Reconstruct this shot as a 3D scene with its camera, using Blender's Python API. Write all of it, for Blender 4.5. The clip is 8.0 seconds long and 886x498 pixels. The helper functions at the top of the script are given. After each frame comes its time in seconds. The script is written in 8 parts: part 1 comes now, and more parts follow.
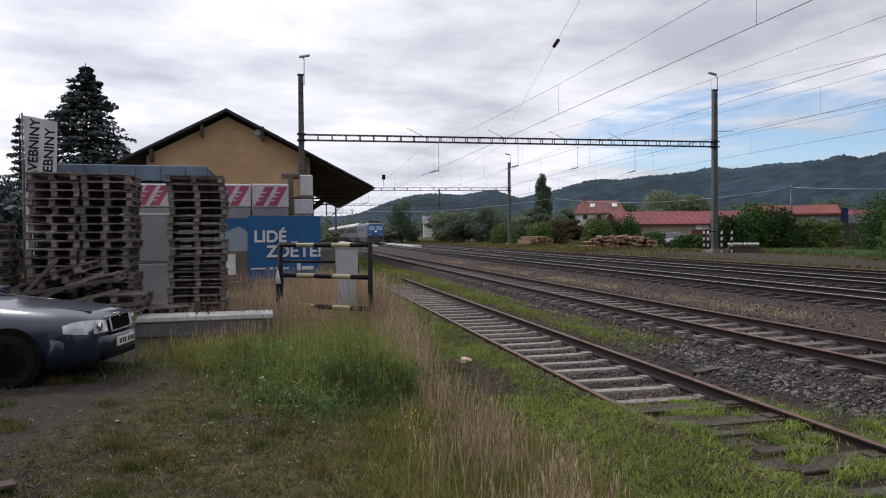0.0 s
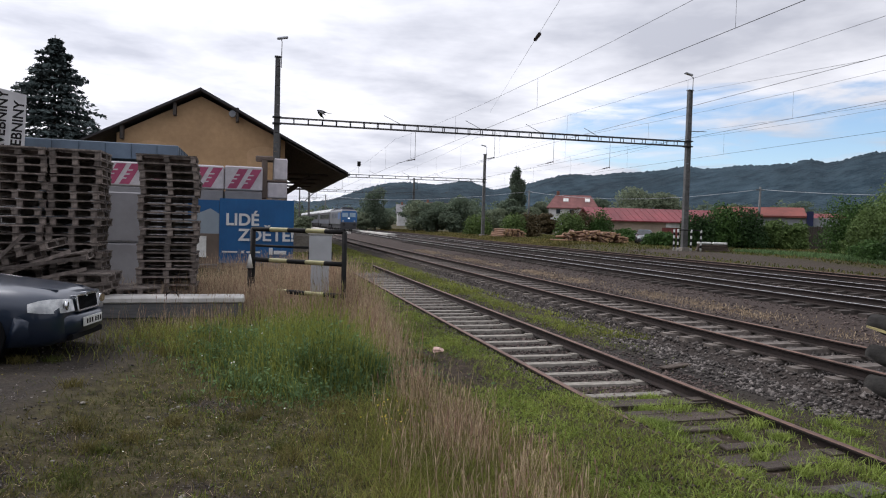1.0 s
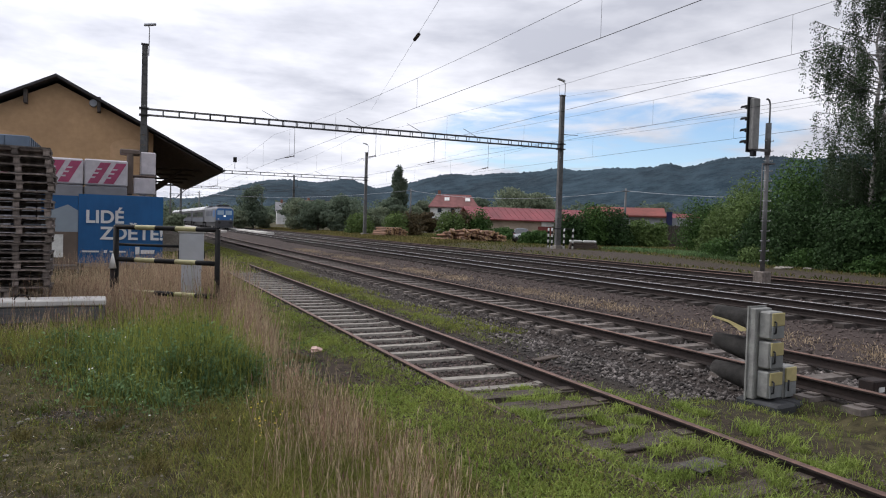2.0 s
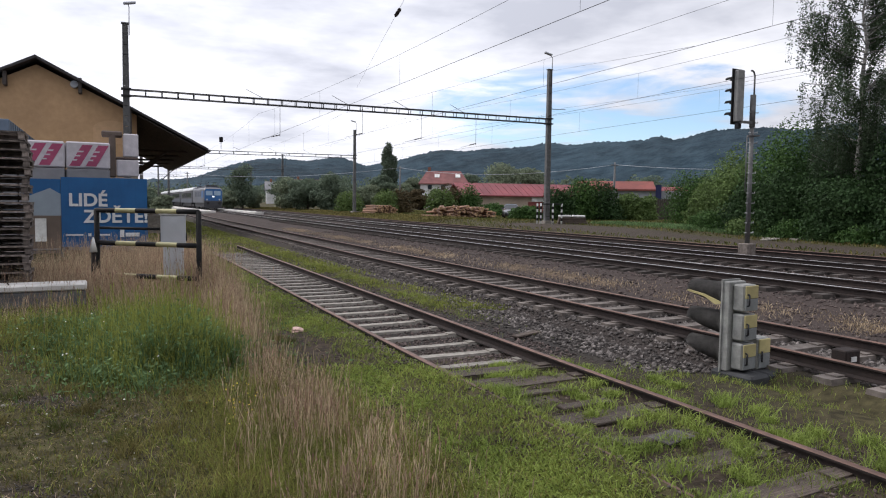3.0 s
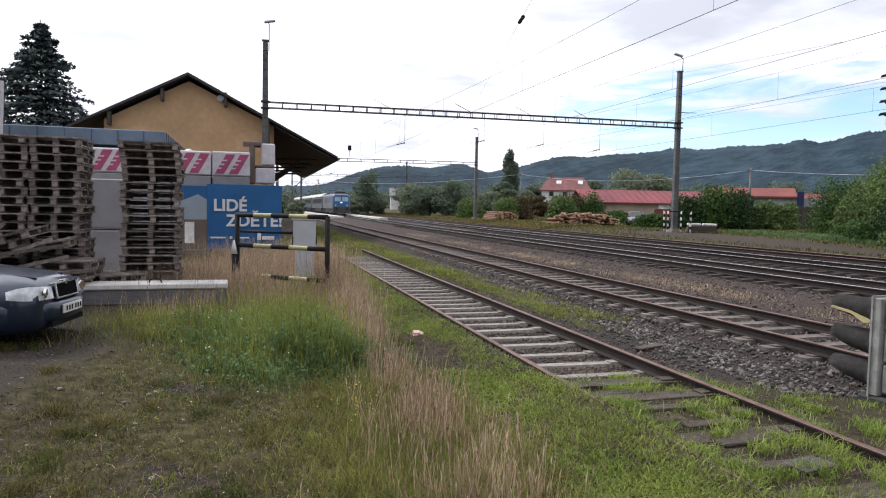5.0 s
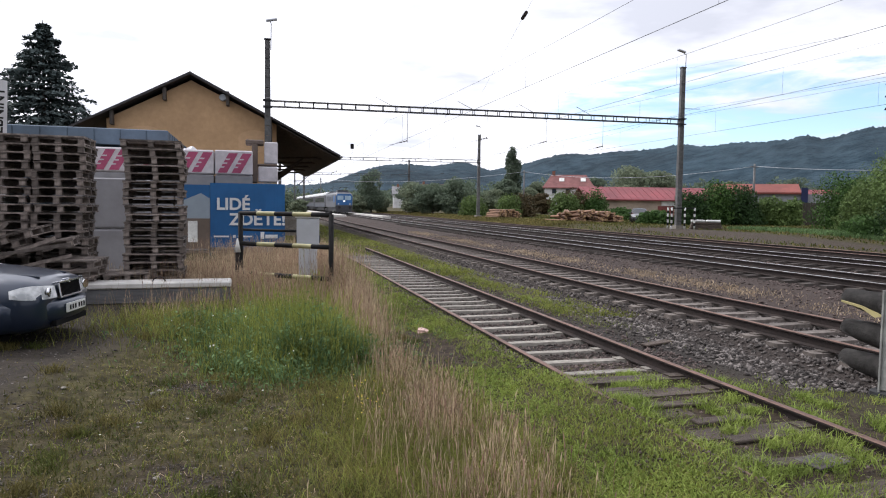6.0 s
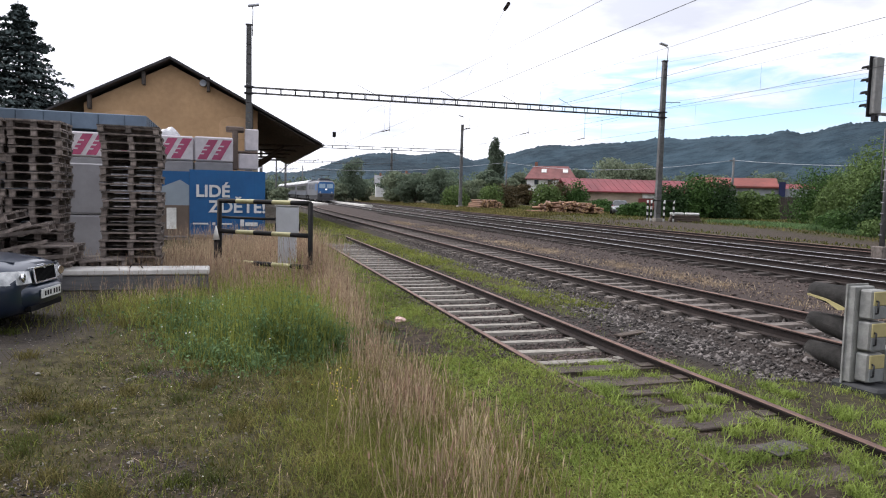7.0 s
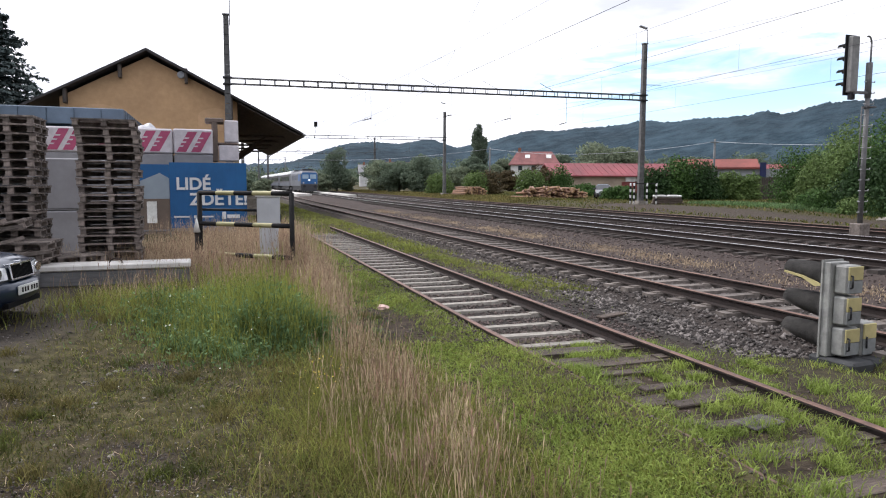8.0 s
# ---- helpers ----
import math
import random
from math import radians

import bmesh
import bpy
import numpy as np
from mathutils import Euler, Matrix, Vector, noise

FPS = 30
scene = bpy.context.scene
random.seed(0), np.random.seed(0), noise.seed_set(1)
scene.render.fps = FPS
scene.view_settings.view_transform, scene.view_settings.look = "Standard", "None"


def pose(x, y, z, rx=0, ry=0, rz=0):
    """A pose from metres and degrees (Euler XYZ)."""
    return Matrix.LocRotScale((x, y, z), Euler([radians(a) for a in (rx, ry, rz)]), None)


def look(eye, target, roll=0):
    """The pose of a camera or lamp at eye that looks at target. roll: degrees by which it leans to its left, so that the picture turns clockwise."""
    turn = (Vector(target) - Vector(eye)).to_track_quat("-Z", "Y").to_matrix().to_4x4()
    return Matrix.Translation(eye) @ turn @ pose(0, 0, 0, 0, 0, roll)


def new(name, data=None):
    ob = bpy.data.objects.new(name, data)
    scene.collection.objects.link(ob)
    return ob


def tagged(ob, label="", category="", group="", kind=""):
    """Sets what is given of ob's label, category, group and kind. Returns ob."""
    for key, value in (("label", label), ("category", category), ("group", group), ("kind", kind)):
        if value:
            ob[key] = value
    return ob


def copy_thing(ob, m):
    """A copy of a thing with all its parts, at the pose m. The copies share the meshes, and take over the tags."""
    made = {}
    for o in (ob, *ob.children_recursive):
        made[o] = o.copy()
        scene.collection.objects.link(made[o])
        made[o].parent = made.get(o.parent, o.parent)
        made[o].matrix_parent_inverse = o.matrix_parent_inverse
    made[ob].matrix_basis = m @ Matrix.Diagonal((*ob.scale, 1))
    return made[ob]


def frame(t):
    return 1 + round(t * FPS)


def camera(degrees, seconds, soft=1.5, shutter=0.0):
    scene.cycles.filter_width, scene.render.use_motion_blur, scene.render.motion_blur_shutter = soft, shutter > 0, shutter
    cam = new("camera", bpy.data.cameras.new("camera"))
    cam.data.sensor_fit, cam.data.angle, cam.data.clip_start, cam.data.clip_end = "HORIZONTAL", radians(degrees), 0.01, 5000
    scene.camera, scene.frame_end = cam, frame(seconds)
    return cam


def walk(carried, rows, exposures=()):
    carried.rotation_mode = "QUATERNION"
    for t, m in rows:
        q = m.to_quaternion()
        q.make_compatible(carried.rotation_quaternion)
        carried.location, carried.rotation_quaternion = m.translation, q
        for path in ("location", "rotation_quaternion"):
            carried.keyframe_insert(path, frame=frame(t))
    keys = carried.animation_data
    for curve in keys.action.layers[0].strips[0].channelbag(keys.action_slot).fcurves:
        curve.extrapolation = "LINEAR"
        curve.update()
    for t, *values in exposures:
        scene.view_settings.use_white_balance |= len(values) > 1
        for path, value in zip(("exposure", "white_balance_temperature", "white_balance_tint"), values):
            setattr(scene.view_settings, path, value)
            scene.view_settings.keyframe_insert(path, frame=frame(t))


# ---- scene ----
cam = camera(66.7, 8.0, 1.1)
PATH = [
    (0, (-0.16, 0.071, 1.958), (0.292, 2.019, 1.921), -0.4),
    (0.5, (-0.153, 0.087, 1.964), (0.358, 2.02, 1.904), 1.0),
    (1, (-0.204, 0.094, 1.963), (0.327, 2.021, 1.896), 1.6),
    (1.5, (-0.207, 0.101, 1.967), (0.447, 1.991, 1.913), 1.6),
    (2, (-0.16, 0.046, 1.954), (0.697, 1.852, 1.893), 1.7),
    (2.2, (-0.185, 0.054, 1.97), (0.709, 1.842, 1.905), 1.7),
    (3.3, (0.051, -0.082, 1.982), (0.923, 1.713, 1.841), 0.6),
    (3.5, (0.05, -0.093, 1.971), (0.918, 1.704, 1.842), 1.6),
    (4, (0.027, -0.076, 1.966), (0.904, 1.715, 1.818), 1.9),
    (4.5, (0.013, -0.076, 1.993), (0.712, 1.795, 1.888), 1.2),
    (5, (0.007, -0.071, 1.987), (0.554, 1.849, 1.871), 1.1),
    (5.2, (-0.007, -0.065, 1.995), (0.551, 1.853, 1.89), 1.3),
    (6.3, (-0.001, 0.012, 1.956), (0.534, 1.934, 1.817), 0.7),
    (6.5, (-0.001, -0.067, 1.966), (0.555, 1.848, 1.814), 0.7),
    (7, (0.036, -0.096, 1.974), (0.626, 1.81, 1.823), 1.5),
    (7.5, (0.102, -0.129, 1.951), (0.7, 1.77, 1.765), 1.5),
    (8, (0.098, -0.12, 1.953), (0.727, 1.769, 1.767), 0.2),
]
walk(cam, [(t, look(eye, target, roll)) for t, eye, target, roll in PATH], [(t, stops, 6250, 13) for t, stops in ((0, 0.04), (1, 0.20), (2, 0.22), (3.5, 0.44), (4.5, 0.62), (6.5, 0.68), (8, 0.84))])

# ---- light ----
world = bpy.data.worlds.new("sky")
scene.world = world
world.use_nodes = True
wn, wl = world.node_tree.nodes, world.node_tree.links
wn.clear()
SUN_EL, SUN_AZ = 48.0, -35.0


def wnode(kind, **kw):
    n = wn.new(kind)
    for k, v in kw.items():
        n.inputs[k].default_value = v
    return n


def wmath(op, a, b=None):
    n = wn.new("ShaderNodeMath")
    n.operation = op
    for i, v in enumerate((a, b)):
        if v is None:
            continue
        if isinstance(v, (int, float)):
            n.inputs[i].default_value = v
        else:
            wl.new(v, n.inputs[i])
    return n.outputs[0]


sky = wn.new("ShaderNodeTexSky")
sky.sky_type, sky.sun_disc = "NISHITA", False
sky.dust_density, sky.ozone_density = 0.25, 3.0
sky.sun_elevation, sky.sun_rotation = radians(SUN_EL), radians(SUN_AZ)
skyc = wn.new("ShaderNodeVectorMath")
skyc.operation = "SCALE"
wl.new(sky.outputs[0], skyc.inputs[0])
skyc.inputs["Scale"].default_value = 0.125
tc = wn.new("ShaderNodeTexCoord")
sep = wn.new("ShaderNodeSeparateXYZ")
wl.new(tc.outputs["Generated"], sep.inputs[0])
up = wmath("MAXIMUM", sep.outputs[2], 0.0)
den = wmath("ADD", up, 0.10)
comb = wn.new("ShaderNodeCombineXYZ")
wl.new(wmath("DIVIDE", sep.outputs[0], den), comb.inputs[0])
wl.new(wmath("DIVIDE", sep.outputs[1], den), comb.inputs[1])
# cloud cover: big soft deck with breaks low in the north-east
n1 = wnode("ShaderNodeTexNoise", Scale=0.75, Detail=6.0, Roughness=0.55)
wl.new(comb.outputs[0], n1.inputs["Vector"])
n2 = wnode("ShaderNodeTexNoise", Scale=1.3, Detail=7.0, Roughness=0.6, Distortion=0.4)
wl.new(comb.outputs[0], n2.inputs["Vector"])
flat = wn.new("ShaderNodeVectorMath")
flat.operation = "MULTIPLY"
wl.new(tc.outputs["Generated"], flat.inputs[0])
flat.inputs[1].default_value = (1, 1, 4.2)
norm = wn.new("ShaderNodeVectorMath")
norm.operation = "NORMALIZE"
wl.new(flat.outputs[0], norm.inputs[0])
dot = wn.new("ShaderNodeVectorMath")
dot.operation = "DOT_PRODUCT"
wl.new(norm.outputs[0], dot.inputs[0])
dot.inputs[1].default_value = Vector((math.sin(radians(38)), math.cos(radians(38)), 0.128 * 4.2)).normalized()
gap = wn.new("ShaderNodeMapRange")
gap.interpolation_type = "SMOOTHSTEP"
wl.new(dot.outputs["Value"], gap.inputs["Value"])
gap.inputs["From Min"].default_value, gap.inputs["From Max"].default_value = 0.93, 0.992
gap.inputs["To Min"].default_value, gap.inputs["To Max"].default_value = 0.75, 0.02
# thin streaks of cloud lie across the gap
streak = wn.new("ShaderNodeVectorMath")
streak.operation = "MULTIPLY"
wl.new(tc.outputs["Generated"], streak.inputs[0])
streak.inputs[1].default_value = (1, 1, 5.5)
n3 = wnode("ShaderNodeTexNoise", Scale=4.6, Detail=7.0, Roughness=0.58, Distortion=0.5)
wl.new(streak.outputs[0], n3.inputs["Vector"])
mixed = wmath("ADD", wmath("MULTIPLY", n2.outputs[0], 0.3), wmath("MULTIPLY", n3.outputs[0], 0.7))
cov = wn.new("ShaderNodeMapRange")
cov.interpolation_type = "SMOOTHSTEP"
wl.new(wmath("ADD", mixed, gap.outputs[0]), cov.inputs["Value"])
cov.inputs["From Min"].default_value, cov.inputs["From Max"].default_value = 0.46, 0.68
shade = wn.new("ShaderNodeValToRGB")
wl.new(wmath("ADD", wmath("MULTIPLY", n1.outputs[0], 0.82), wmath("MULTIPLY", n3.outputs[0], 0.18)), shade.inputs[0])
e = shade.color_ramp.elements
e[0].position, e[0].color = 0.39, (0.52, 0.535, 0.585, 1)
e[1].position, e[1].color = 0.60, (0.97, 0.97, 0.99, 1)
# cloud lit through from the sun's side of the sky
glow = wn.new("ShaderNodeVectorMath")
glow.operation = "DOT_PRODUCT"
wl.new(tc.outputs["Generated"], glow.inputs[0])
glow.inputs[1].default_value = (math.sin(radians(SUN_AZ)) * math.cos(radians(SUN_EL)), math.cos(radians(SUN_AZ)) * math.cos(radians(SUN_EL)), math.sin(radians(SUN_EL)))
side = wmath("POWER", wmath("MULTIPLY", wmath("ADD", glow.outputs["Value"], 1.0), 0.5), 1.6)
lit = wn.new("ShaderNodeVectorMath")
lit.operation = "SCALE"
wl.new(shade.outputs[0], lit.inputs[0])
wl.new(wmath("ADD", wmath("MULTIPLY", side, 0.86), 0.48), lit.inputs["Scale"])
mixs = wn.new("ShaderNodeMix")
mixs.data_type = "RGBA"
wl.new(cov.outputs[0], mixs.inputs[0])
wl.new(skyc.outputs[0], mixs.inputs[6])
wl.new(lit.outputs[0], mixs.inputs[7])
bg = wnode("ShaderNodeBackground", Strength=1.0)
wl.new(mixs.outputs[2], bg.inputs[0])
wl.new(bg.outputs[0], wn.new("ShaderNodeOutputWorld").inputs[0])

sun = new("sun", bpy.data.lights.new("sun", "SUN"))
sun.data.energy, sun.data.angle, sun.data.color = 1.5, radians(14), (1.0, 0.95, 0.87)
sa, se = radians(SUN_AZ), radians(SUN_EL)
sun.matrix_basis = look((0, 0, 30), (-math.sin(sa) * math.cos(se) * 10, -math.cos(sa) * math.cos(se) * 10, 30 - math.sin(se) * 10))

# ---- materials ----
MATS = {}


def mat(name, c1, c2=None, scale=6.0, rough=0.8, metal=0.0, bump=0.25, bscale=None, island=0.0, rnd=0.0, stain=0.25, stretch=(1, 1, 1), coat=0.0, through_light=0.0, spec=0.5):
    """A two-tone procedural surface: grain, larger stains, relief."""
    if name in MATS:
        return MATS[name]
    m = MATS[name] = bpy.data.materials.new(name)
    m.use_nodes = True
    nt = m.node_tree
    nd, lk = nt.nodes, nt.links
    b = nd["Principled BSDF"]
    c2 = c2 or tuple(v * 0.7 for v in c1)
    t = nd.new("ShaderNodeTexCoord")
    mp = nd.new("ShaderNodeMapping")
    mp.inputs["Scale"].default_value = stretch
    lk.new(t.outputs["Object"], mp.inputs[0])
    na = nd.new("ShaderNodeTexNoise")
    na.inputs["Scale"].default_value, na.inputs["Detail"].default_value, na.inputs["Roughness"].default_value = scale, 6, 0.6
    lk.new(mp.outputs[0], na.inputs["Vector"])
    r = nd.new("ShaderNodeValToRGB")
    r.color_ramp.elements[0].position, r.color_ramp.elements[1].position = 0.35, 0.65
    r.color_ramp.elements[0].color, r.color_ramp.elements[1].color = (*c2, 1), (*c1, 1)
    lk.new(na.outputs[0], r.inputs[0])
    nb = nd.new("ShaderNodeTexNoise")
    nb.inputs["Scale"].default_value, nb.inputs["Detail"].default_value = scale * 0.13, 3
    lk.new(mp.outputs[0], nb.inputs["Vector"])
    mr = nd.new("ShaderNodeMapRange")
    mr.inputs["From Min"].default_value, mr.inputs["From Max"].default_value = 0.3, 0.7
    mr.inputs["To Min"].default_value, mr.inputs["To Max"].default_value = 1 - stain, 1 + stain
    lk.new(nb.outputs[0], mr.inputs["Value"])
    value = mr.outputs[0]
    for amount, source, socket in ((island, "ShaderNodeNewGeometry", "Random Per Island"), (rnd, "ShaderNodeObjectInfo", "Random")):
        if amount:
            g = nd.new(source)
            m2 = nd.new("ShaderNodeMapRange")
            m2.inputs["To Min"].default_value, m2.inputs["To Max"].default_value = 1 - amount, 1 + amount
            lk.new(g.outputs[socket], m2.inputs["Value"])
            mu = nd.new("ShaderNodeMath")
            mu.operation = "MULTIPLY"
            lk.new(value, mu.inputs[0])
            lk.new(m2.outputs[0], mu.inputs[1])
            value = mu.outputs[0]
    vm = nd.new("ShaderNodeVectorMath")
    vm.operation = "SCALE"
    lk.new(r.outputs[0], vm.inputs[0])
    lk.new(value, vm.inputs["Scale"])
    lk.new(vm.outputs[0], b.inputs["Base Color"])
    b.inputs["Roughness"].default_value, b.inputs["Metallic"].default_value = rough, metal
    b.inputs["Specular IOR Level"].default_value = spec
    b.inputs["Coat Weight"].default_value = coat
    b.inputs["Coat Roughness"].default_value = 0.08
    if bump:
        nc = nd.new("ShaderNodeTexNoise")
        nc.inputs["Scale"].default_value, nc.inputs["Detail"].default_value = bscale or scale * 4, 4
        lk.new(mp.outputs[0], nc.inputs["Vector"])
        bp = nd.new("ShaderNodeBump")
        bp.inputs["Strength"].default_value, bp.inputs["Distance"].default_value = bump, 0.02
        lk.new(nc.outputs[0], bp.inputs["Height"])
        lk.new(bp.outputs[0], b.inputs["Normal"])
    if through_light:
        tr = nd.new("ShaderNodeBsdfTranslucent")
        lk.new(vm.outputs[0], tr.inputs[0])
        mx = nd.new("ShaderNodeMixShader")
        mx.inputs[0].default_value = through_light
        lk.new(b.outputs[0], mx.inputs[1])
        lk.new(tr.outputs[0], mx.inputs[2])
        lk.new(mx.outputs[0], nd["Material Output"].inputs[0])
    return m


def glass_mat(name, tint, rough=0.05):
    m = mat(name, tint, tuple(v * 0.9 for v in tint), 3, rough, 0.0, 0.0)
    m.node_tree.nodes["Principled BSDF"].inputs["Specular IOR Level"].default_value = 0.8
    return m


RAIL_RUST = mat("rusty_rail", (0.030, 0.019, 0.016), (0.015, 0.010, 0.009), 14, 0.85, 0.1, 0.3)
RAIL_HEAD = mat("worn_rail_head", (0.72, 0.70, 0.70), (0.62, 0.60, 0.60), 10, 0.28, 0.8, 0.1)
RAIL_HEAD_RUST = mat("rusty_rail_head", (0.17, 0.095, 0.072), (0.10, 0.058, 0.044), 10, 0.6, 0.3, 0.1)
CONCRETE = mat("concrete", (0.31, 0.285, 0.25), (0.185, 0.168, 0.146), 9, 0.9, 0, 0.3, rnd=0.14)
CONCRETE_DARK = mat("sleeper_concrete_dark", (0.075, 0.061, 0.054), (0.042, 0.034, 0.030), 9, 0.92, 0, 0.3, rnd=0.25)
CONCRETE_WORN = mat("stained_sleeper_concrete", (0.185, 0.158, 0.140), (0.10, 0.084, 0.074), 9, 0.92, 0, 0.3, rnd=0.2)
WOOD_SLEEPER = mat("old_sleeper_timber", (0.115, 0.088, 0.072), (0.050, 0.037, 0.030), 7, 0.92, 0, 0.6, rnd=0.2, stretch=(1, 9, 9))
PALLET_WOOD = mat("weathered_pallet_wood", (0.23, 0.192, 0.170), (0.098, 0.080, 0.072), 9, 0.9, 0, 0.4, rnd=0.5, stain=0.3)
LOG_BARK = mat("log_bark", (0.30, 0.17, 0.10), (0.17, 0.10, 0.07), 9, 0.9, 0, 0.6, rnd=0.35, stretch=(1, 1, 0.2))
LOG_END = mat("cut_log_end", (0.50, 0.33, 0.18), (0.38, 0.24, 0.13), 12, 0.85, 0, 0.2, rnd=0.25)
STEEL_GREY = mat("weathered_grey_steel", (0.165, 0.165, 0.165), (0.105, 0.105, 0.105), 6, 0.7, 0.3, 0.15, rnd=0.1)
STEEL_DARK = mat("dark_steel", (0.035, 0.035, 0.04), (0.02, 0.02, 0.022), 6, 0.6, 0.3, 0.15)
BLACK_PAINT = mat("black_paint", (0.020, 0.019, 0.020), (0.012, 0.012, 0.012), 8, 0.75, 0, 0.1, spec=0.2)
YELLOW_PAINT = mat("faded_yellow_paint", (0.42, 0.39, 0.20), (0.33, 0.30, 0.15), 8, 0.6, 0, 0.15, stain=0.2)
WHITE_PAINT = mat("white_paint", (0.75, 0.75, 0.73), (0.6, 0.6, 0.58), 8, 0.6, 0, 0.1)
PLASTER = mat("ochre_plaster", (0.60, 0.385, 0.215), (0.53, 0.335, 0.18), 3.0, 0.92, 0, 0.15, bscale=30, stain=0.12)
PLASTER_PATCH = mat("repaired_ochre_plaster", (0.66, 0.43, 0.25), (0.59, 0.38, 0.215), 3.0, 0.92, 0, 0.15, bscale=30, stain=0.12)
ROOF_DARK = mat("dark_roofing", (0.062, 0.056, 0.058), (0.040, 0.036, 0.038), 5, 0.8, 0, 0.3)
BOARD_DARK = mat("dark_stained_boards", (0.10, 0.082, 0.072), (0.058, 0.048, 0.042), 7, 0.85, 0, 0.3, stretch=(6, 1, 6))
RED_ROOF = mat("red_sheet_roof", (0.215, 0.036, 0.045), (0.175, 0.030, 0.037), 2, 0.6, 0, 0.1)
RED_TILE = mat("red_tile_roof", (0.21, 0.082, 0.078), (0.155, 0.060, 0.057), 5, 0.8, 0, 0.3)
BEIGE_WALL = mat("beige_plaster", (0.42, 0.34, 0.27), (0.36, 0.29, 0.23), 2, 0.9, 0, 0.1)
WHITE_WALL = mat("white_plaster", (0.68, 0.68, 0.68), (0.6, 0.6, 0.6), 2, 0.9, 0, 0.1)
GREY_CLAD = mat("blue_grey_cladding", (0.12, 0.165, 0.225), (0.095, 0.13, 0.18), 2, 0.6, 0.1, 0.05)
GREY_CLAD_DARK = mat("dark_blue_grey_cladding", (0.045, 0.07, 0.10), (0.035, 0.055, 0.08), 2, 0.6, 0.1, 0.05)
BANNER_BLUE = mat("printed_blue_tarpaulin", (0.010, 0.112, 0.31), (0.008, 0.088, 0.25), 1.2, 0.6, 0, 0.06)
WRAP_GREY = mat("grey_wrapped_blocks", (0.30, 0.295, 0.315), (0.24, 0.235, 0.25), 2, 0.45, 0, 0.2, stain=0.15, rnd=0.1)
WRAP_WHITE = mat("white_film", (0.62, 0.58, 0.61), (0.50, 0.47, 0.50), 4, 0.35, 0, 0.3, stain=0.12)
WRAP_PINK = mat("magenta_print", (0.42, 0.075, 0.16), (0.35, 0.06, 0.135), 4, 0.4, 0, 0.2)
WRAP_BROWN = mat("brown_card", (0.16, 0.12, 0.10), (0.12, 0.09, 0.075), 4, 0.7, 0, 0.2)
CABINET_GREY = mat("grey_enclosure", (0.54, 0.56, 0.60), (0.48, 0.50, 0.54), 4, 0.55, 0, 0.06)
SIGNAL_GREY = mat("aged_light_grey_casting", (0.34, 0.34, 0.32), (0.22, 0.22, 0.21), 9, 0.7, 0, 0.2)
SIGNAL_YELLOW = mat("faded_yellow_cover", (0.50, 0.43, 0.20), (0.42, 0.36, 0.17), 9, 0.7, 0, 0.15)
SIGNAL_SOOT = mat("weathered_black_hood", (0.075, 0.07, 0.065), (0.045, 0.042, 0.04), 12, 0.85, 0, 0.3)
CAR_BLUE = mat("dark_blue_car_paint", (0.012, 0.022, 0.046), (0.010, 0.019, 0.040), 2, 0.34, 0.25, 0, stain=0.05, coat=0.7, spec=0.4)
CAR_BLACK = mat("black_plastic", (0.008, 0.008, 0.009), (0.006, 0.006, 0.007), 6, 0.8, 0, 0.1, spec=0.12)
TYRE = mat("tyre_rubber", (0.014, 0.014, 0.014), (0.010, 0.010, 0.010), 8, 0.9, 0, 0.2, spec=0.15)
CHROME = mat("chrome", (0.75, 0.76, 0.78), (0.7, 0.71, 0.73), 2, 0.12, 1.0, 0)
LAMP_GLASS = mat("headlamp_glass", (0.66, 0.68, 0.70), (0.30, 0.32, 0.34), 7, 0.15, 0.0, 0, stain=0.1, coat=1.0)
DARK_GLASS = glass_mat("dark_window_glass", (0.03, 0.035, 0.04), 0.05)
LOCO_BLUE = mat("locomotive_blue", (0.03, 0.13, 0.34), (0.026, 0.11, 0.29), 2, 0.45, 0, 0.05)
LOCO_GREY = mat("rolling_stock_grey", (0.13, 0.135, 0.155), (0.10, 0.105, 0.12), 2, 0.45, 0, 0.05)
LOCO_DARK = mat("rolling_stock_dark", (0.075, 0.085, 0.11), (0.055, 0.065, 0.085), 2, 0.55, 0, 0.05)
COACH_ROOF = mat("pale_coach_roof", (0.60, 0.61, 0.62), (0.5, 0.51, 0.52), 2, 0.6, 0, 0.05)
BARK = mat("tree_bark", (0.10, 0.085, 0.07), (0.06, 0.05, 0.042), 8, 0.95, 0, 0.6)
BIRCH_BARK = mat("birch_bark", (0.45, 0.43, 0.40), (0.12, 0.11, 0.10), 3, 0.9, 0, 0.4, stretch=(1, 1, 3))
LEAF_DARK = mat("dark_green_leaves", (0.050, 0.092, 0.034), (0.031, 0.062, 0.023), 0.7, 0.65, 0, 0, island=0.45, stain=0.3, through_light=0.28, spec=0.12)
LEAF_MID = mat("green_leaves", (0.082, 0.150, 0.042), (0.050, 0.10, 0.029), 0.7, 0.65, 0, 0, island=0.45, stain=0.3, through_light=0.28, spec=0.12)
LEAF_LIGHT = mat("light_green_leaves", (0.14, 0.20, 0.065), (0.09, 0.14, 0.045), 0.7, 0.65, 0, 0, island=0.4, stain=0.3, through_light=0.28, spec=0.12)
LEAF_BIRCH = mat("birch_leaves", (0.085, 0.120, 0.068), (0.058, 0.086, 0.048), 0.7, 0.65, 0, 0, island=0.4, stain=0.2, through_light=0.28, spec=0.12)
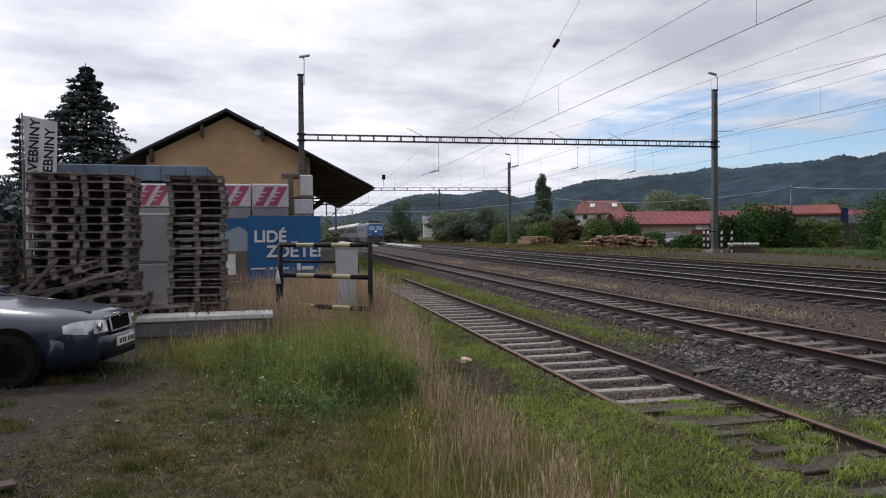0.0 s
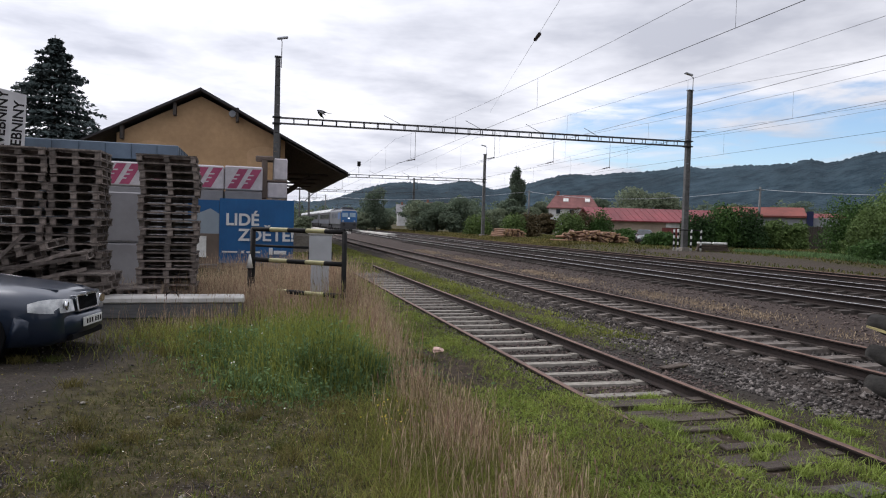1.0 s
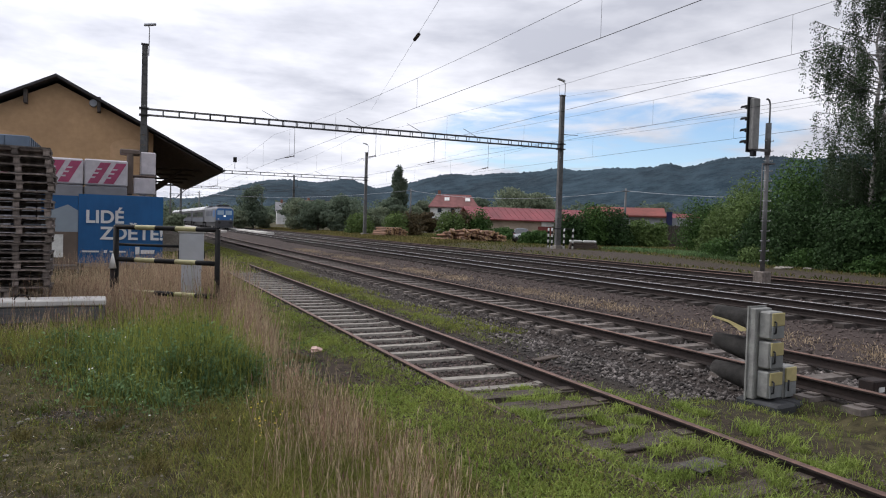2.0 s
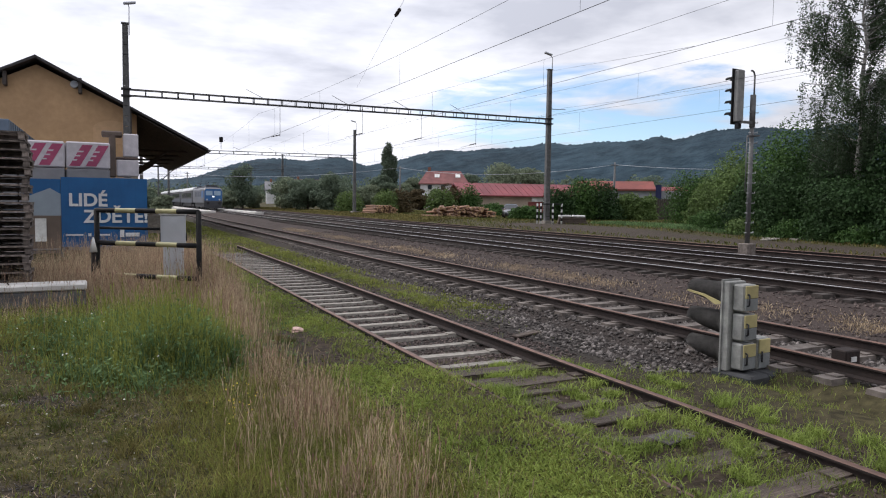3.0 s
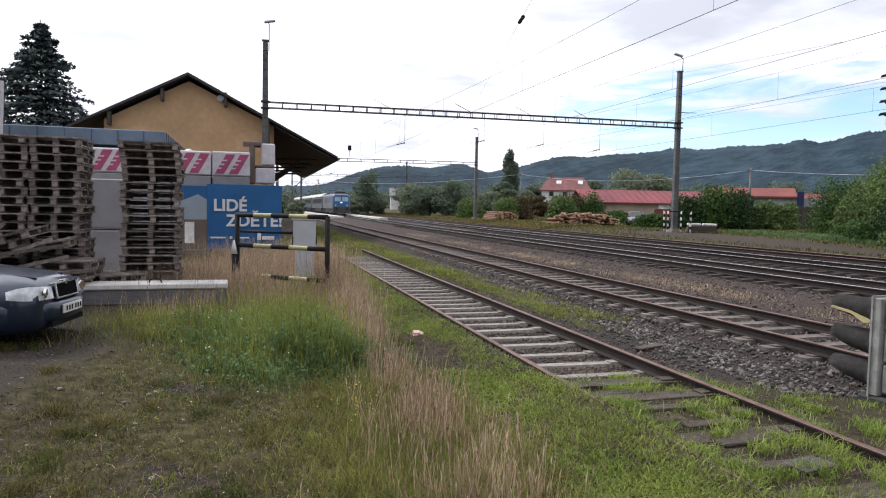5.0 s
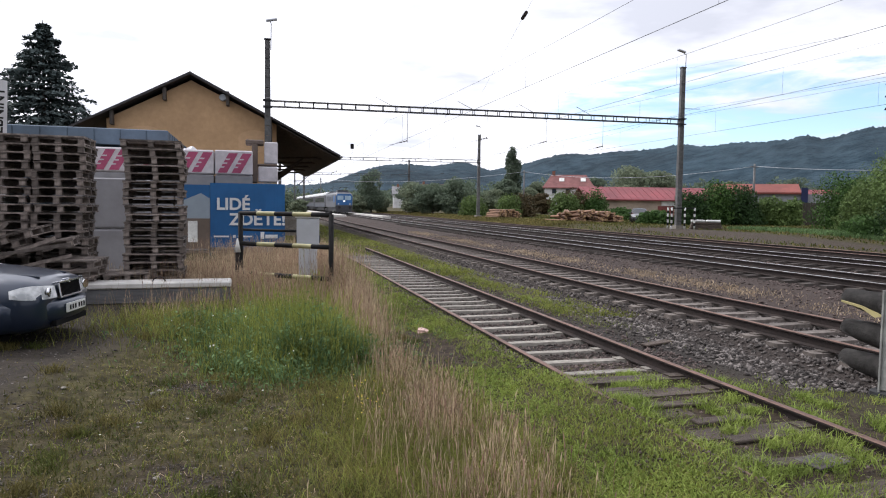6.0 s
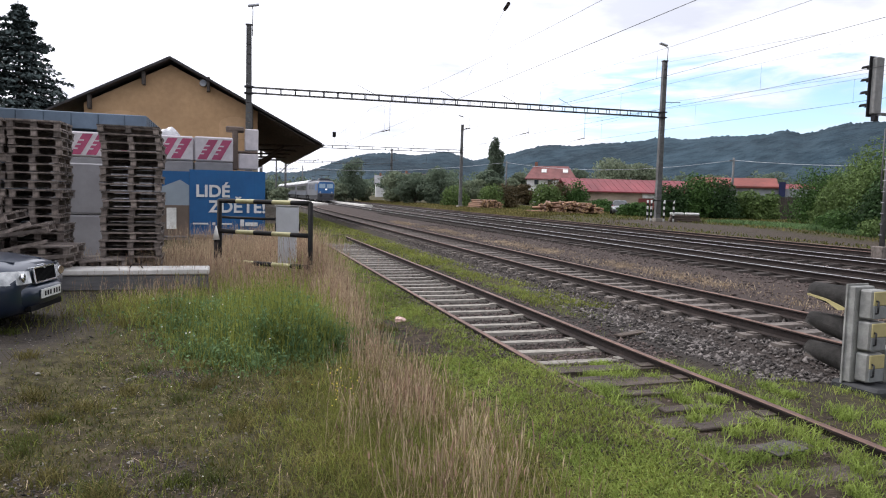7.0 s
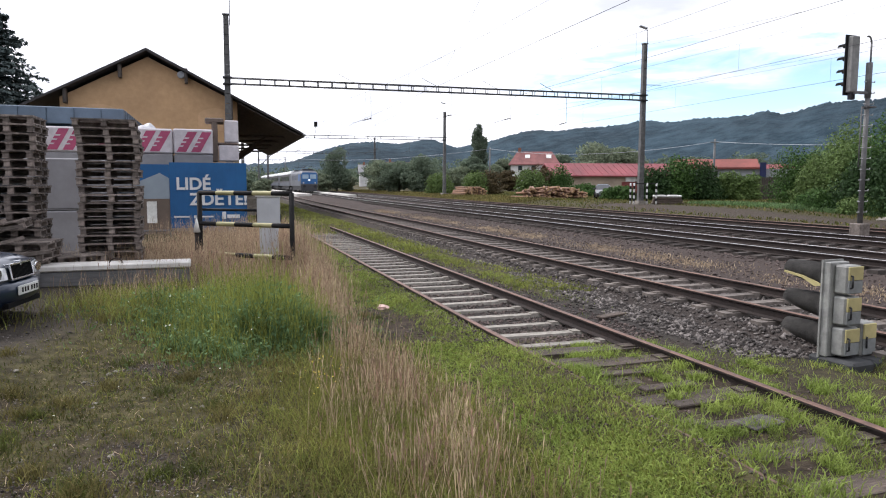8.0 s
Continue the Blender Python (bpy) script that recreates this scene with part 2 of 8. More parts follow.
PLATFORM_PALE = mat("pale_platform_concrete", (0.62, 0.60, 0.56), (0.5, 0.48, 0.45), 3, 0.85, 0, 0.1)
# far foliage carries haze in its colour, so both leaf tones are paler
LEAF_FAR_DARK = mat("hazed_dark_leaves", (0.158, 0.200, 0.140), (0.112, 0.150, 0.104), 0.7, 0.7, 0, 0, island=0.3, stain=0.3, through_light=0.42, spec=0.12)
LEAF_FAR = mat("hazed_leaves", (0.235, 0.270, 0.182), (0.165, 0.202, 0.134), 0.7, 0.7, 0, 0, island=0.35, stain=0.3, through_light=0.42, spec=0.12)
LEAF_RUST = mat("brownish_leaves", (0.11, 0.085, 0.045), (0.075, 0.06, 0.032), 0.7, 0.65, 0, 0, island=0.4, stain=0.3, through_light=0.2, spec=0.12)
NEEDLES = mat("spruce_needles", (0.110, 0.138, 0.134), (0.070, 0.094, 0.092), 0.7, 0.7, 0, 0, island=0.4, stain=0.2, spec=0.12)
GRASS_VERGE = mat("verge_grass_blades", (0.26, 0.28, 0.07), (0.17, 0.195, 0.046), 1.2, 0.7, 0, 0, island=0.35, stain=0.3, through_light=0.3, spec=0.12)
GRASS_GREEN = mat("meadow_grass", (0.112, 0.132, 0.034), (0.062, 0.076, 0.020), 1.2, 0.7, 0, 0, island=0.4, stain=0.35, through_light=0.3, spec=0.12)
GRASS_FRESH = mat("fresh_grass", (0.285, 0.355, 0.085), (0.19, 0.255, 0.058), 1.2, 0.7, 0, 0, island=0.35, stain=0.25, through_light=0.3, spec=0.12)
GRASS_TALL = mat("tall_green_grass", (0.155, 0.235, 0.098), (0.075, 0.130, 0.054), 1.2, 0.7, 0, 0, island=0.35, stain=0.25, through_light=0.3, spec=0.12)
GRASS_DRY = mat("dry_seeding_grass", (0.53, 0.42, 0.285), (0.36, 0.275, 0.185), 1.2, 0.8, 0, 0, island=0.4, stain=0.25, through_light=0.25, spec=0.12)
GRASS_RUSSET = mat("russet_seed_heads", (0.36, 0.235, 0.175), (0.25, 0.165, 0.12), 1.2, 0.85, 0, 0, island=0.4, stain=0.25, through_light=0.25, spec=0.12)
GRASS_OLIVE = mat("yellowing_grass", (0.19, 0.165, 0.060), (0.12, 0.105, 0.038), 1.2, 0.8, 0, 0, island=0.4, stain=0.3, through_light=0.25, spec=0.12)
STONE = mat("ballast_stone", (0.185, 0.165, 0.155), (0.040, 0.035, 0.032), 12, 0.92, 0, 0.3, island=0.75, spec=0.25)
STONE_BROWN = mat("iron_stained_ballast", (0.128, 0.096, 0.086), (0.044, 0.033, 0.030), 12, 0.9, 0, 0.3, island=0.5)
PETAL_WHITE = mat("white_petals", (0.7, 0.7, 0.62), (0.6, 0.6, 0.5), 5, 0.8, 0, 0)
PETAL_YELLOW = mat("yellow_petals", (0.65, 0.52, 0.06), (0.55, 0.42, 0.05), 5, 0.8, 0, 0)
FEATHER = mat("dark_feathers", (0.03, 0.032, 0.04), (0.02, 0.021, 0.026), 20, 0.7, 0, 0)
PORCELAIN = mat("brown_porcelain", (0.05, 0.035, 0.03), (0.035, 0.025, 0.02), 6, 0.4, 0, 0)
LETTER_WHITE = mat("white_print", (0.72, 0.74, 0.76), (0.66, 0.68, 0.70), 3, 0.7, 0, 0)
# blue distance haze is painted into the hill colour
HILL = mat("hazed_wooded_hill", (0.044, 0.070, 0.090), (0.019, 0.036, 0.050), 0.022, 0.95, 0, 1.0, bscale=0.09, stain=0.35, spec=0.1)
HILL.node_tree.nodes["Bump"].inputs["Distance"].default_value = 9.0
LAMP_LIT = mat("lit_headlight", (0.9, 0.9, 0.85), (0.9, 0.9, 0.85), 2, 0.3, 0, 0)
LAMP_LIT.node_tree.nodes["Principled BSDF"].inputs["Emission Color"].default_value = (1.0, 0.97, 0.9, 1)
LAMP_LIT.node_tree.nodes["Principled BSDF"].inputs["Emission Strength"].default_value = 0.7


# ---- building helpers ----
def thing(name, m, label, category, group="", kind=""):
    ob = new(name)
    ob.empty_display_size = 0.2
    ob.matrix_basis = m
    return tagged(ob, label, category, group, kind)


def part(name, bm, material, parent=None, label="", smooth=False):
    me = bpy.data.meshes.new(name)
    bmesh.ops.recalc_face_normals(bm, faces=bm.faces[:])
    bm.to_mesh(me)
    bm.free()
    for mm in material if isinstance(material, (list, tuple)) else (material,):
        me.materials.append(mm)
    if smooth:
        for p in me.polygons:
            p.use_smooth = True
    ob = new(name, me)
    if parent is not None:
        ob.parent = parent
    return tagged(ob, label)


def piece(name, me, parent, m):
    ob = new(name, me)
    ob.parent = parent
    ob.matrix_basis = m
    return ob


def box(bm, x0, y0, z0, x1, y1, z1, m=None, bevel=0.0, slot=0):
    vs = [bm.verts.new((x, y, z)) for z in (z0, z1) for y in (y0, y1) for x in (x0, x1)]
    fs = [bm.faces.new([vs[i] for i in q]) for q in ((0, 2, 3, 1), (4, 5, 7, 6), (0, 1, 5, 4), (2, 6, 7, 3), (0, 4, 6, 2), (1, 3, 7, 5))]
    for f in fs:
        f.material_index = slot
    if bevel:
        r = bmesh.ops.bevel(bm, geom=list({e for f in fs for e in f.edges}), offset=bevel, segments=1, affect="EDGES")
        vs = list({v for f in r["faces"] for v in f.verts} | {v for v in vs if v.is_valid})
    if m is not None:
        bmesh.ops.transform(bm, matrix=m, verts=[v for v in vs if v.is_valid])
    return vs


def cyl(bm, p0, p1, r0, r1=None, seg=10, slot=0, caps=True):
    p0, p1 = Vector(p0), Vector(p1)
    r1 = r0 if r1 is None else r1
    q = (p1 - p0).to_track_quat("Z", "Y")
    rings = []
    for p, r in ((p0, r0), (p1, r1)):
        rings.append([bm.verts.new(p + q @ Vector((r * math.cos(a), r * math.sin(a), 0))) for a in (2 * math.pi * i / seg for i in range(seg))])
    for i in range(seg):
        f = bm.faces.new((rings[0][i], rings[0][(i + 1) % seg], rings[1][(i + 1) % seg], rings[1][i]))
        f.material_index = slot
        f.smooth = True
    if caps:
        for ring in (rings[0][::-1], rings[1]):
            f = bm.faces.new(ring)
            f.material_index = slot


def tube(bm, points, r, seg=8, slots=(0,)):
    """One skin along a line of points, its slots taking turns from point to point."""
    points = [Vector(p) for p in points]
    rings = []
    for k, p in enumerate(points):
        q = (points[min(k + 1, len(points) - 1)] - points[max(k - 1, 0)]).to_track_quat("Z", "Y")
        rings.append([bm.verts.new(p + q @ Vector((r * math.cos(a), r * math.sin(a), 0))) for a in (2 * math.pi * i / seg for i in range(seg))])
    for k in range(len(rings) - 1):
        for i in range(seg):
            f = bm.faces.new((rings[k][i], rings[k][(i + 1) % seg], rings[k + 1][(i + 1) % seg], rings[k + 1][i]))
            f.material_index, f.smooth = slots[k % len(slots)], True
    bm.faces.new(rings[0][::-1])
    bm.faces.new(rings[-1])


def prism(bm, outline, axis, a, b, slot=0):
    """Extrudes a 2D outline along axis 'x', 'y' or 'z' from a to b."""
    def at(u, v, w):
        return {"x": (w, u, v), "y": (u, w, v), "z": (u, v, w)}[axis]
    r0 = [bm.verts.new(at(u, v, a)) for u, v in outline]
    r1 = [bm.verts.new(at(u, v, b)) for u, v in outline]
    n = len(outline)
    fs = [bm.faces.new(r0), bm.faces.new(r1[::-1])]
    for i in range(n):
        fs.append(bm.faces.new((r0[i], r1[i], r1[(i + 1) % n], r0[(i + 1) % n])))
    for f in fs:
        f.material_index = slot
    return fs


def mesh_of(name, bm, *materials):
    me = bpy.data.meshes.new(name)
    bmesh.ops.recalc_face_normals(bm, faces=bm.faces[:])
    bm.to_mesh(me)
    bm.free()
    for mm in materials:
        me.materials.append(mm)
    return me


def fast_mesh(name, verts, loops, sizes, material):
    """A mesh from arrays: vertex places, corner indices, corners a face."""
    me = bpy.data.meshes.new(name)
    sizes = np.asarray(sizes, dtype=np.int32)
    me.vertices.add(len(verts))
    me.vertices.foreach_set("co", np.ascontiguousarray(verts, dtype=np.float32).ravel())
    me.loops.add(len(loops))
    me.loops.foreach_set("vertex_index", np.ascontiguousarray(loops, dtype=np.int32))
    me.polygons.add(len(sizes))
    starts = np.zeros(len(sizes), dtype=np.int32)
    starts[1:] = np.cumsum(sizes)[:-1]
    me.polygons.foreach_set("loop_start", starts)
    me.update(calc_edges=True)
    me.validate()
    me.materials.append(material)
    return me


def smooth_step(x, a, b):
    t = np.clip((np.asarray(x, dtype=float) - a) / (b - a), 0, 1)
    return t * t * (3 - 2 * t)


def ground_base(x, y):
    """Height of the formation: level meadow, then the slightly raised main lines and yard."""
    x, y = np.asarray(x, dtype=float), np.asarray(y, dtype=float)
    z = 0.12 * smooth_step(x, 6.74, 7.0) + 0.2 * smooth_step(x, 9.5, 12.2) + 0.0030 * np.clip(y - 15, 0, 240) * smooth_step(x, 2, 8)
    turf = smooth_step(x, 2.3, 3.1) * (1 - smooth_step(x, 3.26, 3.5))
    z = z + 0.135 * turf * (y < 32) + 0.05 * (1 - smooth_step(y, 5.5, 7.5)) * smooth_step(x, 3.0, 3.4) * (1 - smooth_step(x, 4.8, 5.4))
    z = z + 0.28 * smooth_step(x, 24.5, 29) * smooth_step(y, 24, 36)
    z = z + 0.17 * smooth_step(-x - 0.28 * (10.5 - y), 0.3, 1.3) * (1 - smooth_step(y, 14.8, 16.8)) * (x > -60)
    far = np.hypot(x, y)
    return z + 5.0 * smooth_step(far, 120, 320) * smooth_step(x, 30, 110)


def ground_z(x, y):
    """Height of the ground sheet, sunk a little between the sleepers."""
    x, y = np.asarray(x, dtype=float), np.asarray(y, dtype=float)
    dip = 0.055 * smooth_step(np.abs(x - 4.05), 1.6, 1.2) * smooth_step(y, 6.0, 8.0) * (y < 33)
    for cx in (8.12, 13.5, 17.75, 22.0):
        dip = dip + 0.055 * smooth_step(np.abs(x - cx), 1.75, 1.35) * (y < 60)
    return ground_base(x, y) - dip


def wave(x, y, s, k=0):
    return (np.sin(x * s + 1.7 * k) * np.cos(y * s * 0.83 + k) + 0.6 * np.sin(x * s * 2.3 + y * s * 1.9 + 2.1 * k) + 0.4 * np.cos(x * s * 4.1 - y * s * 3.7 + k)) / 2.0


# ---- ground ----
def build_ground():
    def axis(lo, hi):
        near = np.arange(-12, 32.01, 0.25)
        out = np.concatenate([np.geomspace(32.5, hi, 50), ])
        inn = -np.geomspace(12.5, -lo, 40)[::-1]
        return np.concatenate([inn, near, out])
    xs = axis(-3500, 3500)
    ys = np.concatenate([-np.geomspace(3.5, 3500, 30)[::-1], np.arange(-3, 45.01, 0.25), np.geomspace(46, 4200, 60)])
    gx, gy = np.meshgrid(xs, ys)
    gz = ground_z(gx, gy) + 0.018 * wave(gx, gy, 1.9) * (np.hypot(gx, gy) < 60) * (1 - smooth_step(gx, 2.4, 3.0) * 0.8)
    verts = np.stack([gx, gy, gz], -1).reshape(-1, 3)
    nx, ny = len(xs), len(ys)
    i = np.arange(nx * ny).reshape(ny, nx)
    quads = np.stack([i[:-1, :-1], i[:-1, 1:], i[1:, 1:], i[1:, :-1]], -1).reshape(-1, 4)
    m = bpy.data.materials.new("railway_yard_ground")
    me = fast_mesh("ground", verts, quads.ravel(), np.full(len(quads), 4), m)
    x, y = verts[:, 0], verts[:, 1]
    w = wave(x, y, 0.9, 1) * 0.5
    w2 = wave(x, y, 2.7, 2) * 0.4
    # share of bare gravel
    park = smooth_step(-x - 0.28 * (10.5 - y), 0.9, 1.7) * (y < 13.5) * (y > -30) * (x > -40)
    park = np.clip(park + 0.25 * w2, 0, 1) * (park > 0.02)
    a_bed = smooth_step(x, 2.95, 3.2) * (1 - smooth_step(x, 5.3, 5.8)) * smooth_step(y + w, 6.8, 8.6) * (1 - smooth_step(y, 25, 29))
    strip = smooth_step(x + 0.6 * w - 0.25 * smooth_step(y, 10, 18) - 0.4 * smooth_step(y, 18, 40) - 1.1 * (1 - smooth_step(y, 5.2, 6.2)), 5.9, 6.5) * (1 - smooth_step(x, 24.0 + w, 24.8))
    yard = smooth_step(x + w, 25.2, 26.0) * (1 - smooth_step(x + w, 29.0, 31.5)) * (y > -40) * (y < 46)
    heap = np.exp(-(((x - 6.2) / 0.9) ** 2 + ((y - 8.2) / 2.6) ** 2)) * 1.4
    grit = np.clip(park * 0.62 + a_bed + strip + 0.75 * yard + heap, 0, 1)
    brown = np.clip(strip * smooth_step(x, 8.9, 11.0) + 0.35 * strip + yard, 0, 1)
    soil = np.clip(np.exp(-(((x - 2.32) / 0.55) ** 2 + ((y - 9.1) / 1.5) ** 2)) * 1.8 + 0.95 * smooth_step(w2 + 0.25 * (1 - smooth_step(y, 3.5, 7)) * (1 - smooth_step(x, -1, 1.2)), 0.05, 0.3) * (x < 2.2) * (y < 8.5) + 0.8 * park + 0.85 * smooth_step(x, 3.2, 3.4) * (1 - smooth_step(x, 5.6, 6.4)) * (1 - smooth_step(y, 6.5, 8)) + 0.5 * smooth_step(wave(x, y, 2.3, 12), -0.2, 0.3) * smooth_step(x, 1.8, 2.2) * (x < 3.2) * (y < 15), 0, 1)
    attr = me.color_attributes.new("zone", "FLOAT_COLOR", "POINT")
    attr.data.foreach_set("color", np.stack([grit, brown, soil, np.ones_like(x)], -1).astype(np.float32).ravel())
    m.use_nodes = True
    nd, lk = m.node_tree.nodes, m.node_tree.links
    b = nd["Principled BSDF"]
    b.inputs["Roughness"].default_value = 0.95
    b.inputs["Specular IOR Level"].default_value = 0.15
    t = nd.new("ShaderNodeTexCoord")

    def ntex(scale, detail=5):
        n = nd.new("ShaderNodeTexNoise")
        n.inputs["Scale"].default_value, n.inputs["Detail"].default_value = scale, detail
        lk.new(t.outputs["Object"], n.inputs["Vector"])
        return n

    def ramp(n, c1, c2, lo=0.35, hi=0.65):
        r = nd.new("ShaderNodeValToRGB")
        r.color_ramp.elements[0].position, r.color_ramp.elements[1].position = lo, hi
        r.color_ramp.elements[0].color, r.color_ramp.elements[1].color = (*c1, 1), (*c2, 1)
        lk.new(n.outputs[0], r.inputs[0])
        return r.outputs[0]

    def mix(f, a, c):
        n = nd.new("ShaderNodeMix")
        n.data_type = "RGBA"
        lk.new(f, n.inputs[0])
        lk.new(a, n.inputs[6])
        lk.new(c, n.inputs[7])
        return n.outputs[2]
    z = nd.new("ShaderNodeAttribute")
    z.attribute_name = "zone"
    sp = nd.new("ShaderNodeSeparateColor")
    lk.new(z.outputs["Color"], sp.inputs[0])
    grass = ramp(ntex(7.0, 8), (0.032, 0.027, 0.013), (0.088, 0.077, 0.036))
    earth = ramp(ntex(9.0, 9), (0.018, 0.013, 0.010), (0.066, 0.049, 0.037))
    fine = ntex(38, 3)
    gravel = ramp(fine, (0.015, 0.013, 0.012), (0.062, 0.055, 0.051), 0.3, 0.7)
    rusty = ramp(fine, (0.026, 0.020, 0.018), (0.096, 0.074, 0.066), 0.3, 0.7)
    c = mix(sp.outputs[2], grass, earth)
    c = mix(sp.outputs[0], c, mix(sp.outputs[1], gravel, rusty))
    lk.new(c, b.inputs["Base Color"])
    bp = nd.new("ShaderNodeBump")
    bp.inputs["Strength"].default_value, bp.inputs["Distance"].default_value = 0.7, 0.03
    lk.new(fine.outputs[0], bp.inputs["Height"])
    lk.new(bp.outputs[0], b.inputs["Normal"])
    return tagged(new("ground", me), "meadow, gravel and trackbed of a rural railway yard", "ground", kind="structure")


build_ground()

# ---- tracks ----
# name, centre x, first y, last y, height of the rail head over its ground, sleeper material, worn head
TRACKS = [
    ("railway_track_siding", 4.05, -6.0, 31.0, 0.15, None, RAIL_HEAD_RUST, "rusty overgrown siding with concrete and timber sleepers"),
    ("railway_track_loop", 8.12, -8.0, 230.0, 0.17, CONCRETE_WORN, RAIL_HEAD_RUST, "rusty loop track on pale sleepers in ballast"),
    ("railway_track_main", 13.5, -8.0, 300.0, 0.18, CONCRETE_DARK, RAIL_HEAD, "main track with polished rails in brown ballast"),
    ("railway_track_platform", 17.75, -8.0, 300.0, 0.18, CONCRETE_DARK, RAIL_HEAD, "second main track with polished rails in brown ballast"),
    ("railway_track_far", 22.0, -8.0, 300.0, 0.16, CONCRETE_DARK, RAIL_HEAD_RUST, "dark rusty track at the edge of the yard"),
]


def bend(y):
    """Sideways drift of the through tracks far down the line."""
    return 0.9 * float(smooth_step(y, 50, 115))


def rail_mesh(cx, y0, y1, top, head, curved):
    bm = bmesh.new()
    prof = [(-0.062, -0.158), (0.062, -0.158), (0.062, -0.146), (0.010, -0.125), (0.010, -0.040), (0.036, -0.030), (0.036, -0.012), (0.027, -0.004), (0.010, 0.0), (-0.010, 0.0), (-0.027, -0.004), (-0.036, -0.012), (-0.036, -0.030), (-0.010, -0.040), (-0.010, -0.125), (-0.062, -0.146)]
    rings, y = [], y0
    while y <= y1 + 0.01:
        xo = cx + (bend(y) if curved else 0)
        z = (float(ground_base(max(cx, 5.6), y)) if curved else 0.0) + top
        rings.append([bm.verts.new((xo + px, y, z + pz)) for px, pz in prof])
        y += 4.0
    n = len(prof)
    for a, b in zip(rings, rings[1:]):
        for i in range(n):
            f = bm.faces.new((a[i], a[(i + 1) % n], b[(i + 1) % n], b[i]))
            f.material_index = 1 if i in ((7, 8, 9) if head is RAIL_HEAD else (6, 7, 8, 9, 10)) else 0
            f.smooth = 6 <= i <= 10
    bm.faces.new(rings[0])
    bm.faces.new(rings[-1][::-1])
    return mesh_of("rail", bm, RAIL_RUST, head)


def sleeper_mesh(name, material, length=2.5, width=0.27, top_w=0.22, crown=0.0):
    bm = bmesh.new()
    prism(bm, [(-width / 2, -0.12), (width / 2, -0.12), (top_w / 2, 0.0), (-top_w / 2, 0.0)], "x", -length / 2, length / 2)
    for s in (-1, 1):
        box(bm, s * 0.75 - 0.17, -0.07, 0.001, s * 0.75 + 0.17, 0.07, 0.018)
    return mesh_of(name, bm, material)


def build_tracks():
    rng = random.Random(5)
    pale = sleeper_mesh("sleeper", CONCRETE, 1.72, 0.20, 0.145)
    worn = sleeper_mesh("sleeper", CONCRETE_WORN, 2.14)
    dark = sleeper_mesh("sleeper", CONCRETE_DARK)
    timber = sleeper_mesh("timber_sleeper", WOOD_SLEEPER, 1.62, 0.26, 0.25)
    for name, cx, y0, y1, top, smat, head, label in TRACKS:
        t = thing(name, Matrix(), label, "railway track", "parallel railway tracks", "structure")
        curved = cx > 5
        for s in (-1, 1):
            last = y1
            if not curved and s < 0:
                last = y1 - 5.0
            ob = new("rail", rail_mesh(cx + s * 0.7525, y0, last, top, head, curved))
            ob.parent = t
        y, n = y0 + 0.3, 0
        lim = {"railway_track_siding": y1 - 3, "railway_track_loop": 95, "railway_track_main": 60, "railway_track_platform": 50, "railway_track_far": 40}[name]
        while y < lim:
            xo = cx + (bend(y) if curved else 0)
            z = (float(ground_base(cx, y)) if curved else 0.0) + top - 0.160
            if smat is None:
                old = y < 6.9
                me = timber if old else pale
                z += 0.070 if old else 0.0
            else:
                me = worn if smat is CONCRETE_WORN else dark
            piece("sleeper", me, t, pose(xo + rng.uniform(-0.04, 0.04), y + rng.uniform(-0.02, 0.02), z + rng.uniform(-0.012, 0.008), rng.uniform(-1, 1), rng.uniform(-0.5, 0.5), rng.uniform(-1.2, 1.2)))
            y += 0.62
            n += 1


build_tracks()


